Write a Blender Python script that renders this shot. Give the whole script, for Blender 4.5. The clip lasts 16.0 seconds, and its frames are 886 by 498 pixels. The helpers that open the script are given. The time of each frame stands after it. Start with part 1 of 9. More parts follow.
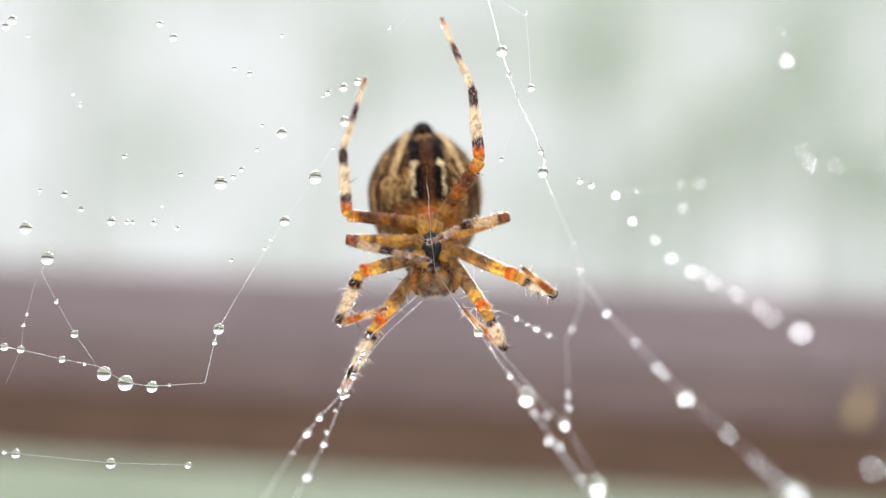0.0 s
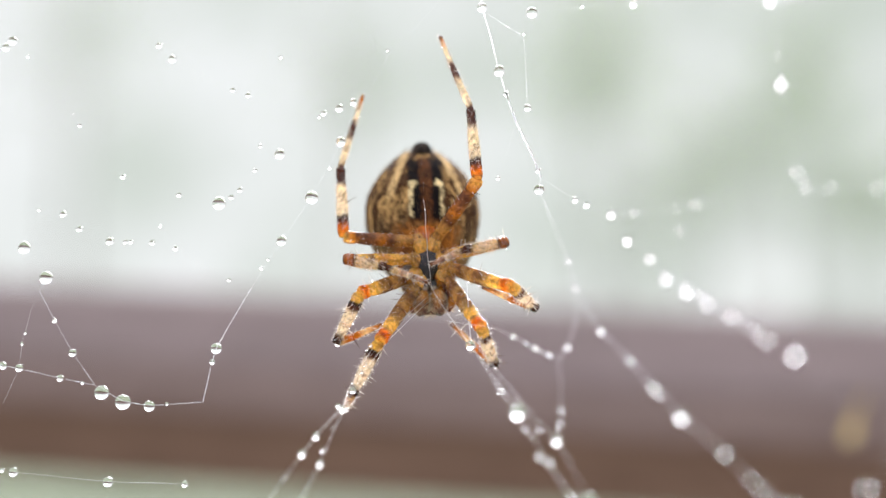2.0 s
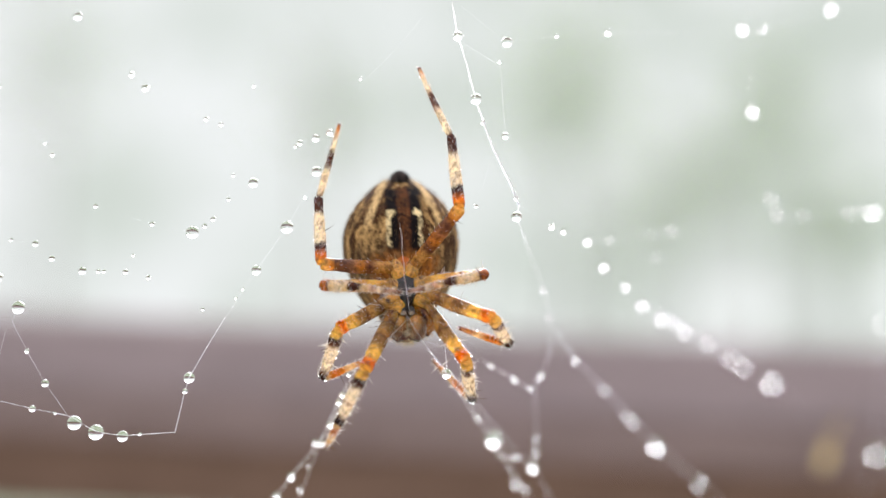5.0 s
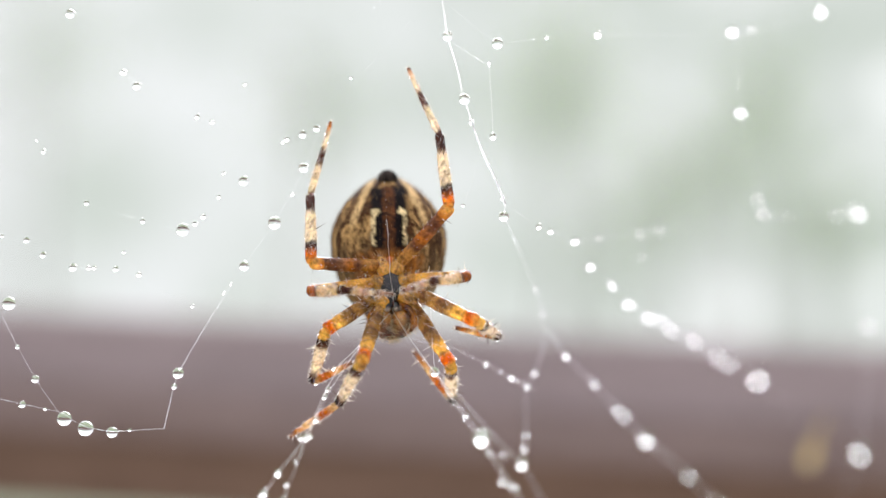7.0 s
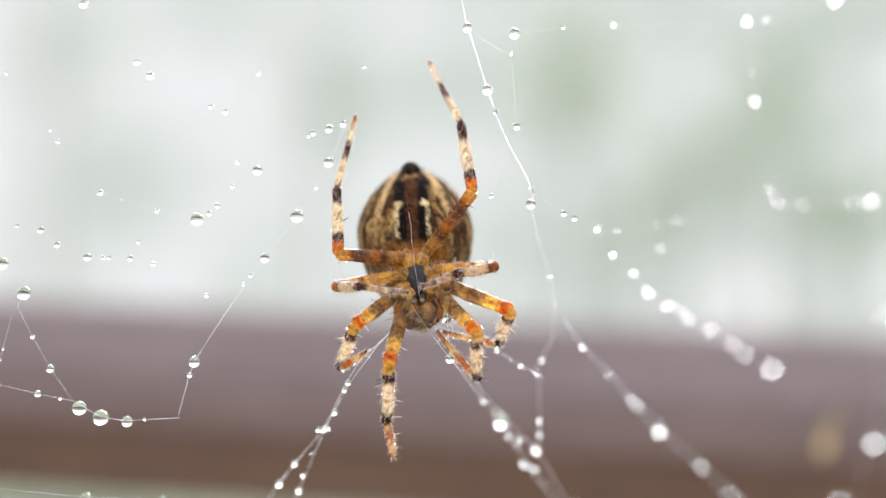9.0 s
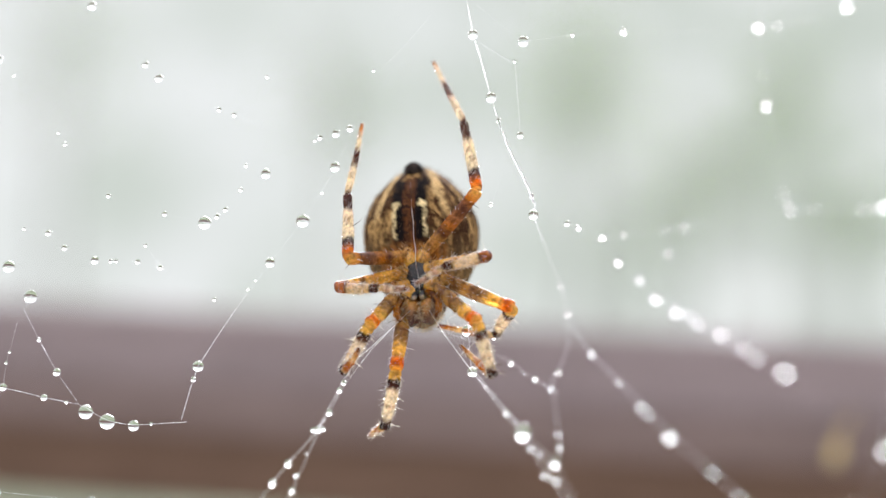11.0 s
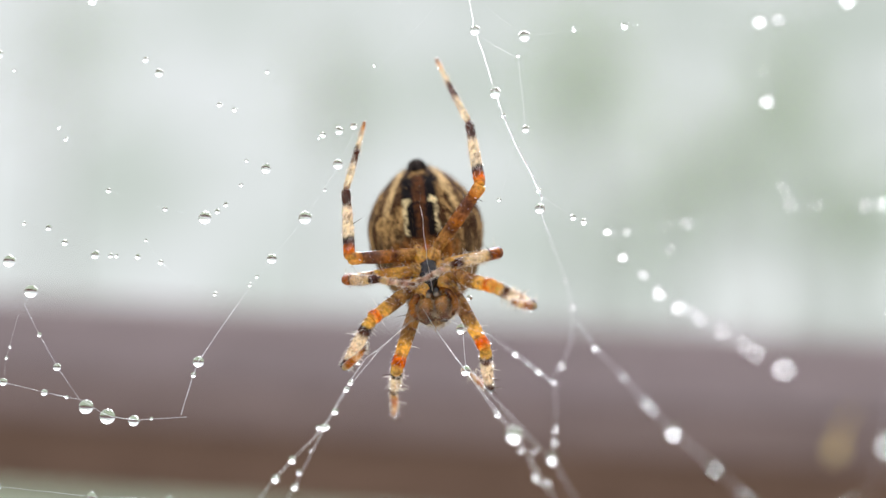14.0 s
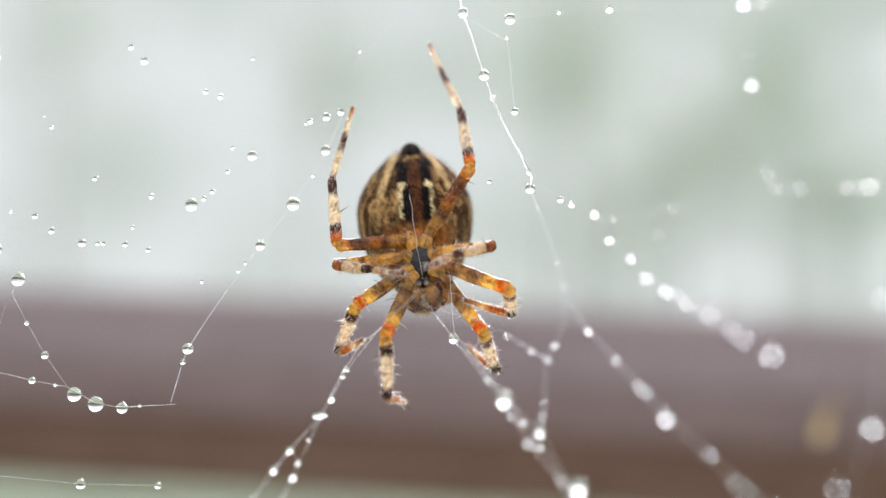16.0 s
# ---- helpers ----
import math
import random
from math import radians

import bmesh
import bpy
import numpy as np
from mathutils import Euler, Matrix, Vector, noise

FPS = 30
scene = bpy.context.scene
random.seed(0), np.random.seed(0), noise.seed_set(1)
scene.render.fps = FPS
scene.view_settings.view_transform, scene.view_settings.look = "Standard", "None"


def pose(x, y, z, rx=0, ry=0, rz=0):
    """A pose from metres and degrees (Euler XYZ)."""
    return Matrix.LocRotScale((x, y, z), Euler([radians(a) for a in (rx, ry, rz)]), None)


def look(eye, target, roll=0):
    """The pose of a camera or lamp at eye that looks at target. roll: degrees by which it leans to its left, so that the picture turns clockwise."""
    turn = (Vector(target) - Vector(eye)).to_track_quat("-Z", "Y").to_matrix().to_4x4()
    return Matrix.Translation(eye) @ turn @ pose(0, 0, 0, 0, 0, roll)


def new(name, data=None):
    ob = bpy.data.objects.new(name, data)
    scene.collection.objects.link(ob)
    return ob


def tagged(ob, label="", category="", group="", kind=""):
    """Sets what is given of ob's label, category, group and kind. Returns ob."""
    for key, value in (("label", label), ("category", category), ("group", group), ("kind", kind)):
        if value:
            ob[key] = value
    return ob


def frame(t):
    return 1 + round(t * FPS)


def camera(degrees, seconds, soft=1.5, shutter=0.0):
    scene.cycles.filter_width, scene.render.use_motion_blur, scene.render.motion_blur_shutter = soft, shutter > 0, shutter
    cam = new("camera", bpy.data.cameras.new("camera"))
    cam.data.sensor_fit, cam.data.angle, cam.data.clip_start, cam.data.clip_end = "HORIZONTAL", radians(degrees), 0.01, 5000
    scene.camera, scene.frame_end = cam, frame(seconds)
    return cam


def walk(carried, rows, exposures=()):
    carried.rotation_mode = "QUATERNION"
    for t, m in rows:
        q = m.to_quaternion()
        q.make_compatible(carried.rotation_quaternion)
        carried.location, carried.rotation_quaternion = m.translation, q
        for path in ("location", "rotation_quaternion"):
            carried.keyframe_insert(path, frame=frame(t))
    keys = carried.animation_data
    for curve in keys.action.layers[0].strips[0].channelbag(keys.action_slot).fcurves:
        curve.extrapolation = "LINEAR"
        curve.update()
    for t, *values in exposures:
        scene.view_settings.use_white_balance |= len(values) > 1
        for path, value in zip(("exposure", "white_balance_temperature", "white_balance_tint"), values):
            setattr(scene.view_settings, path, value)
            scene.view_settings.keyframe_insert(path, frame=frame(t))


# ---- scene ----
# ---- camera ----
cam = camera(28, 16.0, soft=1.35)
cam.data.dof.use_dof = True
cam.data.dof.focus_distance = 0.1258
cam.data.dof.aperture_fstop = 11.0
walk(cam, [
    (0, pose(0.000000, -0.126000, 1.2000, 91.070, -0.000, -0.000)),
    (0.5, pose(0.000000, -0.126034, 1.2000, 91.356, -0.164, -0.029)),
    (1, pose(0.000000, -0.126461, 1.2000, 91.475, -0.135, -0.025)),
    (1.5, pose(0.000000, -0.126620, 1.2000, 91.605, -0.166, -0.018)),
    (2, pose(0.000000, -0.126777, 1.2000, 91.736, -0.208, -0.121)),
    (2.5, pose(0.000000, -0.126815, 1.2000, 91.890, -0.165, -0.289)),
    (3, pose(0.000000, -0.126650, 1.2000, 92.041, -0.135, -0.382)),
    (3.5, pose(0.000000, -0.126600, 1.2000, 92.413, -0.213, -0.581)),
    (4, pose(0.000000, -0.126570, 1.2000, 92.593, -0.141, -0.745)),
    (6.5, pose(0.000000, -0.127235, 1.2000, 92.667, 0.011, -1.189)),
    (7, pose(0.000000, -0.127394, 1.2000, 92.588, -0.248, -1.307)),
    (7.5, pose(0.000000, -0.127557, 1.2000, 92.556, -0.225, -1.252)),
    (8, pose(0.000000, -0.128005, 1.2000, 92.410, -0.089, -1.083)),
    (8.5, pose(0.000000, -0.127893, 1.2000, 92.354, -0.065, -1.013)),
    (9, pose(0.000000, -0.127460, 1.2000, 92.229, -0.125, -0.859)),
    (11.5, pose(0.000000, -0.126772, 1.2000, 92.414, -0.427, -0.570)),
    (12, pose(0.000000, -0.127083, 1.2000, 92.383, -0.374, -0.491)),
    (12.5, pose(0.000000, -0.127462, 1.2000, 92.330, -0.392, -0.441)),
    (13, pose(0.000000, -0.127283, 1.2000, 92.374, -0.536, -0.403)),
    (13.5, pose(0.000000, -0.126636, 1.2000, 92.436, -0.549, -0.415)),
    (14, pose(0.000000, -0.126711, 1.2000, 92.236, -0.437, -0.578)),
    (14.5, pose(0.000000, -0.126621, 1.2000, 92.230, -0.660, -0.937)),
    (15, pose(0.000000, -0.126246, 1.2000, 92.131, -0.551, -1.105)),
    (15.5, pose(0.000000, -0.126410, 1.2000, 91.965, -0.220, -1.146)),
    (16, pose(0.000000, -0.127001, 1.2000, 91.768, -0.049, -0.993)),
], exposures=[(0.0, 0.6, 6480, 15), (5.0, 0.6, 6480, 15), (10.0, 0.55, 6480, 15), (16.0, 0.44, 6380, 13)])

# ---- light: an overcast day, soft sun high behind the web ----
SUN_ELEVATION, SUN_TURN = 23, 6
world = bpy.data.worlds.new("overcast_sky")
scene.world = world
world.use_nodes = True
wn = world.node_tree.nodes
sky = wn.new("ShaderNodeTexSky")
sky.sky_type = "NISHITA"
sky.sun_disc = False
sky.sun_elevation, sky.sun_rotation = radians(SUN_ELEVATION), radians(SUN_TURN)
sky.air_density, sky.dust_density, sky.ozone_density = 1.0, 6.0, 0.6
wn["Background"].inputs["Strength"].default_value = 0.14
cloud = wn.new("ShaderNodeMix")
cloud.data_type = "RGBA"
cloud.inputs["Factor"].default_value = 0.8
# the cloud layer is brightest overhead
up, height, rise, layer = wn.new("ShaderNodeTexCoord"), wn.new("ShaderNodeSeparateXYZ"), wn.new("ShaderNodeMapRange"), wn.new("ShaderNodeVectorMath")
world.node_tree.links.new(up.outputs["Generated"], height.inputs[0])
world.node_tree.links.new(height.outputs["Z"], rise.inputs["Value"])
rise.inputs["To Min"].default_value, rise.inputs["To Max"].default_value = 0.6, 1.75
layer.operation = "SCALE"
layer.inputs[0].default_value = (7.5, 7.7, 8.1)
world.node_tree.links.new(rise.outputs["Result"], layer.inputs["Scale"])
world.node_tree.links.new(layer.outputs["Vector"], cloud.inputs["B"])
world.node_tree.links.new(sky.outputs[0], cloud.inputs["A"])
world.node_tree.links.new(cloud.outputs["Result"], wn["Background"].inputs["Color"])
sun = new("sun", bpy.data.lights.new("sun", "SUN"))
sun.data.energy, sun.data.angle, sun.data.color = 4.2, radians(36), (0.85, 0.93, 1.0)
sun.matrix_world = look((math.sin(radians(SUN_TURN)) * 5, math.cos(radians(SUN_TURN)) * 5, 5 * math.tan(radians(SUN_ELEVATION))), (0, 0, 0))


# ---- materials ----
def material(name):
    m = bpy.data.materials.new(name)
    m.use_nodes = True
    return m, m.node_tree.nodes, m.node_tree.links, m.node_tree.nodes["Principled BSDF"]


def noisy(name, dark, light, scale, rough=0.7, bump=0.3, depth=0.001, fine=8.0, stretch=(1, 1, 1)):
    """A surface with two scales of colour variation and relief, in object space."""
    m, n, l, b = material(name)
    tc, mp = n.new("ShaderNodeTexCoord"), n.new("ShaderNodeMapping")
    mp.inputs["Scale"].default_value = stretch
    l.new(tc.outputs["Object"], mp.inputs["Vector"])
    big, small = n.new("ShaderNodeTexNoise"), n.new("ShaderNodeTexNoise")
    big.inputs["Scale"].default_value, small.inputs["Scale"].default_value = scale, scale * fine
    big.inputs["Detail"].default_value, small.inputs["Detail"].default_value = 4, 6
    for t in (big, small):
        l.new(mp.outputs["Vector"], t.inputs["Vector"])
    mix = n.new("ShaderNodeMath")
    mix.operation = "MULTIPLY_ADD"
    l.new(small.outputs["Fac"], mix.inputs[0])
    mix.inputs[1].default_value = 0.5
    half = n.new("ShaderNodeMath")
    half.operation = "MULTIPLY"
    half.inputs[1].default_value = 0.5
    l.new(big.outputs["Fac"], half.inputs[0])
    l.new(half.outputs[0], mix.inputs[2])
    ramp = n.new("ShaderNodeValToRGB")
    ramp.color_ramp.elements[0].position, ramp.color_ramp.elements[1].position = 0.34, 0.66
    ramp.color_ramp.elements[0].color, ramp.color_ramp.elements[1].color = (*dark, 1), (*light, 1)
    l.new(mix.outputs[0], ramp.inputs["Fac"])
    l.new(ramp.outputs["Color"], b.inputs["Base Color"])
    bp = n.new("ShaderNodeBump")
    bp.inputs["Strength"].default_value, bp.inputs["Distance"].default_value = bump, depth
    l.new(small.outputs["Fac"], bp.inputs["Height"])
    l.new(bp.outputs["Normal"], b.inputs["Normal"])
    b.inputs["Roughness"].default_value = rough
    return m


def chitin(name, scale, glow, rough=0.42, wet=0.4, deep=0.0, low=0.7, high=1.2, frost=0.0, clear=0.0):
    """Banded spider skin: the bands lie on the mesh, grain and relief come from noise, thin parts let light through."""
    m, n, l, b = material(name)
    at = n.new("ShaderNodeAttribute")
    at.attribute_name = "band"
    tc, ns = n.new("ShaderNodeTexCoord"), n.new("ShaderNodeTexNoise")
    ns.inputs["Scale"].default_value, ns.inputs["Detail"].default_value = scale, 5
    l.new(tc.outputs["Object"], ns.inputs["Vector"])
    grain = n.new("ShaderNodeMapRange")
    grain.inputs["From Min"].default_value, grain.inputs["From Max"].default_value = 0.3, 0.7
    grain.inputs["To Min"].default_value, grain.inputs["To Max"].default_value = low, high
    spots = n.new("ShaderNodeTexVoronoi")
    spots.inputs["Scale"].default_value = scale * 2.2
    l.new(tc.outputs["Object"], spots.inputs["Vector"])
    both = n.new("ShaderNodeMath")
    both.operation = "MULTIPLY_ADD"
    both.inputs[1].default_value = 0.35
    l.new(spots.outputs["Distance"], both.inputs[0])
    l.new(ns.outputs["Fac"], both.inputs[2])
    less = n.new("ShaderNodeMath")
    less.operation = "SUBTRACT"
    less.inputs[1].default_value = 0.14
    l.new(both.outputs[0], less.inputs[0])
    l.new(less.outputs[0], grain.inputs["Value"])
    mul = n.new("ShaderNodeVectorMath")
    mul.operation = "SCALE"
    l.new(at.outputs["Color"], mul.inputs[0])
    l.new(grain.outputs["Result"], mul.inputs["Scale"])
    l.new(mul.outputs["Vector"], b.inputs["Base Color"])
    bp = n.new("ShaderNodeBump")
    bp.inputs["Strength"].default_value, bp.inputs["Distance"].default_value = 0.6, 0.0001
    l.new(both.outputs[0], bp.inputs["Height"])
    l.new(bp.outputs["Normal"], b.inputs["Normal"])
    l.new(bp.outputs["Normal"], b.inputs["Coat Normal"])
    b.inputs["Roughness"].default_value = rough
    b.inputs["Coat Weight"].default_value, b.inputs["Coat Roughness"].default_value = wet, 0.07
    b.inputs["Specular IOR Level"].default_value = 0.1 + 0.5 * wet
    b.inputs["Transmission Weight"].default_value, b.inputs["IOR"].default_value = clear, 1.35
    b.inputs["Sheen Weight"].default_value, b.inputs["Sheen Roughness"].default_value = frost, 0.35
    b.inputs["Subsurface Weight"].default_value, b.inputs["Subsurface Scale"].default_value = deep, 0.0005
    b.inputs["Subsurface Radius"].default_value = (1.0, 0.5, 0.15)
    tr, mixer = n.new("ShaderNodeBsdfTranslucent"), n.new("ShaderNodeMixShader")
    l.new(mul.outputs["Vector"], tr.inputs["Color"])
    mixer.inputs["Fac"].default_value = glow
    l.new(b.outputs[0], mixer.inputs[1])
    l.new(tr.outputs[0], mixer.inputs[2])
    l.new(mixer.outputs[0], n["Material Output"].inputs["Surface"])
    return m


def water_material():
    m, n, l, b = material("rain_water")
    b.inputs["Base Color"].default_value = (1, 1, 1, 1)
    b.inputs["Roughness"].default_value, b.inputs["IOR"].default_value = 0.0, 1.333
    b.inputs["Transmission Weight"].default_value = 1.0
    return m


def silk_material():
    m, n, l, b = material("spider_silk")
    b.inputs["Base Color"].default_value = (0.95, 0.95, 0.95, 1)
    b.inputs["Roughness"].default_value, b.inputs["IOR"].default_value = 0.3, 1.5
    b.inputs["Transmission Weight"].default_value = 0.55
    tr, mixer = n.new("ShaderNodeBsdfTranslucent"), n.new("ShaderNodeMixShader")
    tr.inputs["Color"].default_value = (0.9, 0.9, 0.92, 1)
    mixer.inputs["Fac"].default_value = 0.3
    l.new(b.outputs[0], mixer.inputs[1])
    l.new(tr.outputs[0], mixer.inputs[2])
    l.new(mixer.outputs[0], n["Material Output"].inputs["Surface"])
    return m


def bright_silk_material():
    """Taut wet silk that scatters the light from behind."""
    m, n, l, b = material("wet_white_silk")
    b.inputs["Base Color"].default_value = (1, 1, 1, 1)
    b.inputs["Roughness"].default_value, b.inputs["IOR"].default_value = 0.5, 1.33
    b.inputs["Transmission Weight"].default_value = 1.0
    return m


def distance_material():
    """Pale far trees against a white sky: a glowing sheet, haze and daylight in its colours."""
    m, n, l, b = material("glowing_distance")
    tc = n.new("ShaderNodeTexCoord")
    big, mid = n.new("ShaderNodeTexNoise"), n.new("ShaderNodeTexNoise")
    big.inputs["Scale"].default_value, big.inputs["Detail"].default_value = 0.2, 2.0
    mid.inputs["Scale"].default_value, mid.inputs["Detail"].default_value = 0.5, 2.0
    squash = n.new("ShaderNodeMapping")
    squash.inputs["Scale"].default_value = (1, 1, 1.5)
    squash.inputs["Location"].default_value = (4.0, 0, 2.0)
    l.new(tc.outputs["Object"], squash.inputs["Vector"])
    for t in (big, mid):
        l.new(squash.outputs["Vector"], t.inputs["Vector"])
    add = n.new("ShaderNodeMath")
    add.operation = "MULTIPLY_ADD"
    add.inputs[1].default_value = 0.35
    l.new(mid.outputs["Fac"], add.inputs[0])
    l.new(big.outputs["Fac"], add.inputs[2])
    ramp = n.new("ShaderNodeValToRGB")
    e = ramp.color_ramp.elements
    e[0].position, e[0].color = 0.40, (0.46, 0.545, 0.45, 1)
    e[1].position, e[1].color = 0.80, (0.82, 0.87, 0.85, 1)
    # the painted haze gets darker and greener towards the east
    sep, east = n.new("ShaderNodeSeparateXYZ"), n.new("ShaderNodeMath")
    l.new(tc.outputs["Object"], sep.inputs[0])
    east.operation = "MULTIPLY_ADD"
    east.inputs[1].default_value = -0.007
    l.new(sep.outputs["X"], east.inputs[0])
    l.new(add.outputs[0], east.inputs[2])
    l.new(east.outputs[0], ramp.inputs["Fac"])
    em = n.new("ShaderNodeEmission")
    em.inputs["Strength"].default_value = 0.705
    # brighter glowing spots painted for sky seen through gaps between the far leaves
    gaps, hole, where, both, lit = n.new("ShaderNodeTexVoronoi"), n.new("ShaderNodeMapRange"), n.new("ShaderNodeMapRange"), n.new("ShaderNodeMath"), n.new("ShaderNodeMix")
    gaps.inputs["Scale"].default_value = 0.26
    l.new(tc.outputs["Object"], gaps.inputs["Vector"])
    l.new(gaps.outputs["Distance"], hole.inputs["Value"])
    hole.inputs["From Min"].default_value, hole.inputs["From Max"].default_value = 0.3, 0.22
    l.new(sep.outputs["X"], where.inputs["Value"])
    where.inputs["From Min"].default_value, where.inputs["From Max"].default_value = 9.0, 13.0
    both.operation = "MULTIPLY"
    l.new(hole.outputs["Result"], both.inputs[0])
    l.new(where.outputs["Result"], both.inputs[1])
    lit.data_type = "RGBA"
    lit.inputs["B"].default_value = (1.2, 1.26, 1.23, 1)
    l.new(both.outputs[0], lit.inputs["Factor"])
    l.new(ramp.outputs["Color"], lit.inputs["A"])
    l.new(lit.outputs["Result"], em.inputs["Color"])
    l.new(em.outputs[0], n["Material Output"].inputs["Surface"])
    return m


WATER, SILK, WHITE_SILK = water_material(), silk_material(), bright_silk_material()
LEG_SKIN = chitin("leg_skin", 3200, 0.4, 0.26, 0.22, 0.3, 0.58, 1.35, 0.0, 0.4)
COXA_SKIN = chitin("coxa_skin", 2600, 0.26, 0.22, 0.4, 0.4, 0.5, 1.25, 0.0, 0.25)
BODY_SKIN = chitin("body_skin", 2200, 0.14, 0.3, 0.4, 0.4, 0.5, 1.25, 0.0)
def leaf_material():
    m = noisy("tree_leaf_green", (0.05, 0.09, 0.03), (0.11, 0.16, 0.06), 3.0, 0.6, 0.2, 0.001)
    n, l = m.node_tree.nodes, m.node_tree.links
    tr, mixer = n.new("ShaderNodeBsdfTranslucent"), n.new("ShaderNodeMixShader")
    tr.inputs["Color"].default_value = (0.3, 0.42, 0.14, 1)
    mixer.inputs["Fac"].default_value = 0.5
    l.new(n["Principled BSDF"].outputs[0], mixer.inputs[1])
    l.new(tr.outputs[0], mixer.inputs[2])
    l.new(mixer.outputs[0], n["Material Output"].inputs["Surface"])
    return m


LEAF = leaf_material()
# pale stone of the added slab that throws light up at drops and spider
BOUNCE_STONE = noisy("pale_bounce_stone", (0.36, 0.35, 0.33), (0.52, 0.51, 0.48), 4.0, 0.85, 0.4, 0.002)
BARK = noisy("grey_brown_bark", (0.1, 0.08, 0.06), (0.22, 0.18, 0.15), 8.0, 0.85, 0.6, 0.004)
ABDOMEN_SKIN = chitin("abdomen_skin", 1800, 0.02, 0.8, 0.0, 0.0, 0.45, 1.15)
# one rail in three tones: sky light painted into the upper two
SKYLIT_TIMBER = noisy("sky_lit_grey_timber", (0.17, 0.134, 0.13), (0.265, 0.21, 0.205), 55, 1.0, 0.6, 0.0006, 9, (0.12, 1, 1))
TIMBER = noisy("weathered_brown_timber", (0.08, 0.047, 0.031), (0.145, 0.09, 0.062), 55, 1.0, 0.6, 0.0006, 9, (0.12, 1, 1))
HALF_LIT_TIMBER = noisy("half_lit_timber", (0.132, 0.096, 0.086), (0.22, 0.162, 0.147), 55, 1.0, 0.6, 0.0006, 9, (0.12, 1, 1))
for m in (SKYLIT_TIMBER, TIMBER, HALF_LIT_TIMBER):
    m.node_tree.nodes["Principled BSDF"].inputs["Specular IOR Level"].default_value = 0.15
LAWN = noisy("pale_dewy_lawn", (0.08, 0.105, 0.05), (0.155, 0.185, 0.1), 1.2, 0.9, 0.6, 0.02, 14)
GRASS = noisy("grass_blade_green", (0.09, 0.13, 0.05), (0.2, 0.24, 0.12), 2.0, 0.6, 0.2, 0.001)
HUSK = noisy("dry_straw_husk", (0.42, 0.29, 0.1), (0.6, 0.45, 0.19), 300, 0.6, 0.4, 0.0003)


# ---- mesh helpers ----
def part(name, bm, mat, parent, label="", smooth=True):
    me = bpy.data.meshes.new(name)
    bm.to_mesh(me)
    bm.free()
    for p in me.polygons:
        p.use_smooth = smooth
    me.materials.append(mat)
    ob = new(name, me)
    ob.parent = parent
    if label:
        tagged(ob, label)
    return ob


def tube(bm, points, radii, sides=8, cap=True):
    """A round bar through the points, its rings turned as little as possible; returns the rings."""
    pts = [Vector(p) for p in points]
    rings, side = [], None
    for i, p in enumerate(pts):
        d = (pts[min(i + 1, len(pts) - 1)] - pts[max(i - 1, 0)]).normalized()
        if side is None:
            side = d.cross(Vector((0.31, -0.9, 0.2))).normalized()
        side = (side - d * side.dot(d)).normalized()
        other = d.cross(side)
        r = radii[i] if hasattr(radii, "__len__") else radii
        rings.append([bm.verts.new(p + (side * math.cos(a) + other * math.sin(a)) * r)
                      for a in (2 * math.pi * k / sides for k in range(sides))])
    for a, b in zip(rings, rings[1:]):
        for k in range(sides):
            bm.faces.new((a[k], a[(k + 1) % sides], b[(k + 1) % sides], b[k]))
    if cap:
        bm.faces.new(rings[0][::-1])
        bm.faces.new(rings[-1])
    return rings


def ball(bm, centre, size, u=16, v=12, shape=None):
    """A rounded closed form; shape(x, y, z) may push the unit sphere's points about."""
    made = bmesh.ops.create_uvsphere(bm, u_segments=u, v_segments=v, radius=1.0)["verts"]
    for p in made:
        c = shape(p.co.copy()) if shape else p.co
        p.co = Vector((c[0] * size[0] + centre[0], c[1] * size[1] + centre[1], c[2] * size[2] + centre[2]))
    return made


def paint(ob, colour):
    """Lay the skin's own markings on the mesh: colour(x, y, z) in millimetres."""
    me = ob.data
    at = me.color_attributes.new("band", "FLOAT_COLOR", "POINT")
    for v, a in zip(me.vertices, at.data):
        a.color = (*colour(v.co * 1000), 1)
    return ob


def pale_hair(ob, skin, tint):
    """The hairs follow the skin's points in the mesh; give them their own tint."""
    at = ob.data.color_attributes["band"].data
    for i in range(skin, len(at)):
        at[i].color = (*tint, 1)
    return ob


def blend(a, b, w):
    w = min(1, max(0, w))
    return tuple(x * (1 - w) + y * w for x, y in zip(a, b))


def edge(x, lo, hi):
    t = min(1, max(0, (x - lo) / (hi - lo)))
    return t * t * (3 - 2 * t)


# ---- the ground, the far distance and the fence ----
def build_setting():
    bm = bmesh.new()
    bmesh.ops.create_grid(bm, x_segments=60, y_segments=60, size=400)
    for v in bm.verts:
        v.co.z = 0.05 * noise.noise(v.co * 0.05)
    g = part("ground", bm, LAWN, None)
    tagged(g, "short green lawn seen far out of focus", "ground", kind="structure")
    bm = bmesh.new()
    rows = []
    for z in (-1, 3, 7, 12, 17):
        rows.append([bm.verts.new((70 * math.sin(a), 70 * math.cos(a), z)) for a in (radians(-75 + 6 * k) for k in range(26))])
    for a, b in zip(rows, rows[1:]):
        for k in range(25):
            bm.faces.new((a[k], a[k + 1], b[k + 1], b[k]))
    tagged(part("backdrop", bm, distance_material(), None), "glowing sheet of pale trees and white sky far away, haze painted in", "backdrop", kind="structure")


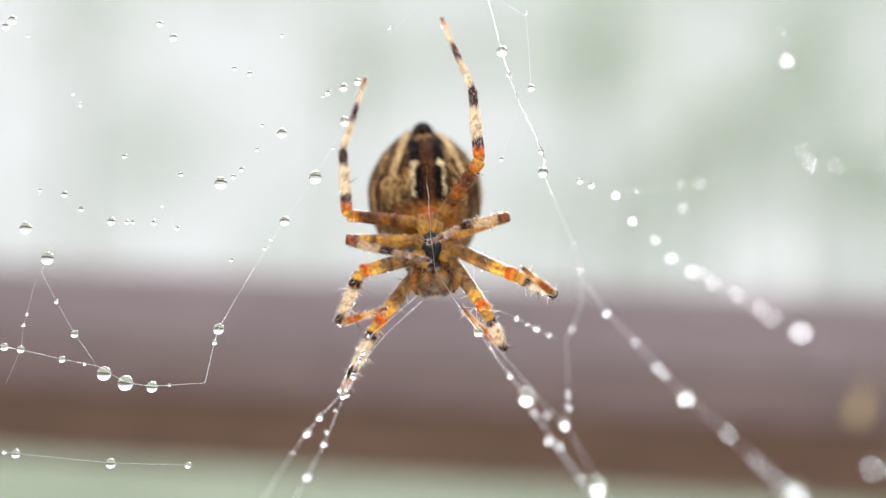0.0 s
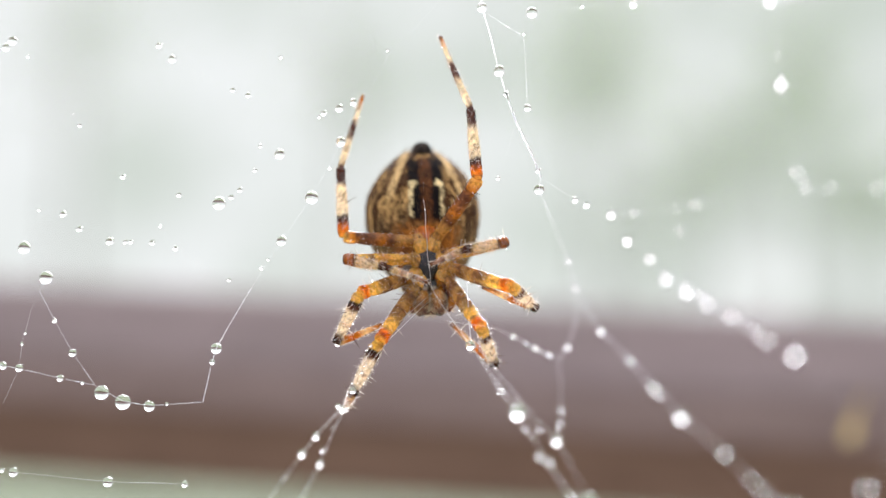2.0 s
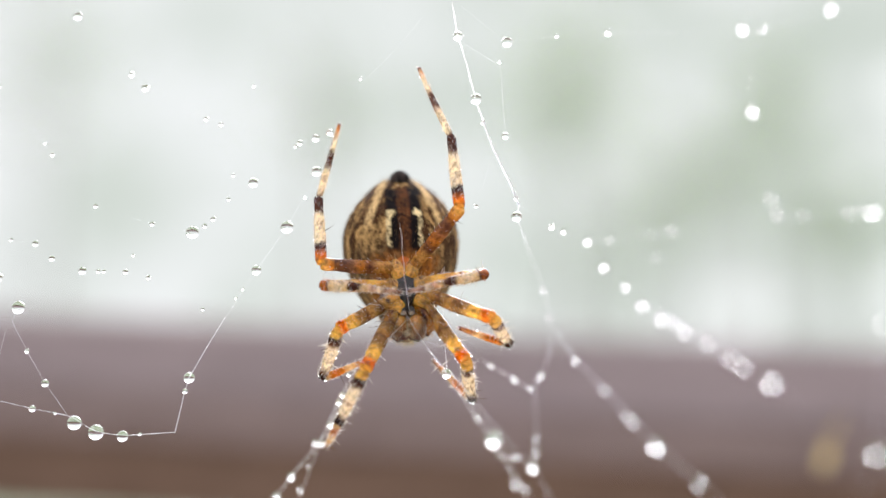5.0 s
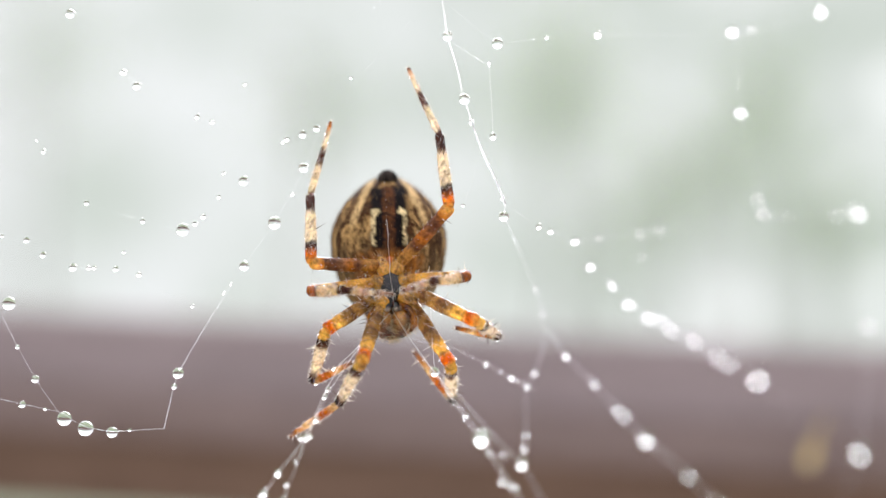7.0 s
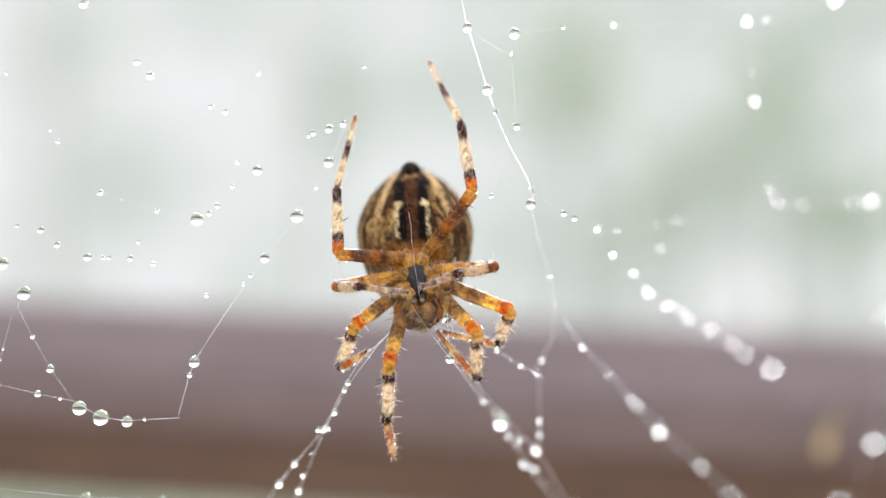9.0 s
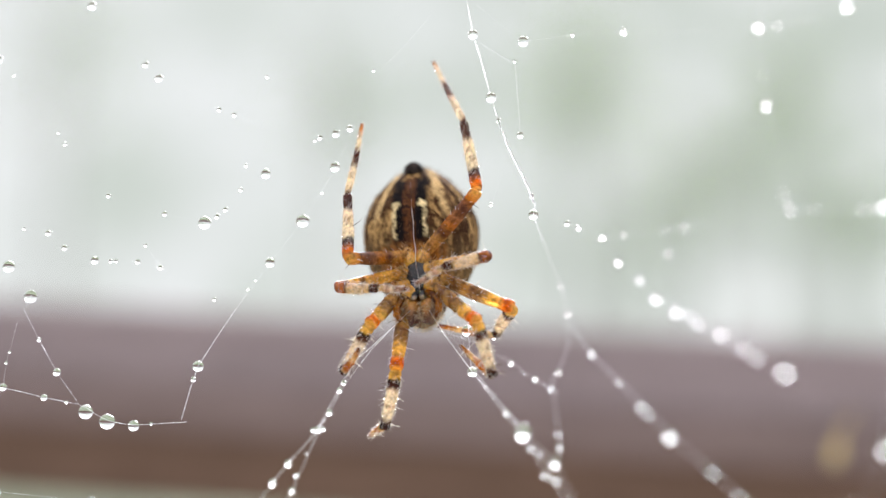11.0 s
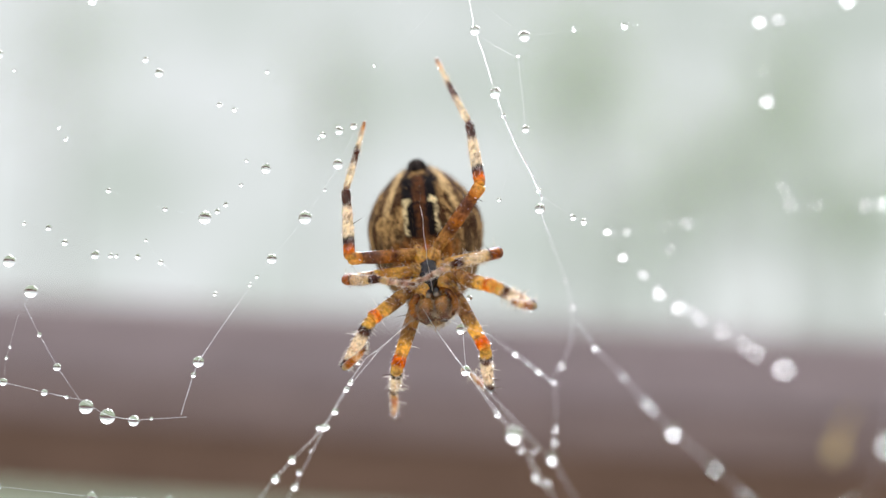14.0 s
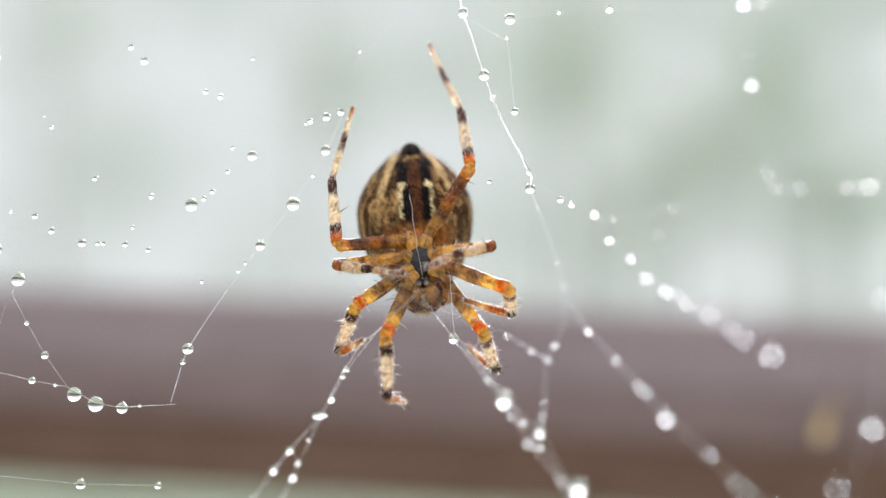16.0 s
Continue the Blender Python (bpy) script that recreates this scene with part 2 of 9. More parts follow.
def bounce_slab():
    """Unseen pale slab added under the web, up to the fence, to bounce light; the drops mirror it."""
    bm = bmesh.new()
    bmesh.ops.create_cube(bm, size=1)
    bmesh.ops.scale(bm, verts=bm.verts, vec=(9, 7, 0.12))
    bmesh.ops.translate(bm, verts=bm.verts, vec=(0, -2.9, 0.05))
    bmesh.ops.bevel(bm, geom=bm.edges[:], offset=0.012, segments=2, affect="EDGES")
    tagged(part("pavement", bm, BOUNCE_STONE, None, smooth=False), "unseen pale slab added under the web to bounce light up", "pavement", kind="structure")


def grass():
    """Short blades on the stretch of lawn under the fence's far side."""
    rng = random.Random(5)
    verts, faces = [], []
    for _ in range(16000):
        y = 5 + 20 * rng.random() ** 1.5
        x = rng.uniform(-0.35, 0.35) * y
        h, w, a = rng.uniform(0.04, 0.09), rng.uniform(0.004, 0.008), rng.uniform(0, 6.283)
        z = 0.05 * noise.noise(Vector((x, y, 0)) * 0.05) - 0.01
        dx, dy = math.cos(a) * w, math.sin(a) * w
        i = len(verts)
        verts += [(x - dx, y - dy, z), (x + dx, y + dy, z), (x + rng.uniform(-0.03, 0.03), y + rng.uniform(-0.03, 0.03), z + h)]
        faces.append((i, i + 1, i + 2))
    me = bpy.data.meshes.new("grass")
    me.from_pydata(verts, [], faces)
    me.materials.append(GRASS)
    tagged(new("grass", me), "short green grass blades on the lawn", "grass", kind="stuff")


def fence():
    """A slim timber rail under leaning boards toned lighter to paint in sky light, close behind the web, on two posts
    that stand beyond the view.
    """
    f = tagged(new("timber_fence"), "weathered timber fence, its top boards toned lighter for sky light, over a brown rail", "fence")
    f.matrix_world = pose(0, RAIL_Y, 0)
    rng = random.Random(2)
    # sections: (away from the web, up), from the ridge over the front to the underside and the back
    # the two upper pieces are added to carry the painted fade from light to brown
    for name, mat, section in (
            ("lit_tone_board", SKYLIT_TIMBER, [(0.002, 0.016), (-0.01, 0.014), (-0.017, 0.006), (-0.021, -0.014), (-0.025, -0.047), (-0.0245, -0.05), (-0.021, -0.052),
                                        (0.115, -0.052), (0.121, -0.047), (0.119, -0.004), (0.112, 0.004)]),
            ("mid_tone_board", HALF_LIT_TIMBER, [(-0.019, -0.0522), (-0.024, -0.056), (-0.025, -0.09), (-0.02, -0.094), (0.1, -0.094), (0.106, -0.09), (0.106, -0.056), (0.1, -0.0525)]),
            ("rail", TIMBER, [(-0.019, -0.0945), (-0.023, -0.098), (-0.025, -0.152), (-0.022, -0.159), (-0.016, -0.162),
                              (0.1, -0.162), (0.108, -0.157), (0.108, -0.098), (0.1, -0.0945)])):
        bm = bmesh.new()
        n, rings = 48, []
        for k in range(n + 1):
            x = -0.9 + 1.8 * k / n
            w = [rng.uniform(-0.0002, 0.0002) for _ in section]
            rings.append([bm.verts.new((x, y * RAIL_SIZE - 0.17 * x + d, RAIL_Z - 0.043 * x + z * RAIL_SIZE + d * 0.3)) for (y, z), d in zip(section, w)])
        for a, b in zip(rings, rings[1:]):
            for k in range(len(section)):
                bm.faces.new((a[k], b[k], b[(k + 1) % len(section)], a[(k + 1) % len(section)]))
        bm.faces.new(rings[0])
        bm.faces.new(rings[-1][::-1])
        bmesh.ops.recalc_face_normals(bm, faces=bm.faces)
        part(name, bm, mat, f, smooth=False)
    for x in (-0.8, 0.8):
        bm = bmesh.new()
        top = RAIL_Z - 0.043 * x - 0.157 * RAIL_SIZE
        tube(bm, [(x, 0.006 - 0.17 * x, z) for z in (0.1, 0.4, 0.8, top)], [0.0095, 0.0092, 0.0091, 0.009], 16)
        part("post", bm, TIMBER, f)


def young_tree(x, y, base, height, width, leaves, seed):
    """A slender tree: tapered trunk, limbs, and a loose crown of many small leaves with gaps."""
    rng = random.Random(seed)
    t = tagged(new("young_tree"), "slender young tree with a loose pale green crown", "tree", "trees beyond the fence")
    t.matrix_world = pose(x, y, 0)
    bm = bmesh.new()
    trunk = [(0.05 * math.sin(k * 1.3 + seed), 0.05 * math.cos(k * 1.7), height * k / 8) for k in range(9)]
    tube(bm, trunk, [0.07 * (1 - k / 9.5) for k in range(9)], 10)
    tips = []
    for k in range(14):
        z = base + (height - base) * (k + rng.random()) / 15
        a, r = rng.uniform(0, 6.283), width * 0.5 * rng.uniform(0.6, 1.0) * (1 - 0.5 * abs(2 * (z - base) / (height - base) - 0.9))
        p = [(0, 0, z), (r * 0.5 * math.cos(a), r * 0.5 * math.sin(a), z + 0.25), (r * math.cos(a), r * math.sin(a), z + 0.4)]
        tube(bm, p, [0.022, 0.013, 0.005], 6)
        tips.append((Vector(p[1]), Vector(p[2])))
    part("trunk", bm, BARK, t)
    verts, faces = [], []
    for _ in range(leaves):
        a, b = rng.choice(tips)
        c = a.lerp(b, rng.uniform(0.1, 1.15)) + Vector((rng.gauss(0, 1), rng.gauss(0, 1), rng.gauss(0, 0.8))) * width * 0.11
        if rng.random() < 0.5:
            c = Vector((rng.gauss(0, 0.27) * width, rng.gauss(0, 0.27) * width, (base + height) / 2 + rng.gauss(0, 0.24) * (height - base)))
        u = Vector((rng.gauss(0, 1), rng.gauss(0, 1), rng.gauss(0, 1))).normalized()
        v = u.cross(Vector((rng.gauss(0, 1), rng.gauss(0, 1), 1))).normalized()
        s, i = rng.uniform(0.03, 0.055), len(verts)
        verts += [c - u * s * 1.3, c + v * s * 0.6, c + u * s * 1.3, c - v * s * 0.6]
        faces.append((i, i + 1, i + 2, i + 3))
    me = bpy.data.meshes.new("crown")
    me.from_pydata([tuple(p) for p in verts], [], faces)
    me.materials.append(LEAF)
    c = new("crown", me)
    c.parent = t
    return t


RAIL_Y, RAIL_Z, RAIL_SIZE = 0.150, 1.1976, 0.1729
build_setting()
bounce_slab()
grass()
fence()
for spot in ((1.95, 22, 3.1, 4.9, 1.8, 700, 3), (3.7, 23, 2.3, 3.7, 1.6, 360, 4), (5.0, 25, 3.2, 5.2, 1.4, 520, 5), (3.2, 26, 2.0, 3.4, 2.0, 240, 6),
             (-5.4, 26, 3.6, 6.2, 3.0, 280, 7), (-1.4, 26, 3.6, 5.2, 2.4, 260, 8), (5.7, 24, 2.0, 3.2, 1.4, 200, 9)):
    young_tree(*spot)


# ---- the web ----
def drop_mesh():
    """A water drop: nearly round, a little heavier below."""
    bm = bmesh.new()
    ball(bm, (0, 0, 0), (1, 1, 1), 20, 14, lambda c: Vector((c.x * (1 - 0.03 * c.z), c.y * (1 - 0.03 * c.z), c.z * (0.97 if c.z > 0 else 0.99))))
    me = bpy.data.meshes.new("drop")
    bm.to_mesh(me)
    bm.free()
    for p in me.polygons:
        p.use_smooth = True
    me.materials.append(WATER)
    return me


DROP = drop_mesh()
STRANDS = []


def strand(label, origin, nodes, drops, radius, beads=0, silk=SILK, thin=0):
    """One silk strand: a fine thread through its nodes (millimetres from its origin), the fine beads on it and its drops.
    thin: the share of the thread, from its first node, that is far finer."""
    s = tagged(new("web_strand"), label, "spider web", "strands of the web")
    s.matrix_world = Matrix.Translation(origin)
    rng = random.Random(int(abs(origin[0]) * 1e6) + len(nodes))
    pts = [Vector(p) * 0.001 for p in nodes]
    fine = []
    for a, b in zip(pts, pts[1:]):
        k = max(2, int((b - a).length / 0.0012))
        fine += [a.lerp(b, i / k) for i in range(k)]
    fine.append(pts[-1])
    fine = [p + Vector((rng.uniform(-1, 1), rng.uniform(-1, 1), rng.uniform(-1, 1))) * radius * 0.0003 for p in fine]
    bm = bmesh.new()
    tube(bm, fine, [radius * 0.0007 * rng.uniform(0.8, 1.25) * (0.07 if i < thin * len(fine) else 1) for i in range(len(fine))], 6)
    part("thread", bm, silk, s)
    if beads:
        bm = bmesh.new()
        for k in range(beads):
            # evenly strung, as dew gathers, with gaps here and there
            at = (thin + (1 - thin) * (k + rng.uniform(-0.25, 0.25)) / beads) * (len(fine) - 1)
            i = min(max(int(at), 0), len(fine) - 2)
            p = fine[i].lerp(fine[i + 1], min(max(at - i, 0), 1))
            r = radius * 0.001 * rng.choice((1.1, 1.3, 1.5, 1.9))
            made = bmesh.ops.create_icosphere(bm, subdivisions=2, radius=r)["verts"]
            bmesh.ops.translate(bm, verts=made, vec=p)
        tagged(part("dew", bm, WATER if silk == WHITE_SILK else silk, s, "fine dew on the thread"), kind="stuff")
    for x, y, z, r in drops:
        d = new("drop", DROP)
        d.parent = s
        d.matrix_basis = Matrix.Translation(Vector((x, y, z)) * 0.001) @ Matrix.Diagonal((r * 0.001,) * 3 + (1,))
    return s


STRANDS.append(strand("thin silk strand with three large hanging water drops", (-0.02586, 0.00080, 1.19415),
    [(-8.15, 0.00, 1.81), (-5.73, 0.00, 1.32), (-3.31, 0.00, 0.84), (-1.29, 0.00, 0.36), (1.21, 0.00, -0.13), (3.23, 0.00, -1.29), (5.12, 0.00, -1.57), (8.91, 0.00, -1.33)],
    [(-5.40, 0.00, 1.24, 0.28), (-4.23, 0.00, 1.08, 0.28), (-1.29, 0.00, 0.36, 0.24), (1.70, 0.00, -0.65, 0.52), (3.23, 0.00, -1.33, 0.56), (5.12, 0.00, -1.61, 0.40), (6.37, 0.00, -1.45, 0.12), (0.32, 0.00, 0.03, 0.12)], 0.013, 110))
STRANDS.append(strand("slanting thin silk strand with a large drop at its top", (-0.02708, 0.00080, 1.19828),
    [(-1.15, 0.00, 3.44), (-1.59, 0.00, 2.43), (-0.49, 0.00, 0.34), (0.81, 0.00, -1.96), (2.43, 0.00, -4.25)],
    [(-1.15, 0.00, 3.44, 0.48), (-0.49, 0.00, 0.34, 0.16), (0.81, 0.00, -1.96, 0.28)], 0.009, 60))
STRANDS.append(strand("very thin upper silk strand with drops spaced along it", (-0.00933, 0.00080, 1.20777),
    [(3.51, 0.00, 6.76), (2.38, 0.00, 3.68), (0.21, 0.00, -0.28), (-1.97, 0.00, -3.39), (-4.14, 0.00, -6.78)],
    [(2.30, 0.00, 3.72, 0.36), (3.23, 0.00, 6.56, 0.25), (0.21, 0.00, -0.28, 0.47), (-1.97, 0.00, -3.39, 0.36), (1.50, 0.00, 1.82, 0.11), (-3.41, 0.00, -5.36, 0.11), (-2.93, 0.00, -4.72, 0.11), (1.09, 0.00, 5.78, 0.20), (2.22, 0.00, 6.14, 0.29), (0.77, 0.00, 5.54, 0.11)], 0.007, 40))
STRANDS.append(strand("silk strand hanging down to a corner with one large drop", (-0.01554, 0.00080, 1.19691),
    [(2.07, 0.00, 4.09), (0.62, 0.00, 1.67), (-0.46, 0.00, -0.23), (-0.82, 0.00, -1.43), (-1.42, 0.00, -4.09)],
    [(-0.46, 0.00, -0.23, 0.40), (-0.74, 0.00, -1.19, 0.20)], 0.019, 60))
STRANDS.append(strand("low horizontal silk strand with three round drops", (-0.02653, 0.00080, 1.18756),
    [(-7.44, 0.00, 0.76), (-3.89, 0.00, 0.24), (2.87, 0.00, -0.44), (8.46, 0.00, -0.56)],
    [(-3.89, 0.00, 0.24, 0.32), (2.87, 0.00, -0.44, 0.36), (8.38, 0.00, -0.56, 0.24), (-4.70, 0.00, 0.36, 0.16)], 0.006, 40))
STRANDS.append(strand("very thin upright silk strand with small beads", (-0.03007, 0.00080, 1.19623),
    [(0.96, 0.00, 3.76), (0.17, 0.00, 0.73), (-0.03, 0.00, -1.00), (-1.10, 0.00, -3.49)],
    [(0.17, 0.00, 0.73, 0.12), (0.41, 0.00, 1.50, 0.10)], 0.006, 10))
STRANDS.append(strand("very thin silk strand with a row of small drops", (-0.02461, 0.00080, 1.20484),
    [(-5.20, 0.00, -0.98), (-4.16, 0.00, 1.73), (-2.43, 0.00, 1.44), (-1.25, 0.00, 0.39), (0.93, 0.00, -0.49), (2.46, 0.00, -0.53), (4.00, 0.00, -0.58), (5.65, 0.00, -0.98)],
    [(-5.20, 0.00, -0.98, 0.44), (-4.16, 0.00, 1.73, 0.13), (-2.43, 0.00, 1.44, 0.22), (-1.25, 0.00, 0.39, 0.22), (0.93, 0.00, -0.49, 0.29), (2.06, 0.00, -0.53, 0.16), (2.46, 0.00, -0.53, 0.15), (4.00, 0.00, -0.58, 0.20), (5.65, 0.00, -0.98, 0.18)], 0.002, 0))
STRANDS.append(strand("very thin silk strand with one large and several small drops", (-0.01555, 0.00080, 1.20884),
    [(-7.22, 0.00, 0.15), (-3.18, 0.00, -1.14), (-0.31, 0.00, -1.75), (0.58, 0.00, -1.30), (1.18, 0.00, -0.78), (2.27, 0.00, 0.64), (2.63, 0.00, 2.37), (4.04, 0.00, 1.81)],
    [(-7.22, 0.00, 0.15, 0.18), (-3.18, 0.00, -1.14, 0.18), (-0.31, 0.00, -1.75, 0.47), (0.58, 0.00, -1.30, 0.18), (1.18, 0.00, -0.78, 0.18), (2.27, 0.00, 0.64, 0.15), (2.63, 0.00, 2.37, 0.13), (4.04, 0.00, 1.81, 0.36)], 0.002, 0))
STRANDS.append(strand("long curved silk strand with small drops under its bow", (-0.01462, 0.00080, 1.21633),
    [(-9.53, 0.00, 6.35), (-7.09, 0.00, 3.91), (-5.63, 0.00, 2.13), (-4.66, 0.00, 1.20), (-3.24, 0.00, 0.47), (-0.49, 0.00, -1.03), (0.56, 0.00, -1.44), (2.18, 0.00, -1.96), (5.25, 0.00, -2.45), (6.38, 0.00, -2.73), (7.59, 0.00, -2.45), (8.68, 0.00, -2.00)],
    [(-9.53, 0.00, 6.35, 0.33), (-5.63, 0.00, 2.13, 0.22), (-4.66, 0.00, 1.16, 0.29), (-0.29, 0.00, -1.07, 0.18), (0.80, 0.00, -1.44, 0.18), (3.14, 0.00, 1.32, 0.13)], 0.0022, 24))
STRANDS.append(strand("thin silk strand crossing the upper web corner", (-0.02934, 0.00080, 1.21686),
    [(-4.80, 0.00, 4.97), (-1.47, 0.00, 1.89), (-0.09, 0.00, 0.59), (2.84, 0.00, -3.30), (3.53, 0.00, -4.15)],
    [(-1.47, 0.00, 1.89, 0.33), (-1.95, 0.00, 1.40, 0.29), (2.92, 0.00, -3.38, 0.09), (3.44, 0.00, -4.19, 0.15), (-0.33, 0.00, 0.75, 0.11)], 0.0022, 5))
STRANDS.append(strand("loose thin silk strand with tiny beads", (-0.01824, 0.00080, 1.20372),
    [(-1.81, 0.00, 1.72), (-1.28, 0.00, 0.91), (-0.07, 0.00, -0.50), (3.16, 0.00, -2.12)],
    [(-1.81, 0.00, 1.72, 0.12), (3.16, 0.00, -2.12, 0.14)], 0.003, 0))
STRANDS.append(strand("long silk strand with beads and drops beside the spider", (0.00355, 0.00000, 1.21902),
    [(-1.06, 0.00, 4.68), (-0.62, 0.00, 1.94), (-0.10, 0.00, 0.25), (0.63, 0.00, -2.61), (1.15, 0.00, -4.26)],
    [(-0.62, 0.00, 1.94, 0.36), (0.63, 0.00, -2.61, 0.40), (1.15, 0.00, -4.26, 0.20), (3.43, 0.00, -9.73, 0.20)], 0.019, 150, WHITE_SILK))
STRANDS.append(strand("silk strand sagging downward with softly blurred drops", (0.00793, -0.00958, 1.20208),
    [(-0.75, 9.58, 6.74), (-1.02, 6.95, 5.69), (-0.51, -0.42, 3.08), (0.48, -1.92, 0.39), (0.83, -3.42, -1.37), (0.90, -3.42, -3.52), (0.25, -3.92, -5.12), (-0.18, -3.42, -5.89)],
    [(-1.02, 6.95, 5.69, 0.37), (0.48, -1.92, 0.39, 0.10), (0.83, -3.42, -1.37, 0.10), (0.25, -3.92, -5.12, 0.15)], 0.016, 90))
STRANDS.append(strand("short branching silk strand with one small drop", (0.00528, 0.00000, 1.21793),
    [(-1.98, 0.00, 2.59), (-0.42, 0.00, 1.59), (0.63, 0.00, 0.98), (0.79, 0.00, -1.03), (0.98, 0.00, -4.13)],
    [(0.98, 0.00, -4.13, 0.26), (0.63, 0.00, 1.18, 0.12)], 0.011, 30))
STRANDS.append(strand("silk strand running to the upper corner with drops", (0.01362, -0.00889, 1.22035),
    [(-10.48, 8.89, 3.19), (-8.76, 8.89, 1.74), (-7.12, 7.89, 0.29), (-3.81, 4.89, 0.22), (-0.67, 0.89, -0.26), (3.18, -4.11, -1.15), (6.70, -7.11, -1.73), (9.33, -9.11, -1.41), (11.64, -11.11, -0.88)],
    [(-7.12, 7.89, 0.29, 0.40), (-3.81, 4.89, 0.22, 0.13), (-0.67, 0.89, -0.26, 0.20), (6.98, -7.11, -1.40, 0.23), (8.05, -7.84, -1.45, 0.09), (11.64, -11.11, -0.88, 0.20)], 0.005, 60))
STRANDS.append(strand("long silk strand closely set with round drops", (0.01514, -0.01896, 1.20106),
    [(-7.96, 18.96, 7.76), (-5.95, 14.24, 6.04), (-4.05, 7.96, 4.72), (-3.22, 5.46, 2.94), (-2.09, 2.96, 1.73), (-1.33, 0.46, 0.58), (0.82, -2.24, -0.96), (1.84, -4.76, -1.71), (3.51, -6.90, -3.04), (4.73, -9.04, -3.80), (6.17, -12.04, -5.59), (7.53, -15.04, -8.66)],
    [(-5.95, 14.21, 6.00, 0.21), (-5.31, 12.19, 5.57, 0.19), (-4.05, 7.96, 4.72, 0.20), (-3.22, 5.46, 2.94, 0.20), (-2.09, 2.96, 1.70, 0.16), (-1.36, 0.46, 0.48, 0.21), (-0.28, -0.69, -0.33, 0.22), (0.43, -1.26, -0.56, 0.14), (0.85, -2.24, -1.06, 0.18), (1.84, -4.76, -1.71, 0.19), (2.93, -6.10, -2.51, 0.18), (3.51, -6.90, -3.04, 0.19), (4.73, -9.04, -3.80, 0.30)], 0.005, 40))
STRANDS.append(strand("faint silk strand with blurred drops", (0.01420, -0.01611, 1.20599),
    [(-3.11, 5.11, -0.22), (-1.81, 2.61, -0.17), (0.37, -1.14, -0.02), (1.40, -2.39, 0.09), (3.16, -4.19, 0.32)],
    [(-1.81, 2.61, -0.17, 0.08), (0.37, -1.14, -0.02, 0.07), (1.40, -2.39, 0.09, 0.10), (0.54, -1.10, -1.50, 0.10)], 0.010, 20))
STRANDS.append(strand("thick silk strand with large blurred drops", (0.01480, -0.02173, 1.19314),
    [(-5.63, 10.23, 6.85), (-4.62, 7.73, 5.07), (-3.10, 4.73, 3.32), (-1.83, 2.13, 1.65), (-0.64, -0.27, 0.18), (1.56, -2.42, -1.81), (3.26, -4.56, -3.59), (4.51, -7.02, -4.87), (6.48, -10.52, -6.82)],
    [(-4.62, 7.73, 5.07, 0.16), (-3.10, 4.73, 3.32, 0.14), (-1.99, 2.44, 1.84, 0.17), (-1.63, 1.79, 1.46, 0.17), (-0.64, -0.27, 0.18, 0.32), (1.56, -2.42, -1.81, 0.19), (2.88, -4.05, -3.16, 0.16), (3.39, -4.73, -3.63, 0.17), (3.95, -5.92, -4.32, 0.17), (4.59, -6.94, -4.69, 0.47)], 0.021, 60))
STRANDS.append(strand("slack silk strand with small drops beside a leg", (0.00428, -0.00738, 1.19802),
    [(-3.30, 5.00, 0.30), (-1.60, 3.20, 0.12), (-0.44, 1.60, 0.05), (0.62, -1.13, -0.42), (1.84, -2.62, -1.09), (3.04, -4.12, -1.64)],
    [(0.62, -1.13, -0.42, 0.15), (1.84, -2.62, -1.09, 0.15), (2.63, -3.62, -1.47, 0.12), (1.32, -1.98, -0.81, 0.06)], 0.012, 50, WHITE_SILK))
STRANDS.append(strand("doubled silk strand with a cluster of large drops", (0.00473, -0.01155, 1.19324),
    [(-5.35, 7.55, 7.76), (-4.11, 7.05, 5.78), (-2.37, 7.55, 3.45), (-0.40, 0.05, 0.75), (0.57, -2.45, -0.47), (2.29, -4.45, -3.37), (3.87, -6.45, -5.58), (5.52, -8.85, -8.32)],
    [(-2.37, 7.55, 3.45, 0.36), (-1.55, 4.68, 2.40, 0.10), (-0.40, 0.05, 0.75, 0.16), (0.57, -2.45, -0.47, 0.51), (0.96, -3.06, -1.45, 0.13), (1.85, -4.18, -3.12, 0.18), (2.52, -4.56, -3.40, 0.16), (3.78, -6.26, -5.33, 0.16), (4.76, -6.87, -5.71, 0.49)], 0.024, 80, WHITE_SILK))
STRANDS.append(strand("second strand of the pair with blurred drops", (0.00719, -0.01392, 1.19099),
    [(-4.63, 9.92, 5.90), (-0.93, -0.08, 1.47), (0.42, -1.08, 0.20), (1.67, -3.08, -2.06), (3.47, -5.68, -5.50)],
    [(-0.63, -0.46, 0.75, 0.13), (0.42, -1.08, 0.20, 0.30)], 0.018, 50))
STRANDS.append(strand("upright silk strand joining two webs with drops", (0.00778, -0.01420, 1.19343),
    [(-0.03, 1.20, 2.75), (0.04, 0.20, 1.22), (0.11, 0.20, -0.45), (0.04, -0.80, -1.27), (-0.17, -0.80, -2.25)],
    [(0.11, 0.20, -0.45, 0.13), (0.04, -0.80, -1.27, 0.15)], 0.016, 20))
STRANDS.append(strand("fine silk strand held between the front legs", (0.00226, -0.00200, 1.19912),
    [(0.16, -1.00, -2.34), (-0.05, 0.00, 0.28), (-0.11, 1.00, 2.06)],
    [(-0.13, 0.07, 0.39, 0.40), (0.44, 1.00, 2.66, 0.20)], 0.020, 0))
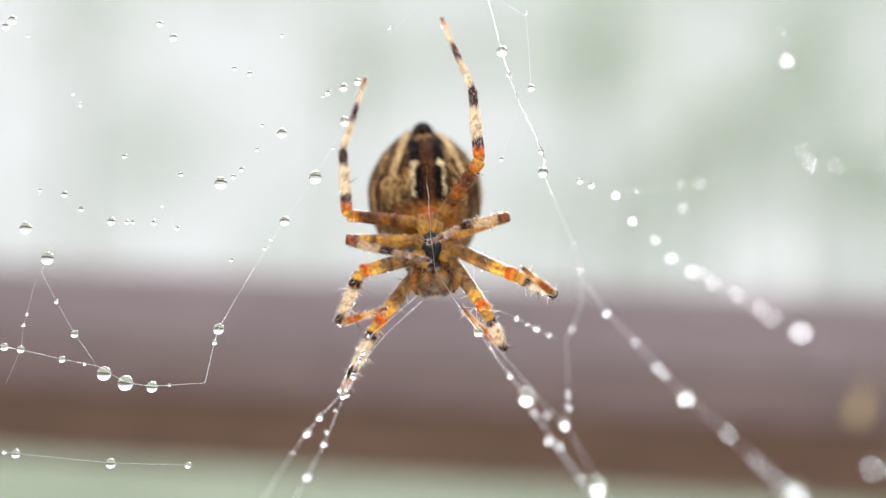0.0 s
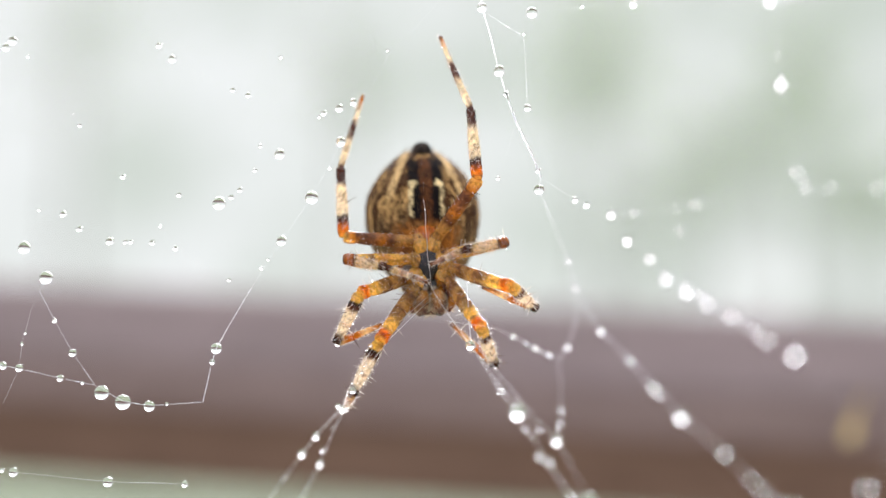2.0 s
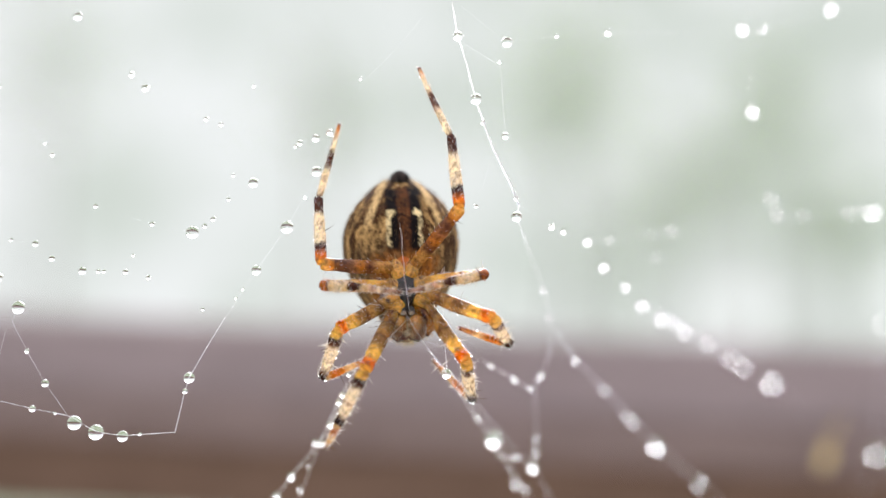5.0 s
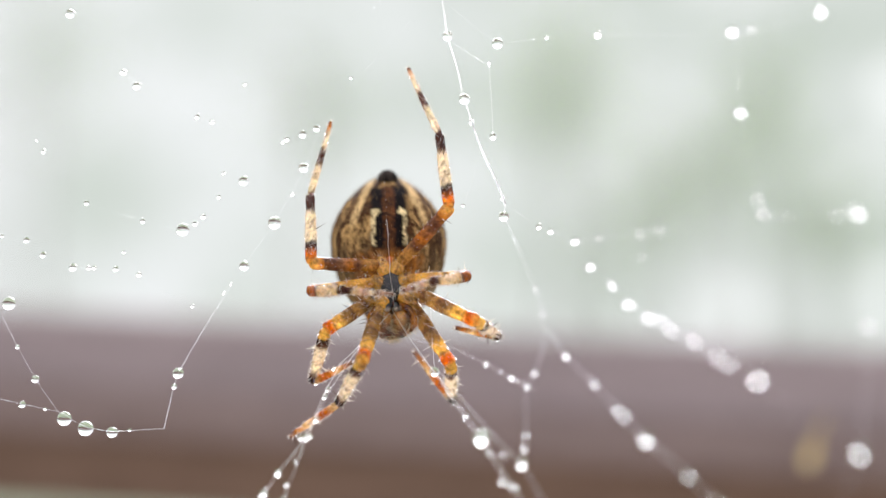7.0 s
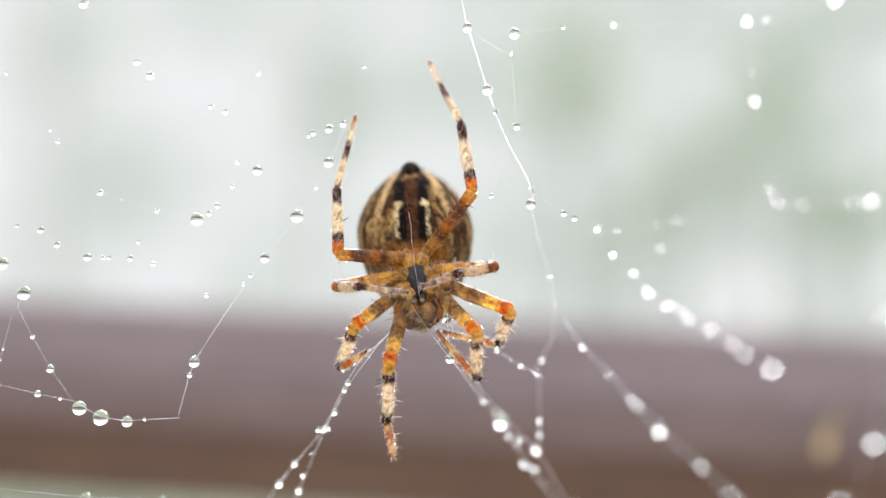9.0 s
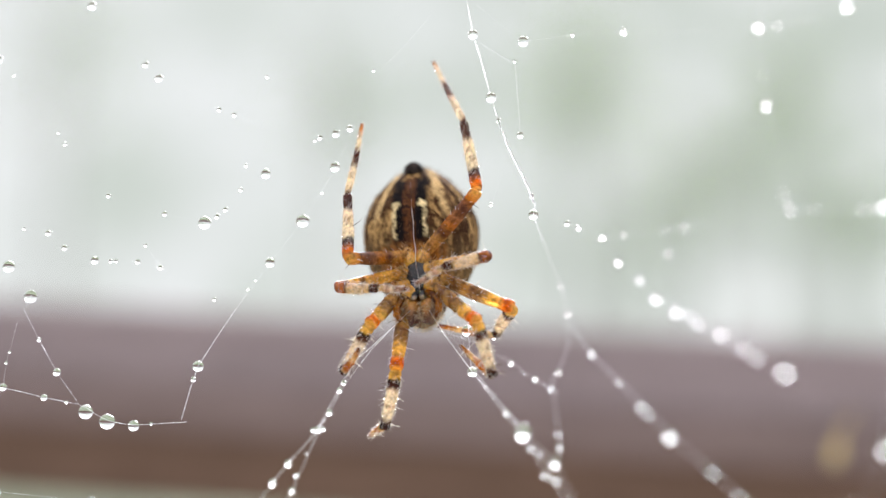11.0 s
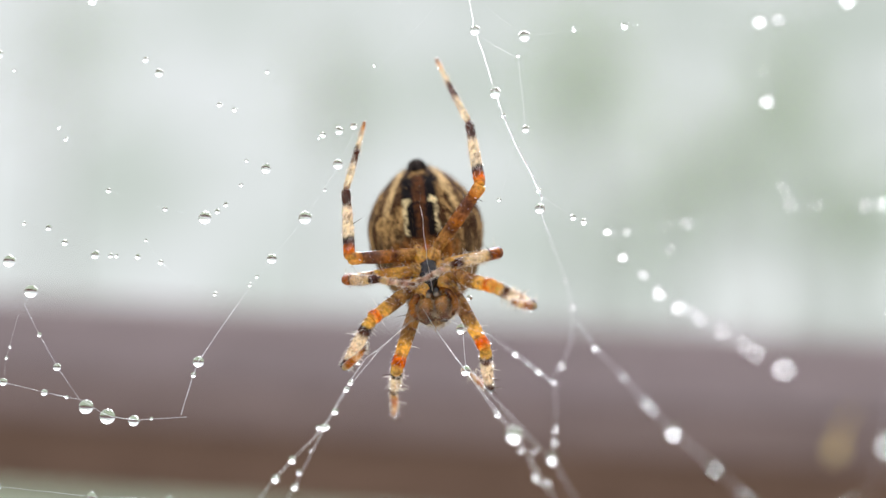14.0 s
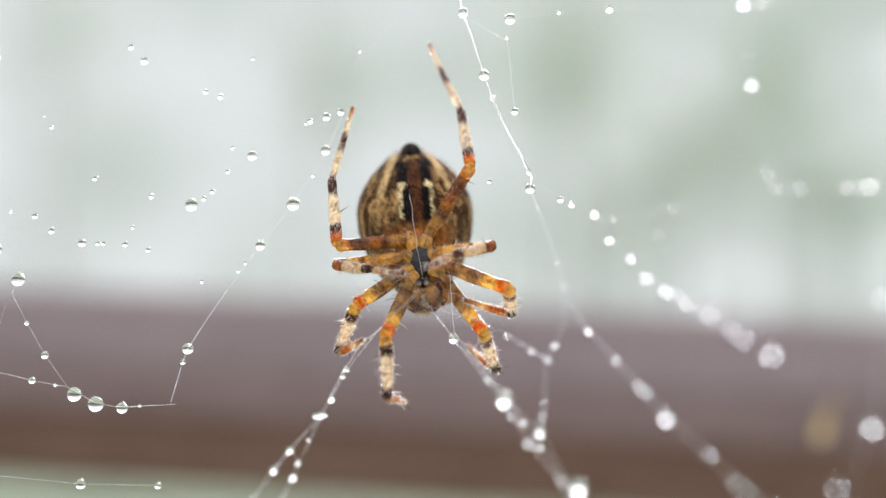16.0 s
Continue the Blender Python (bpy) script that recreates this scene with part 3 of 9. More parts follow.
STRANDS.append(strand("pale upright silk strand with blurred drops", (0.02159, -0.01871, 1.21187),
    [(-0.50, 2.71, 8.47), (-0.60, 1.71, 4.45), (-0.67, 0.71, 1.61), (-0.25, -0.29, -0.97), (0.01, -1.29, -3.85), (0.34, -1.29, -4.79), (1.67, -2.29, -4.93)],
    [(-0.67, 0.71, 1.66, 0.21), (-0.77, 1.40, 3.54, 0.05), (-0.06, -1.28, -3.85, 0.10), (0.34, -1.29, -4.79, 0.12), (1.67, -2.29, -4.93, 0.09)], 0.010, 0))
STRANDS.append(strand("silk strand at the web edge with large blurred drops", (0.02550, -0.02483, 1.20073),
    [(-1.34, 4.83, 6.34), (0.36, 2.83, 6.38), (1.39, 1.83, 6.44), (1.24, -1.17, -0.33), (0.21, -3.17, -7.43), (-1.86, -5.17, -11.40)],
    [(0.40, 2.83, 6.20, 0.10), (1.39, 1.83, 6.30, 0.24), (1.15, -1.16, -0.33, 0.16), (0.10, -3.22, -7.52, 0.31), (-2.26, -4.93, -10.70, 0.22)], 0.012, 0))
STRANDS.append(strand("silk strand with small drops running down from the spider", (-0.00686, -0.00316, 1.19286),
    [(6.07, 4.14, 7.71), (5.16, 3.44, 6.87), (3.62, 2.26, 5.47), (2.82, 1.65, 4.85), (1.97, 0.20, 3.40), (0.96, -2.92, 0.87), (-0.52, -5.16, -0.75), (-1.25, -6.50, -1.71), (-2.33, -8.83, -3.29), (-3.36, -11.47, -5.11), (-5.05, -12.09, -7.97)],
    [(-0.52, -5.16, -0.75, 0.23), (-1.25, -6.50, -1.71, 0.25), (2.09, 0.21, 3.40, 0.20), (0.64, -2.89, 0.94, 0.15), (-2.11, -8.34, -2.96, 0.10), (1.53, -1.81, 1.87, 0.22), (0.44, -4.09, -0.35, 0.09), (1.83, 0.09, 2.91, 0.20), (2.42, 1.03, 4.60, 0.14)], 0.019, 90, WHITE_SILK))
STRANDS.append(strand("second silk strand from the spider with small drops", (-0.00594, -0.00220, 1.19284),
    [(5.08, 3.09, 7.62), (4.32, 2.48, 6.89), (2.73, 1.13, 5.25), (1.12, -1.09, 3.10), (0.12, -3.88, 0.89), (-0.37, -5.86, -0.65), (-0.84, -7.84, -2.12), (-1.66, -10.58, -4.02), (-2.88, -12.48, -6.63)],
    [(-0.84, -7.84, -2.12, 0.21), (-0.80, -6.87, -1.40, 0.14), (-1.66, -10.58, -4.02, 0.22), (0.04, -3.89, 0.89, 0.23), (0.36, -3.83, 0.93, 0.14)], 0.018, 80, WHITE_SILK))
STRANDS.append(strand("fine upright silk thread in front of the spider", (-0.00107, -0.00229, 1.20726),
    [(-0.65, -13.71, 12.38), (-0.39, -6.21, 6.96), (-0.20, 0.49, 2.22), (-0.07, 1.19, 0.69), (-0.08, 1.29, -0.17), (0.07, 1.49, -1.27), (0.06, 1.59, -2.14), (0.20, 1.69, -3.25), (0.20, 1.79, -4.05), (0.36, 1.99, -5.05), (0.50, 2.29, -6.30)],
    [], 0.018, 80, WHITE_SILK, 0.6))
STRANDS.append(strand("faint silk thread above the spider", (-0.00252, 0.00000, 1.21867),
    [(3.16, 0.00, 3.83), (0.75, 0.00, 1.01), (-1.26, 0.00, -1.01), (-2.66, 0.00, -3.83)],
    [(-1.26, 0.00, -0.61, 0.10)], 0.004, 6))
STRANDS.append(strand("faint hanging silk thread with beads", (0.00479, 0.00000, 1.21076),
    [(0.59, 0.00, 2.08), (0.07, 0.00, 0.07), (-0.66, 0.00, -2.14)],
    [(-0.66, 0.00, -2.02, 0.14)], 0.004, 6))
STRANDS.append(strand("twisted silk strand with close fine beads", (0.00593, 0.00000, 1.21176),
    [(-1.23, 0.00, 3.01), (-0.55, 0.00, 1.07), (0.53, 0.00, -1.14), (1.25, 0.00, -2.94)],
    [], 0.044, 150, WHITE_SILK))


def husk():
    """A dry seed husk caught at the edge of the web."""
    h = tagged(new("seed_husk"), "pale yellow dry seed husk caught in the web", "seed")
    h.matrix_world = pose(*HUSK_AT, 8, 12, 10)
    bm = bmesh.new()
    ball(bm, (0, 0, 0), (0.00031, 0.0003, 0.0008), 16, 14, lambda c: Vector((c.x * (1 - 0.35 * c.z), c.y * (1 - 0.35 * c.z), c.z)))
    part("husk_shell", bm, HUSK, h)
    bm = bmesh.new()
    tube(bm, [(0, 0, 0.0009), (0.0002, 0, 0.0015), (0.0005, 0.0001, 0.0022)], [0.00012, 0.00007, 0.00003], 6)
    part("awn", bm, HUSK, h)


HUSK_AT = (0.02106, -0.03600, 1.19365)
husk()

# ---- the spider ----
CREAM, BROWN, ORANGE, AMBER = (0.92, 0.76, 0.53), (0.085, 0.02, 0.007), (0.84, 0.2, 0.0), (0.55, 0.2, 0.015)
RUST, STRAW = (0.58, 0.16, 0.012), (0.86, 0.62, 0.3)
GOLD, OLIVE, PINK = (0.58, 0.3, 0.07), (0.36, 0.2, 0.06), (0.6, 0.36, 0.24)
TAN, DARK, YELLOW = (0.17, 0.065, 0.024), (0.008, 0.006, 0.006), (0.93, 0.55, 0.1)
BANDS = {
    # skin colours from joint to joint: (share of the length, colour)
    "fore_femur": ((0, TAN), (0.05, GOLD), (0.14, GOLD), (0.2, TAN), (0.25, OLIVE), (0.4, GOLD), (0.45, TAN), (0.5, OLIVE), (0.6, OLIVE), (0.68, YELLOW), (0.82, YELLOW), (0.87, ORANGE), (0.91, (0.6, 0.1, 0.0)), (0.95, ORANGE), (1, YELLOW)),
    "fore_tibia": ((0, YELLOW), (0.04, YELLOW), (0.13, YELLOW), (0.17, DARK), (0.29, BROWN), (0.35, CREAM), (0.56, CREAM), (0.6, PINK), (0.64, CREAM), (0.8, CREAM), (0.86, BROWN), (0.95, DARK), (1, BROWN)),
    "fore_tarsus": ((0, BROWN), (0.07, STRAW), (0.2, AMBER), (0.33, RUST), (0.48, AMBER), (0.6, STRAW), (0.85, AMBER), (1, TAN)),
    "mid_femur": ((0, TAN), (0.06, GOLD), (0.3, YELLOW), (0.45, GOLD), (0.55, YELLOW), (0.62, TAN), (0.68, YELLOW), (0.82, YELLOW), (0.86, BROWN), (0.9, RUST), (0.97, RUST), (1, TAN)),
    "mid_tibia": ((0, TAN), (0.05, RUST), (0.18, RUST), (0.24, BROWN), (0.3, STRAW), (0.55, CREAM), (0.78, STRAW), (0.86, BROWN), (1, BROWN)),
    "mid_tarsus": ((0, BROWN), (0.1, BROWN), (0.18, STRAW), (0.4, PINK), (0.55, CREAM), (0.65, TAN), (0.75, PINK), (1, TAN)),
    "hind_femur": ((0, GOLD), (0.25, GOLD), (0.35, TAN), (0.45, AMBER), (0.58, (0.34, 0.15, 0.05)), (0.66, TAN), (0.78, TAN), (0.86, AMBER), (0.95, GOLD), (1, YELLOW)),
    "hind_tibia": ((0, YELLOW), (0.08, ORANGE), (0.15, ORANGE), (0.2, BROWN), (0.28, DARK), (0.33, CREAM), (0.4, CREAM), (0.72, CREAM), (0.78, BROWN), (1, BROWN)),
    "hind_tarsus": ((0, BROWN), (0.06, CREAM), (0.36, CREAM), (0.44, BROWN), (0.62, BROWN), (0.68, CREAM), (0.84, CREAM), (0.92, AMBER), (1, TAN)),
}


def band_colour(bands, u):
    for (a, ca), (b, cb) in zip(bands, bands[1:]):
        if u <= b:
            return blend(ca, cb, (u - a) / (b - a))
    return bands[-1][1]


def leg_piece(name, length, radii, bands, parent, rng, spines, hairs, beads, claw=False, tint=(0.9, 0.83, 0.74)):
    """One stiff piece of a leg along its z axis: swollen joints, long spines and a coat of fine pale hairs."""
    bm = bmesh.new()
    n = 30
    prof = []
    for k in range(n + 1):
        u = k / n
        r = radii[0] * (1 - u) + radii[1] * u
        r *= 0.88 + 0.14 * math.sin(math.pi * min(1, u * 1.1))
        if not claw:
            r *= 1 + 0.12 * math.exp(-((u - 0.94) / 0.07) ** 2) - 0.07 * math.exp(-((u - 0.8) / 0.05) ** 2)
        if u < 0.05:
            r *= 0.72 + 5.6 * u
        if u > 0.97 and not claw:
            r *= 0.85
        prof.append(r * (1 + 0.05 * noise.noise(Vector((u * 9, length * 1e4, radii[0] * 1e5)))))
    bow = length * 0.03
    pts = [(0, -bow * math.sin(math.pi * k / n), length * k / n) for k in range(n + 1)]
    tube(bm, pts, prof, 16)
    skin = len(bm.verts)
    for k in range(spines + hairs):
        u, a = rng.uniform(0.08, 0.97), rng.uniform(0, 6.283)
        r = prof[int(u * n)]
        base = Vector((math.cos(a) * r * 0.93, math.sin(a) * r * 0.93 - bow * math.sin(math.pi * u), length * u))
        lean = rng.uniform(-0.1, 0.6) if k < spines else rng.uniform(0.5, 1.6)
        out = Vector((math.cos(a), math.sin(a), lean)).normalized()
        reach, thick = (rng.uniform(0.0004, 0.0008), 0.000034) if k < spines else (rng.uniform(0.00014, 0.00038), 0.000013)
        tube(bm, [base, base + out * reach], [thick, thick * 0.25], 4 if k < spines else 3, False)
    if claw:
        for s in (-1, 1):
            tube(bm, [(0, 0, length * 0.97), (s * 0.00008, -0.0001, length * 1.03), (s * 0.00012, -0.00025, length * 1.04)], [0.00005, 0.00004, 0.00001], 5)
    hairy = len(bm.verts)
    # small beads of water that cling to the hairs
    for _ in range(beads):
        u, a = rng.uniform(0.05, 0.98), rng.uniform(0, 6.283)
        r, q = prof[int(u * n)], rng.choice((0.00002, 0.000028, 0.00004, 0.00007))
        made = bmesh.ops.create_icosphere(bm, subdivisions=2, radius=q)["verts"]
        bmesh.ops.translate(bm, verts=made, vec=(math.cos(a) * (r + q * 0.6), math.sin(a) * (r + q * 0.6) - bow * math.sin(math.pi * u), length * u))
    bm.verts.index_update()
    for f in bm.faces:
        f.material_index = 1 if f.verts[0].index >= hairy else 0
    ob = part(name, bm, LEG_SKIN, parent)
    ob.data.materials.append(WATER)
    joint = lambda u: max(math.exp(-((u - 0.035) / 0.016) ** 2), 0.8 * math.exp(-((u - 0.83) / 0.012) ** 2))
    paint(ob, lambda c: blend(blend(band_colour(bands, c.z * 0.001 / length + 0.05 * noise.noise(c * 2.6)), BROWN, edge(noise.noise(Vector((c.x * 3.1, c.y * 3.1, c.z * 1.3 + 7 * length * 1000))) + 0.45 * noise.noise(c * 7), 0.22, 0.48) * 0.55), (0.05, 0.022, 0.012), 0 if claw else 0.6 * joint(c.z * 0.001 / length + 0.012 * noise.noise(c * 4))))
    pale_hair(ob, skin, tint)
    # some of the long spines are dark
    at = ob.data.color_attributes["band"].data
    for k in range(0, spines, 5):
        for i in range(skin + 8 * k, skin + 8 * k + 8):
            at[i].color = (0.07, 0.035, 0.02, 1)
    return ob


LEG_SIZES = {"L1": (0.0055, 0.0043, 0.0041), "L2": (0.0042, 0.0041, 0.0037), "L3": (0.0052, 0.0031, 0.0034), "L4": (0.0054, 0.00525, 0.00577), "R1": (0.0054, 0.0040, 0.0045), "R2": (0.0059, 0.0033, 0.0042), "R3": (0.0049, 0.0034, 0.0031), "R4": (0.0061, 0.00562, 0.00605)}
COXAE = {"L4": (-0.6, 0.2, 1.9), "R4": (0.55, 0.2, 1.9), "L3": (-0.95, 0, 0.55), "R3": (1.0, 0, 0.7),
         "L2": (-1.15, 0, -0.65), "R2": (1.4, 0, -0.1), "L1": (-0.85, 0, -1.35), "R1": (1.3, 0, -0.9)}
LEGS = {}


def abdomen_colour(c):
    """Markings of the underside: a dark middle band with two pale brackets, mottled brown flanks."""
    n1, n2, n3 = noise.noise(c * 0.9), noise.noise(c * 2.6), noise.noise(c * 6.0)
    x, z = abs(c.x + 0.1 * n2), c.z + 0.2 * n2
    side = math.atan2(c.x, 4.5 - c.y)
    # streaks that spread down the flanks from the spinnerets, broken into flecks
    fan = abs(side) * 1.6 + 0.16 * c.z
    streak = 0.8 * noise.noise(Vector((fan * 3.4 + 0.5 * n1, c.z * 0.35, 3.0 if c.x > 0 else 8.0))) + 0.5 * noise.noise(Vector((fan * 9 + 0.8 * n1, c.z * 0.9, 9.0))) + 0.35 * n2
    col = blend((0.045, 0.018, 0.007), (0.42, 0.25, 0.095), edge(streak + 0.25 * n3, -0.12, 0.34))
    col = blend(col, (0.05, 0.026, 0.014), edge(noise.noise(Vector((fan * 2.2, c.z * 0.6, 5.0))) + 0.5 * n2, 0.15, 0.5) * 0.7)
    col = blend(col, (0.16, 0.1, 0.045), (1 - edge(c.z, 1.0, 5.2)) * 0.6)
    if c.y < 5.2:
        lane = 1.2 + 0.62 * edge(9.8 - z, 0, 2.2) + 0.75 * edge(8.0 - z, 0, 2.6)
        pale = (1 - edge(abs(x - lane + 0.12 * n1), 0.16, 0.42)) * edge(z, 4.6, 6.2) * (1 - edge(z, 9.9, 10.3))
        col = blend(col, (0.6, 0.4, 0.18), pale * (0.85 + 0.5 * n3))
        shade = (1 - edge(abs(x - lane - 0.6 + 0.15 * n2), 0.1, 0.35)) * edge(z, 5.2, 6.4) * (1 - edge(z, 8.6, 9.4))
        col = blend(col, (0.07, 0.034, 0.018), shade * 0.7)
        band = (1 - edge(x, 1.15 + 0.12 * n3, 1.4)) * edge(z, 2.9, 3.2) * (1 - edge(z, 8.3, 8.8))
        core = blend(DARK, (0.11, 0.04, 0.014), (1 - edge(x, 0.3, 0.55 + 0.15 * n2)) * (0.65 + 1.1 * n3))
        col = blend(col, core, band)
        mid = 1.14 - 0.12 * edge(z, 4.8, 6.2) + 0.08 * math.sin(z * 5)
        bracket = (1 - edge(abs(x - mid + 0.06 * n3), 0.08, 0.18)) * edge(z, 3.3, 3.7) * (1 - edge(z, 6.1, 6.35)) * (0.8 + 0.7 * n3)
        hook = (1 - edge(abs(z - 6.05), 0.16, 0.28)) * edge(x, 0.66, 0.8) * (1 - edge(x, 1.15, 1.3))
        col = blend(col, (0.8, 0.62, 0.32), max(bracket, hook))
        front = (1 - edge(z, 2.7, 3.5)) * (1 - edge(x, 1.7, 2.9))
        col = blend(col, blend((0.36, 0.13, 0.02), TAN, 0.4 + n2 + 0.5 * (1 - edge(x, 0.2, 0.6))), front * 0.9)
    return col


def abdomen_shape(c):
    """An egg, broad below and drawn in towards the spinnerets."""
    k = 1 - 0.3 * max(0, c.z) ** 2.1 + 0.03 * math.sin(3 * c.z)
    return Vector((c.x * k, c.y * k, c.z))


def build_spider():
    rng = random.Random(11)
    s = tagged(new("spider"), "brown and orange banded garden spider hanging head down in its web", "spider")
    bm = bmesh.new()
    ball(bm, (0, 4.5e-3, 4.8e-3), (4.3e-3, 4.4e-3, 5.6e-3), 150, 110, abdomen_shape)
    for v in bm.verts:
        v.co += Vector((v.co.x, v.co.y - 4.5e-3, v.co.z - 4.8e-3)).normalized() * 6e-5 * noise.noise(v.co * 900)
    ab = paint(part("abdomen", bm, ABDOMEN_SKIN, s, "mottled brown abdomen with a dark middle band and pale brackets"), abdomen_colour)
    bm = bmesh.new()
    for _ in range(2200):
        v = Vector((rng.gauss(0, 1), rng.gauss(0, 1), rng.gauss(0, 1))).normalized()
        c = abdomen_shape(v)
        base = Vector((c.x * 4.3e-3, c.y * 4.4e-3 + 4.5e-3, c.z * 5.6e-3 + 4.8e-3))
        tube(bm, [base, base + (v * 0.6 + Vector((0, 0, 0.9))) * rng.uniform(1.2e-4, 2.8e-4)], [1.0e-5, 3e-6], 3, False)
    paint(part("fur", bm, ABDOMEN_SKIN, ab, "fine short hairs"), lambda c: (0.2, 0.12, 0.05))
    bm = bmesh.new()
    ball(bm, (0, 2.5e-3, 9.5e-3), (0.74e-3, 0.7e-3, 0.66e-3), 24, 16)
    for x in (-0.24, 0.24):
        tube(bm, [(x * 1e-3, 2.5e-3, 9.4e-3), (x * 1e-3, 2.1e-3, 9.6e-3), (x * 0.5e-3, 1.95e-3, 9.85e-3)], [3.2e-4, 2.6e-4, 1.2e-4], 12)
    paint(part("spinneret_cluster", bm, ABDOMEN_SKIN, ab, "dark cone-shaped spinnerets"), lambda c: blend(DARK, (0.06, 0.045, 0.038), 0.3 + noise.noise(c * 3)))
    bm = bmesh.new()
    ball(bm, (0, 1.95e-3, -0.75e-3), (2.0e-3, 1.4e-3, 2.35e-3), 40, 28, lambda c: Vector((c.x * (1 - 0.3 * max(0, -c.z)), c.y, c.z)))
    skin = len(bm.verts)
    for _ in range(700):
        v = Vector((rng.gauss(0, 1), rng.gauss(0, 1), rng.gauss(0, 1) - 0.8)).normalized()
        base = Vector((v.x * 2.0e-3 * (1 - 0.3 * max(0, -v.z)), v.y * 1.4e-3 + 1.95e-3, v.z * 2.35e-3 - 0.75e-3))
        tube(bm, [base, base + (v * 0.7 + Vector((0, -0.3, -0.5))) * rng.uniform(2e-4, 4.5e-4)], [1.1e-5, 3e-6], 3, False)
    pale_hair(paint(part("cephalothorax", bm, BODY_SKIN, s, "amber brown hairy head and chest"),
                    lambda c: blend((0.3, 0.14, 0.035), (0.07, 0.03, 0.012), 0.55 + 1.4 * noise.noise(c * 2.4))), skin, (0.68, 0.5, 0.3))
    bm = bmesh.new()
    ball(bm, (0, -0.08e-3, 0.05e-3), (1.05e-3, 0.4e-3, 1.3e-3), 28, 20, lambda c: Vector((c.x * (0.8 + 0.3 * c.z - 0.25 * c.z * c.z), c.y, c.z)))
    paint(part("sternum", bm, BODY_SKIN, s, "dark shield-shaped breastplate"),
          lambda c: blend(DARK, (0.045, 0.03, 0.028), edge(noise.noise(c * 3), 0.1, 0.6)))
    bm = bmesh.new()
    tube(bm, [(0, 0.9e-3, 1.0e-3), (0, 0.9e-3, 1.9e-3), (0, 1.3e-3, 2.8e-3)], [7e-4, 6.5e-4, 9e-4], 16)
    paint(part("waist", bm, BODY_SKIN, s), lambda c: blend(ORANGE, TAN, 0.6))
    for x in (-1, 1):
        bm = bmesh.new()
        tube(bm, [(x * 0.55e-3, 0.9e-3, -1.6e-3), (x * 0.74e-3, 0.5e-3, -2.2e-3), (x * 0.72e-3, 0.35e-3, -2.9e-3), (x * 0.5e-3, 0.3e-3, -3.45e-3)],
             [5.5e-4, 7.6e-4, 7.0e-4, 3.4e-4], 20)
        tube(bm, [(x * 0.45e-3, 0.25e-3, -3.4e-3), (x * 0.12e-3, 0.1e-3, -3.45e-3), (-x * 0.02e-3, 0.05e-3, -3.25e-3)], [1.1e-4, 8e-5, 2e-5], 6)
        skin = len(bm.verts)
        for _ in range(260):
            u, a = rng.random(), rng.uniform(0, 6.283)
            b = Vector((x * 0.72e-3 + 6.8e-4 * math.cos(a), 0.4e-3 + 6.8e-4 * math.sin(a), -1.9e-3 - 1.2e-3 * u))
            tube(bm, [b, b + Vector((math.cos(a), math.sin(a), -0.6)) * rng.uniform(2e-4, 4e-4)], [1.4e-5, 4e-6], 3, False)
        pale_hair(paint(part("chelicera", bm, BODY_SKIN, s, "hairy amber jaw with a dark fang"),
                        lambda c: blend(blend((0.5, 0.23, 0.05), (0.16, 0.07, 0.025), 0.45 + 0.9 * noise.noise(c * 1.3)), BROWN, edge(-c.z + 0.25 * noise.noise(c * 4), 2.95, 3.35))), skin, (0.75, 0.58, 0.36))
        bm = bmesh.new()
        palp = [Vector(p) * 1e-3 for p in ((x * 0.62, 0.1, -1.2), (x * 1.12, -0.25, -1.65), (x * 1.5, -0.42, -2.3), (x * 1.52, -0.45, -2.95), (x * 1.26, -0.45, -3.45))]
        tube(bm, palp, [2.4e-4, 3.0e-4, 2.8e-4, 2.5e-4, 1.1e-4], 12)
        skin = len(bm.verts)
        for _ in range(260):
            k, a = rng.randrange(4), rng.uniform(0, 6.283)
            b = palp[k].lerp(palp[k + 1], rng.random()) + Vector((math.cos(a), math.sin(a), 0)) * 1.9e-4
            tube(bm, [b, b + Vector((math.cos(a), math.sin(a), -0.9)) * rng.uniform(1.5e-4, 3.6e-4)], [1.2e-5, 4e-6], 3, False)
        pale_hair(paint(part("pedipalp", bm, LEG_SKIN, s, "short hairy banded feeler"),
                        lambda c: blend(AMBER, BROWN, edge(math.sin(c.z * 7) + noise.noise(c * 4), 0.1, 0.7))), skin, (0.7, 0.55, 0.38))
    bm = bmesh.new()
    for _ in range(760):
        a = rng.uniform(0, 6.283)
        r = rng.uniform(0.6, 1.25)
        p = Vector((1.25 * r * math.cos(a), 0.15 + 0.2 * rng.random(), -1.7 + 1.3 * r * math.sin(a))) * 1e-3
        d = Vector((0.7 * math.cos(a) + rng.uniform(-0.5, 0.5), -0.9, 0.7 * math.sin(a) + rng.uniform(-0.6, 0.3))).normalized() * rng.uniform(3e-4, 8e-4)
        bend = Vector((rng.uniform(-1, 1), rng.uniform(-0.5, 0.5), rng.uniform(-1, 0.4))) * 1.5e-4
        tube(bm, [p, p + d * 0.6, p + d + bend], [1.5e-5, 1.1e-5, 3e-6], 3, False)
    paint(part("bristles", bm, BODY_SKIN, s, "long golden hairs round the mouth"), lambda c: blend((0.85, 0.64, 0.4), (0.3, 0.16, 0.06), 0.4 + noise.noise(c * 5)))
    bm = bmesh.new()
    for x in (-1, 1):
        ball(bm, (x * 0.3e-3, -0.05e-3, -1.4e-3), (0.27e-3, 0.25e-3, 0.36e-3), 14, 10)
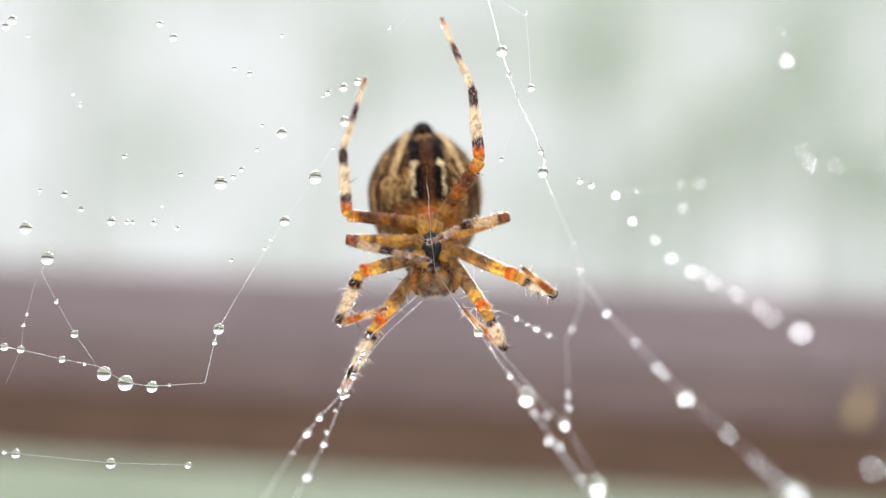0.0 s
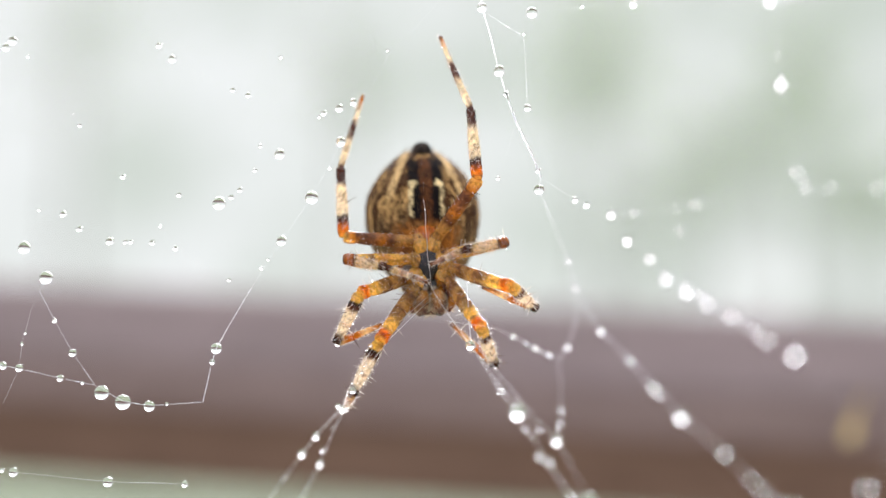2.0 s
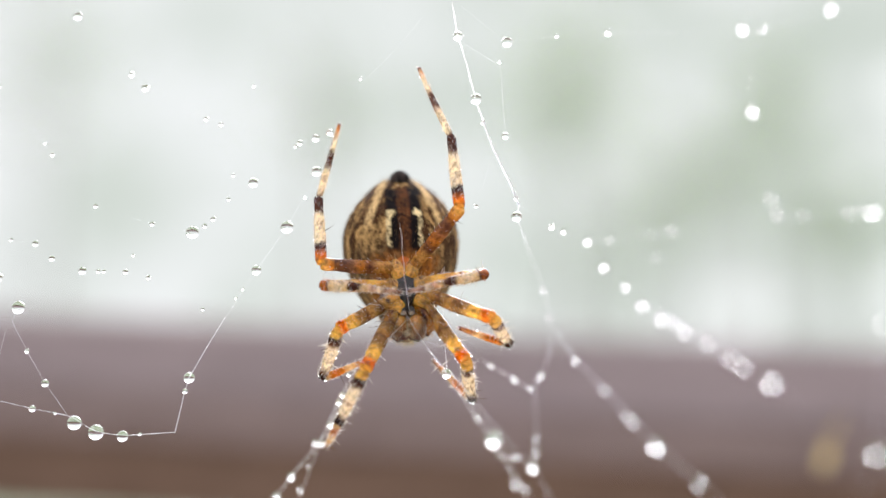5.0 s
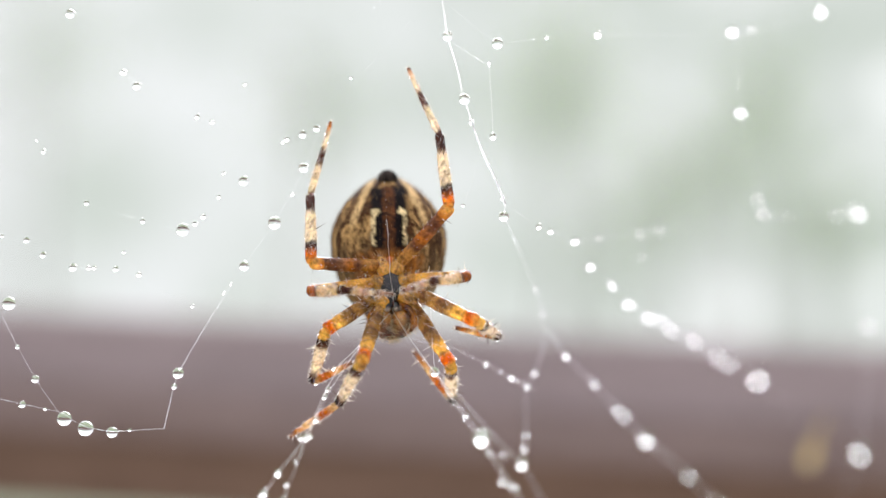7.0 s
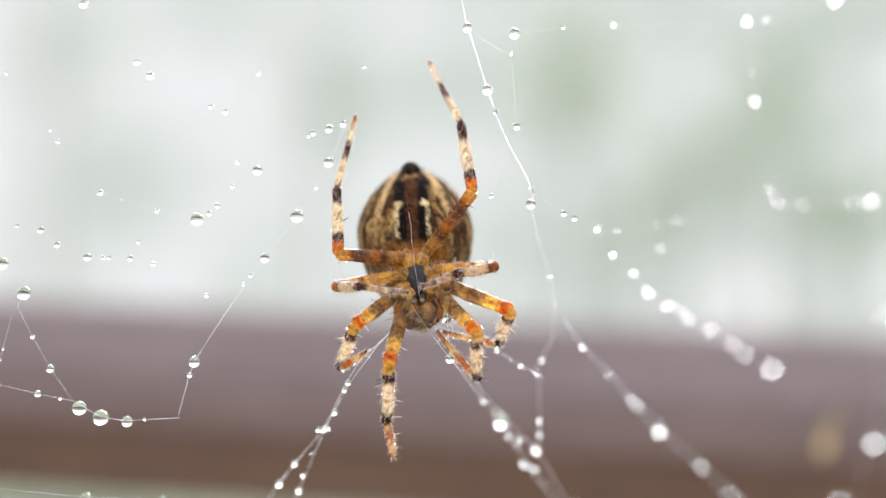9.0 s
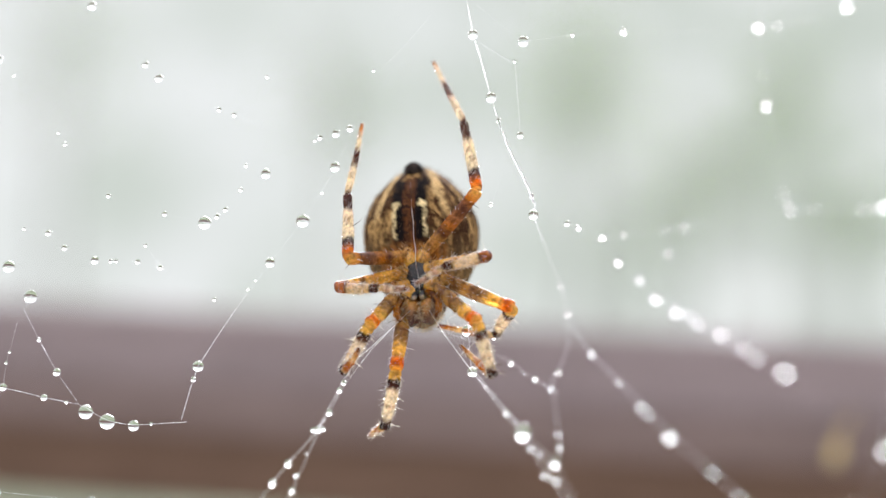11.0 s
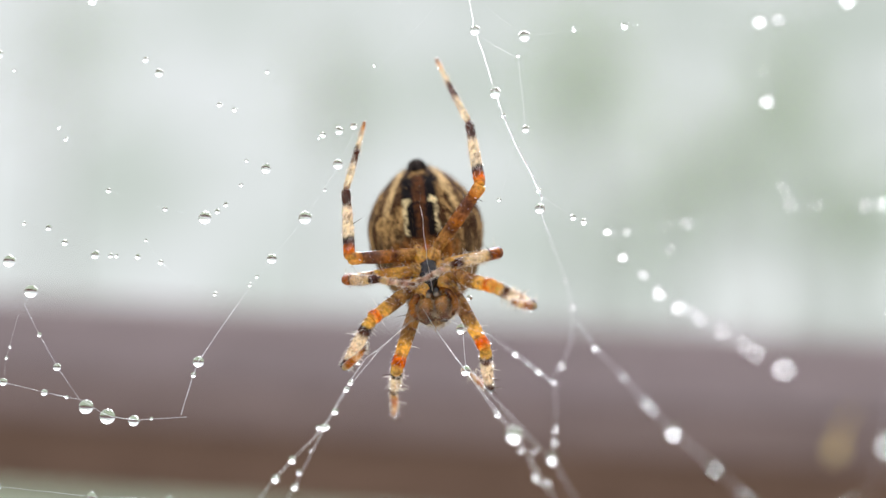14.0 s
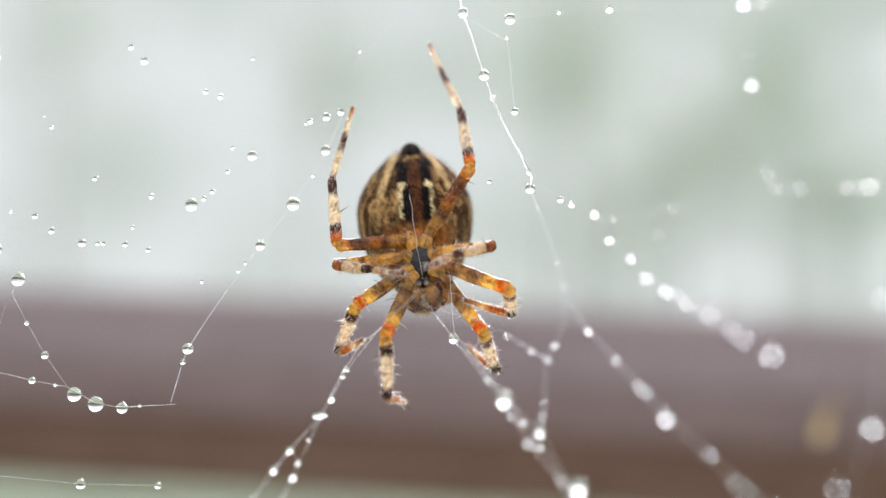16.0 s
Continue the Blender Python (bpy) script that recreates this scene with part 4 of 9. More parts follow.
    ball(bm, (0, -0.05e-3, -1.15e-3), (0.2e-3, 0.2e-3, 0.25e-3), 12, 8)
    paint(part("mouth", bm, BODY_SKIN, s, "small dark lip with pale tips"), lambda c: blend(DARK, (0.4, 0.32, 0.24), edge(-c.z, 1.45, 1.65)))
    for x, y, z, r in ((1.5, 0.05, 3.0, 0.26), (2.0, 0.15, 3.3, 0.2), (2.5, 0.3, 4.2, 0.26), (-1.9, -0.4, 0.9, 0.15), (0.1, -0.35, 0.2, 0.1), (1.9, -0.3, 1.1, 0.16), (-1.6, 0.0, -2.2, 0.13)):
        d = new("drop", DROP)
        d.parent = ab if z > 5 else s
        d.matrix_basis = Matrix.Translation((x * 1e-3, y * 1e-3, z * 1e-3)) @ Matrix.Diagonal((r * 1e-3,) * 3 + (1,))
    for n, (bx, by, bz) in COXAE.items():
        bm = bmesh.new()
        v = Vector((bx, 0, bz - 0.1))
        a = v.normalized() * 0.72
        tube(bm, [(a.x * 1e-3, 0.5e-3, a.z * 1e-3), ((a.x + bx) * 0.5e-3, 0.02e-3, (a.z + bz) * 0.5e-3), (bx * 1.0e-3, by * 1e-3, bz * 1.0e-3), (bx * 1.12e-3, by * 1e-3, bz * 1.1e-3)],
             [4.2e-4, 5.4e-4, 5.0e-4, 3.9e-4], 20)
        paint(part("coxa", bm, COXA_SKIN, s), lambda c: blend(blend((0.76, 0.38, 0.06), TAN, edge(noise.noise(Vector((c.x * 3, c.y * 3, c.z * 3))) + 0.6 * noise.noise(c * 9), 0.1, 0.6) * 0.8), BROWN, 0.8 * edge(abs(math.hypot(c.x, c.z) - 0.8) * -1, -0.1, -0.01)))
        bm = bmesh.new()
        knob = Vector((bx * 1.13e-3, by * 1e-3 - 0.05e-3, bz * 1.1e-3))
        ball(bm, knob, (4.6e-4, 4.2e-4, 4.6e-4), 20, 14)
        skin = len(bm.verts)
        for _ in range(110):
            w = rng.random()
            d = Vector((rng.gauss(0, 1), rng.gauss(0, 1) - 0.7, rng.gauss(0, 1))).normalized()
            b = knob * (0.55 + 0.55 * w) + Vector((d.x, d.y, d.z)) * 4.4e-4
            out = (d + v.normalized() * 0.9).normalized() * rng.uniform(1.5e-4, 4.2e-4)
            tube(bm, [b, b + out], [1.2e-5, 3e-6], 3, False)
        pale_hair(paint(part("trochanter", bm, COXA_SKIN, s, "mottled hairy hip joint"),
                        lambda c: blend((0.55, 0.27, 0.05), BROWN, edge(noise.noise(c * 3.4) + 0.5 * noise.noise(c * 8), 0.0, 0.35))), skin, (0.72, 0.5, 0.26))
        kind = {"1": "fore", "2": "fore", "3": "mid", "4": "hind"}[n[1]]
        lf, lt, la = LEG_SIZES[n]
        k = {"fore": 1.08, "mid": 0.92, "hind": 1.02}[kind]
        leg = leg_piece("leg", lf, (0.00046 * k, 0.00048 * k), BANDS[kind + "_femur"], s, rng, 2 if kind == "hind" else 9, 60 if kind == "hind" else 210, 4 if kind == "hind" else 44)
        tib = leg_piece("tibia", lt, (0.00045 * k, 0.00034 * k), BANDS[kind + "_tibia"], leg, rng, 18 if kind == "fore" else 1 if kind == "hind" else 6, 340, 6 if kind == "hind" else 54)
        tar = leg_piece("tarsus", la, (0.00029 * k, 0.00015 * k), BANDS[kind + "_tarsus"], leg, rng, 4 if kind == "fore" else 0 if kind == "hind" else 2, 220, 3 if kind == "hind" else 16, True)
        LEGS[n] = [leg, tib, tar]
        if n in ("R2", "L2"):
            bm = bmesh.new()
            ball(bm, (0, -0.00025, 0.0001), (0.00026, 0.00026, 0.00026), 16, 12)
            LEGS[n].append(part("drop", bm, WATER, leg, "small water drop at the bent foot"))
    return s, ab


spider, abdomen = build_spider()


# ---- what moves: the spider, its legs, and the strands that sway ----
def motions():
    walk(spider, [
        (0, pose(-0.000813, 0.002500, 1.202527, -8.72, -3.56, 4.58)),
        (0.5, pose(-0.000692, 0.002125, 1.202531, -7.47, -3.37, 4.59)),
        (1, pose(-0.000574, 0.001750, 1.202549, -10.85, -3.07, 4.90)),
        (1.5, pose(-0.000776, 0.001375, 1.202586, -9.62, -2.36, 4.83)),
        (2, pose(-0.000797, 0.001000, 1.202625, -11.57, -2.22, 5.04)),
        (2.5, pose(-0.000853, 0.000675, 1.202649, -11.98, -2.16, 5.18)),
        (3, pose(-0.000768, 0.000350, 1.202728, -13.94, -1.90, 5.36)),
        (3.5, pose(-0.000640, 0.000025, 1.202796, -16.80, -0.48, 5.23)),
        (4, pose(-0.000517, -0.000300, 1.202697, -16.13, -0.81, 5.44)),
        (6.5, pose(-0.000514, -0.001133, 1.202922, -21.23, -2.30, 2.42)),
        (7, pose(-0.000822, -0.000950, 1.202865, -20.39, -1.70, 1.39)),
        (7.5, pose(-0.000760, -0.000624, 1.202741, -19.28, -1.54, 0.54)),
        (8, pose(-0.000514, -0.000295, 1.202695, -18.91, -1.70, -0.47)),
        (8.5, pose(-0.000296, -0.000250, 1.202632, -18.95, -2.35, -1.31)),
        (9, pose(0.000044, -0.000279, 1.202716, -20.16, -4.28, -1.62)),
        (11.5, pose(-0.000614, -0.000108, 1.203288, -23.40, -7.66, -10.85)),
        (12, pose(-0.000543, 0.000868, 1.203192, -24.02, -7.33, -10.97)),
        (12.5, pose(-0.000350, 0.001572, 1.203167, -22.80, -7.21, -9.43)),
        (13, pose(-0.000256, 0.001704, 1.203264, -22.77, -7.48, -7.69)),
        (13.5, pose(0.000026, 0.001258, 1.203251, -21.49, -8.23, -4.78)),
        (14, pose(0.000328, 0.000201, 1.203094, -21.73, -8.31, -2.04)),
        (14.5, pose(0.000057, -0.000249, 1.203357, -22.78, -10.25, -8.65)),
        (15, pose(-0.000306, 0.000394, 1.203511, -23.75, -10.37, -16.21)),
        (15.5, pose(0.000116, 0.000397, 1.203352, -21.43, -9.30, -12.44)),
        (16, pose(0.000590, -0.000396, 1.202920, -18.85, -3.95, 2.40)),
    ])
    walk(abdomen, [
        (0, pose(0.000152, -0.000092, 0.000535, -8.55, 0.83, 0.56)),
        (0.5, pose(0.000132, -0.000084, 0.000579, -9.76, 1.09, 0.55)),
        (1, pose(0.000144, -0.000097, 0.000450, -6.41, 0.77, 0.38)),
        (1.5, pose(0.000127, -0.000094, 0.000499, -7.57, 0.91, 0.33)),
        (2, pose(0.000123, -0.000095, 0.000418, -5.62, 0.80, 0.26)),
        (2.5, pose(0.000131, -0.000096, 0.000401, -5.22, 0.75, 0.24)),
        (3, pose(0.000142, -0.000089, 0.000309, -3.26, 0.54, 0.16)),
        (3.5, pose(0.000126, -0.000058, 0.000153, -0.29, 0.34, 0.01)),
        (4, pose(0.000148, -0.000069, 0.000190, -0.99, 0.33, 0.04)),
        (6.5, pose(0.000063, 0.000038, -0.000105, 4.11, -0.06, -0.22)),
        (7, pose(-0.000030, 0.000022, -0.000058, 3.36, 0.34, -0.10)),
        (7.5, pose(-0.000055, -0.000002, 0.000006, 2.27, 0.36, -0.05)),
        (8, pose(-0.000059, -0.000009, 0.000026, 1.92, 0.22, -0.04)),
        (8.5, pose(-0.000076, -0.000009, 0.000020, 1.99, 0.19, -0.06)),
        (9, pose(-0.000084, 0.000018, -0.000055, 3.26, 0.22, -0.19)),
        (11.5, pose(-0.000531, 0.000040, -0.000325, 7.12, 2.07, -0.18)),
        (12, pose(-0.000531, 0.000060, -0.000364, 7.67, 2.14, -0.13)),
        (12.5, pose(-0.000453, 0.000041, -0.000276, 6.47, 1.64, -0.23)),
        (13, pose(-0.000405, 0.000057, -0.000265, 6.40, 1.52, -0.34)),
        (13.5, pose(-0.000275, 0.000043, -0.000166, 5.02, 0.97, -0.47)),
        (14, pose(-0.000142, 0.000060, -0.000160, 4.99, 0.55, -0.58)),
        (14.5, pose(-0.000457, 0.000060, -0.000297, 6.84, 1.79, -0.61)),
        (15, pose(-0.000749, -0.000026, -0.000423, 8.03, 3.24, -0.14)),
        (15.5, pose(-0.000511, -0.000020, -0.000234, 5.69, 1.57, -0.32)),
        (16, pose(0.000104, -0.000019, 0.000043, 1.67, -0.12, -0.13)),
    ])
    walk(LEGS["L1"][0], [
        (0, pose(-0.00085, 0.00000, -0.00135, -153.8, 42.4, 0.3)),
        (0.5, pose(-0.00085, -0.00000, -0.00135, -151.2, 40.8, 0.5)),
        (1, pose(-0.00085, 0.00000, -0.00135, -146.1, 40.5, 1.4)),
        (1.5, pose(-0.00085, 0.00000, -0.00135, 162.5, 36.6, 1.3)),
        (2, pose(-0.00085, -0.00000, -0.00135, 162.6, 35.3, 1.8)),
        (2.5, pose(-0.00085, 0.00000, -0.00135, 163.4, 33.8, 2.4)),
        (3, pose(-0.00085, -0.00000, -0.00135, 165.8, 31.7, 3.1)),
        (3.5, pose(-0.00085, -0.00000, -0.00135, 169.2, 27.9, 4.0)),
        (4, pose(-0.00085, 0.00000, -0.00135, 169.0, 27.1, 4.2)),
        (6.5, pose(-0.00085, 0.00000, -0.00135, 158.3, 29.4, 3.4)),
        (7, pose(-0.00085, 0.00000, -0.00135, 157.4, 18.8, 8.2)),
        (7.5, pose(-0.00085, -0.00000, -0.00135, 172.7, 13.7, 9.6)),
        (8, pose(-0.00085, 0.00000, -0.00135, -161.5, 13.0, 9.5)),
        (8.5, pose(-0.00085, 0.00000, -0.00135, -164.9, 10.1, 8.6)),
        (9, pose(-0.00085, 0.00000, -0.00135, 171.2, 17.2, 9.0)),
        (11.5, pose(-0.00085, -0.00000, -0.00135, -166.4, 8.8, 8.7)),
        (12, pose(-0.00085, 0.00000, -0.00135, -157.7, 11.2, 9.5)),
        (12.5, pose(-0.00085, -0.00000, -0.00135, -159.0, 12.3, 9.9)),
        (13, pose(-0.00085, 0.00000, -0.00135, -172.9, 7.2, 8.6)),
        (13.5, pose(-0.00085, -0.00000, -0.00135, 174.5, 16.2, 8.7)),
        (14, pose(-0.00085, 0.00000, -0.00135, -158.6, 23.6, 9.8)),
        (14.5, pose(-0.00085, 0.00000, -0.00135, -159.3, 16.4, 6.9)),
        (15, pose(-0.00085, 0.00000, -0.00135, -174.6, -2.9, 2.4)),
        (15.5, pose(-0.00085, -0.00000, -0.00135, 170.3, 0.4, 2.3)),
        (16, pose(-0.00085, 0.00000, -0.00135, 155.1, 22.6, -4.7)),
    ])
    walk(LEGS["L1"][1], [
        (0, pose(0.00000, -0.00000, 0.00550, -21.5, 9.0, -7.8)),
        (0.5, pose(0.00000, -0.00000, 0.00550, -24.8, 7.6, -7.5)),
        (1, pose(0.00000, -0.00000, 0.00550, -26.4, 6.8, -8.4)),
        (1.5, pose(0.00000, -0.00000, 0.00550, 30.1, 7.9, -0.2)),
        (2, pose(0.00000, 0.00000, 0.00550, 34.9, 7.2, -0.7)),
        (2.5, pose(-0.00000, 0.00000, 0.00550, 26.5, 4.9, -1.3)),
        (3, pose(0.00000, -0.00000, 0.00550, 26.3, 2.8, -1.6)),
        (3.5, pose(-0.00000, 0.00000, 0.00550, 25.9, -0.3, -0.9)),
        (4, pose(0.00000, -0.00000, 0.00550, 25.7, -1.7, -1.3)),
        (6.5, pose(0.00000, 0.00000, 0.00550, 76.9, 2.5, 2.4)),
        (7, pose(-0.00000, -0.00000, 0.00550, 80.2, -10.5, -5.5)),
        (7.5, pose(-0.00000, 0.00000, 0.00550, 58.1, -13.9, 3.6)),
        (8, pose(-0.00000, -0.00000, 0.00550, 42.7, -2.8, 16.3)),
        (8.5, pose(0.00000, 0.00000, 0.00550, 17.7, 22.9, 33.8)),
        (9, pose(-0.00000, -0.00000, 0.00550, 46.6, -5.8, 22.8)),
        (11.5, pose(-0.00000, 0.00000, 0.00550, 15.6, -20.4, 19.4)),
        (12, pose(0.00000, 0.00000, 0.00550, 17.9, -29.7, 17.9)),
        (12.5, pose(0.00000, -0.00000, 0.00550, 39.5, -14.2, 26.1)),
        (13, pose(0.00000, -0.00000, 0.00550, 34.9, -5.9, 40.0)),
        (13.5, pose(0.00000, -0.00000, 0.00550, 50.3, -13.7, 30.0)),
        (14, pose(0.00000, 0.00000, 0.00550, 64.8, -14.3, 8.4)),
        (14.5, pose(-0.00000, 0.00000, 0.00550, 52.3, -17.5, 16.2)),
        (15, pose(-0.00000, -0.00000, 0.00550, 43.4, -29.3, 28.7)),
        (15.5, pose(0.00000, -0.00000, 0.00550, 45.9, -27.5, 27.3)),
        (16, pose(0.00000, -0.00000, 0.00550, 46.7, -5.4, 29.0)),
    ])
    walk(LEGS["L1"][2], [
        (0, pose(0.00084, 0.00148, 0.00945, 51.2, 2.5, -0.5)),
        (0.5, pose(0.00074, 0.00172, 0.00937, 47.9, 2.2, 0.5)),
        (1, pose(0.00073, 0.00182, 0.00932, 46.3, 0.9, 0.1)),
        (1.5, pose(0.00050, -0.00216, 0.00919, 99.1, -2.5, 0.1)),
        (2, pose(0.00041, -0.00247, 0.00900, 101.2, -3.6, -0.8)),
        (2.5, pose(0.00029, -0.00192, 0.00934, 100.6, -5.5, -1.0)),
        (3, pose(0.00014, -0.00191, 0.00935, 99.2, -8.0, -1.6)),
        (3.5, pose(-0.00005, -0.00188, 0.00937, 98.0, -12.2, -2.5)),
        (4, pose(-0.00016, -0.00186, 0.00937, 96.5, -13.1, -1.9)),
        (6.5, pose(0.00022, -0.00414, 0.00647, 66.8, -14.2, -16.4)),
        (7, pose(-0.00053, -0.00417, 0.00621, 51.7, -27.8, -26.1)),
        (7.5, pose(-0.00031, -0.00365, 0.00769, 30.3, -22.1, -5.7)),
        (8, pose(0.00067, -0.00282, 0.00863, 47.5, -2.2, 15.0)),
        (8.5, pose(0.00203, -0.00020, 0.00924, 103.0, -2.4, 29.4)),
        (9, pose(0.00093, -0.00297, 0.00841, 79.1, -5.3, 18.0)),
        (11.5, pose(-0.00097, -0.00156, 0.00935, 100.7, -19.3, -37.3)),
        (12, pose(-0.00151, -0.00186, 0.00902, 108.1, -18.8, -54.4)),
        (12.5, pose(0.00047, -0.00279, 0.00869, 138.2, -35.9, -23.0)),
        (13, pose(0.00129, -0.00210, 0.00898, 147.6, -51.5, -20.5)),
        (13.5, pose(0.00108, -0.00316, 0.00815, 122.6, -50.6, -14.0)),
        (14, pose(0.00012, -0.00388, 0.00726, 56.7, -38.8, 28.4)),
        (14.25, pose(0.00015, -0.00367, 0.00763, 113.3, -37.1, -6.2)),
        (14.5, pose(0.00019, -0.00346, 0.00799, 163.8, -23.1, -40.7)),
        (15, pose(0.00008, -0.00330, 0.00820, 165.7, -44.3, -51.5)),
        (15.5, pose(0.00019, -0.00335, 0.00813, 153.6, -48.7, -49.2)),
        (16, pose(0.00126, -0.00284, 0.00841, 143.5, -40.0, -29.2)),
    ])
    walk(LEGS["L2"][0], [
        (0, pose(-0.00115, 0.00000, -0.00065, -176.5, 79.7, 0.0)),
        (0.5, pose(-0.00115, 0.00000, -0.00065, 176.5, 77.5, 0.0)),
        (1, pose(-0.00115, 0.00000, -0.00065, 174.7, 75.4, 0.7)),
        (1.5, pose(-0.00115, 0.00000, -0.00065, 172.0, 73.2, 1.6)),
        (2, pose(-0.00115, -0.00000, -0.00065, 171.1, 71.3, 2.5)),
        (2.5, pose(-0.00115, -0.00000, -0.00065, 173.5, 69.7, 3.2)),
        (3, pose(-0.00115, 0.00000, -0.00065, 176.6, 67.7, 3.7)),
        (3.5, pose(-0.00115, 0.00000, -0.00065, -179.6, 64.1, 3.9)),
        (4, pose(-0.00115, 0.00000, -0.00065, -177.3, 63.6, 3.9)),
        (6.5, pose(-0.00115, 0.00000, -0.00065, -166.8, 63.1, 3.7)),
        (7, pose(-0.00115, 0.00000, -0.00065, -168.4, 59.5, 2.1)),
        (7.5, pose(-0.00115, -0.00000, -0.00065, -170.1, 58.2, 1.6)),
        (8, pose(-0.00115, -0.00000, -0.00065, -179.2, 55.5, 1.2)),
        (8.5, pose(-0.00115, -0.00000, -0.00065, 173.1, 51.7, 1.5)),
        (9, pose(-0.00115, 0.00000, -0.00065, -170.6, 57.7, 1.7)),
        (11.5, pose(-0.00115, -0.00000, -0.00065, 156.5, 29.3, 6.5)),
        (12, pose(-0.00115, 0.00000, -0.00065, 156.2, 28.2, 7.1)),
        (12.5, pose(-0.00115, -0.00000, -0.00065, 159.7, 33.8, 4.4)),
        (13, pose(-0.00115, -0.00000, -0.00065, 159.1, 35.5, 3.7)),
        (13.5, pose(-0.00115, -0.00000, -0.00065, 159.9, 46.7, -1.9)),
        (14, pose(-0.00115, 0.00000, -0.00065, 164.2, 52.8, -4.9)),
        (14.5, pose(-0.00115, -0.00000, -0.00065, 162.2, 33.8, 2.9)),
        (15, pose(-0.00115, -0.00000, -0.00065, 153.7, 17.4, 10.2)),
        (15.5, pose(-0.00115, -0.00000, -0.00065, 160.2, 28.7, 5.0)),
        (16, pose(-0.00115, 0.00000, -0.00065, -169.4, 62.0, 1.3)),
    ])
    walk(LEGS["L2"][1], [
        (0, pose(-0.00000, 0.00000, 0.00417, 3.8, 52.7, -4.6)),
        (0.5, pose(-0.00000, -0.00000, 0.00417, 20.5, 50.4, 4.2)),
        (1, pose(0.00000, 0.00000, 0.00417, 29.0, 47.2, 6.2)),
        (1.5, pose(0.00000, -0.00000, 0.00417, 35.1, 44.6, 9.7)),
        (2, pose(0.00000, -0.00000, 0.00417, 40.0, 41.7, 10.2)),
        (2.5, pose(-0.00000, -0.00000, 0.00417, 42.5, 41.2, 9.3)),
        (3, pose(0.00000, 0.00000, 0.00417, 44.9, 40.2, 7.5)),
        (3.5, pose(-0.00000, -0.00000, 0.00417, 46.6, 38.0, 5.8)),
        (4, pose(0.00000, 0.00000, 0.00417, 46.1, 38.4, 4.8)),
        (6.5, pose(0.00000, -0.00000, 0.00417, 26.1, 39.0, -2.9)),
        (7, pose(-0.00000, 0.00000, 0.00417, 29.3, 37.3, -1.4)),
        (7.5, pose(0.00000, -0.00000, 0.00417, 35.6, 33.2, -2.7)),
        (8, pose(0.00000, 0.00000, 0.00417, 50.6, 29.4, 1.4)),
        (8.5, pose(-0.00000, 0.00000, 0.00417, 60.2, 23.4, 2.1)),
        (9, pose(0.00000, -0.00000, 0.00417, 39.5, 26.7, -8.1)),
        (11.5, pose(0.00000, 0.00000, 0.00417, 55.2, -6.5, -11.5)),
        (12, pose(0.00000, 0.00000, 0.00417, 61.4, -8.7, -13.5)),
        (12.5, pose(-0.00000, 0.00000, 0.00417, 59.9, -2.7, -10.8)),
        (13, pose(-0.00000, 0.00000, 0.00417, 52.0, -0.0, -9.6)),
        (13.5, pose(0.00000, -0.00000, 0.00417, 51.7, 12.2, -8.8)),
        (14, pose(-0.00000, -0.00000, 0.00417, 35.4, 17.9, -10.3)),
        (14.5, pose(0.00000, 0.00000, 0.00417, 47.4, -7.5, -16.2)),
        (15, pose(0.00000, 0.00000, 0.00417, 45.8, -13.6, -9.7)),
        (15.5, pose(-0.00000, -0.00000, 0.00417, 69.5, -5.9, -12.3)),
        (16, pose(-0.00000, -0.00000, 0.00417, 28.8, 33.9, -8.4)),
    ])
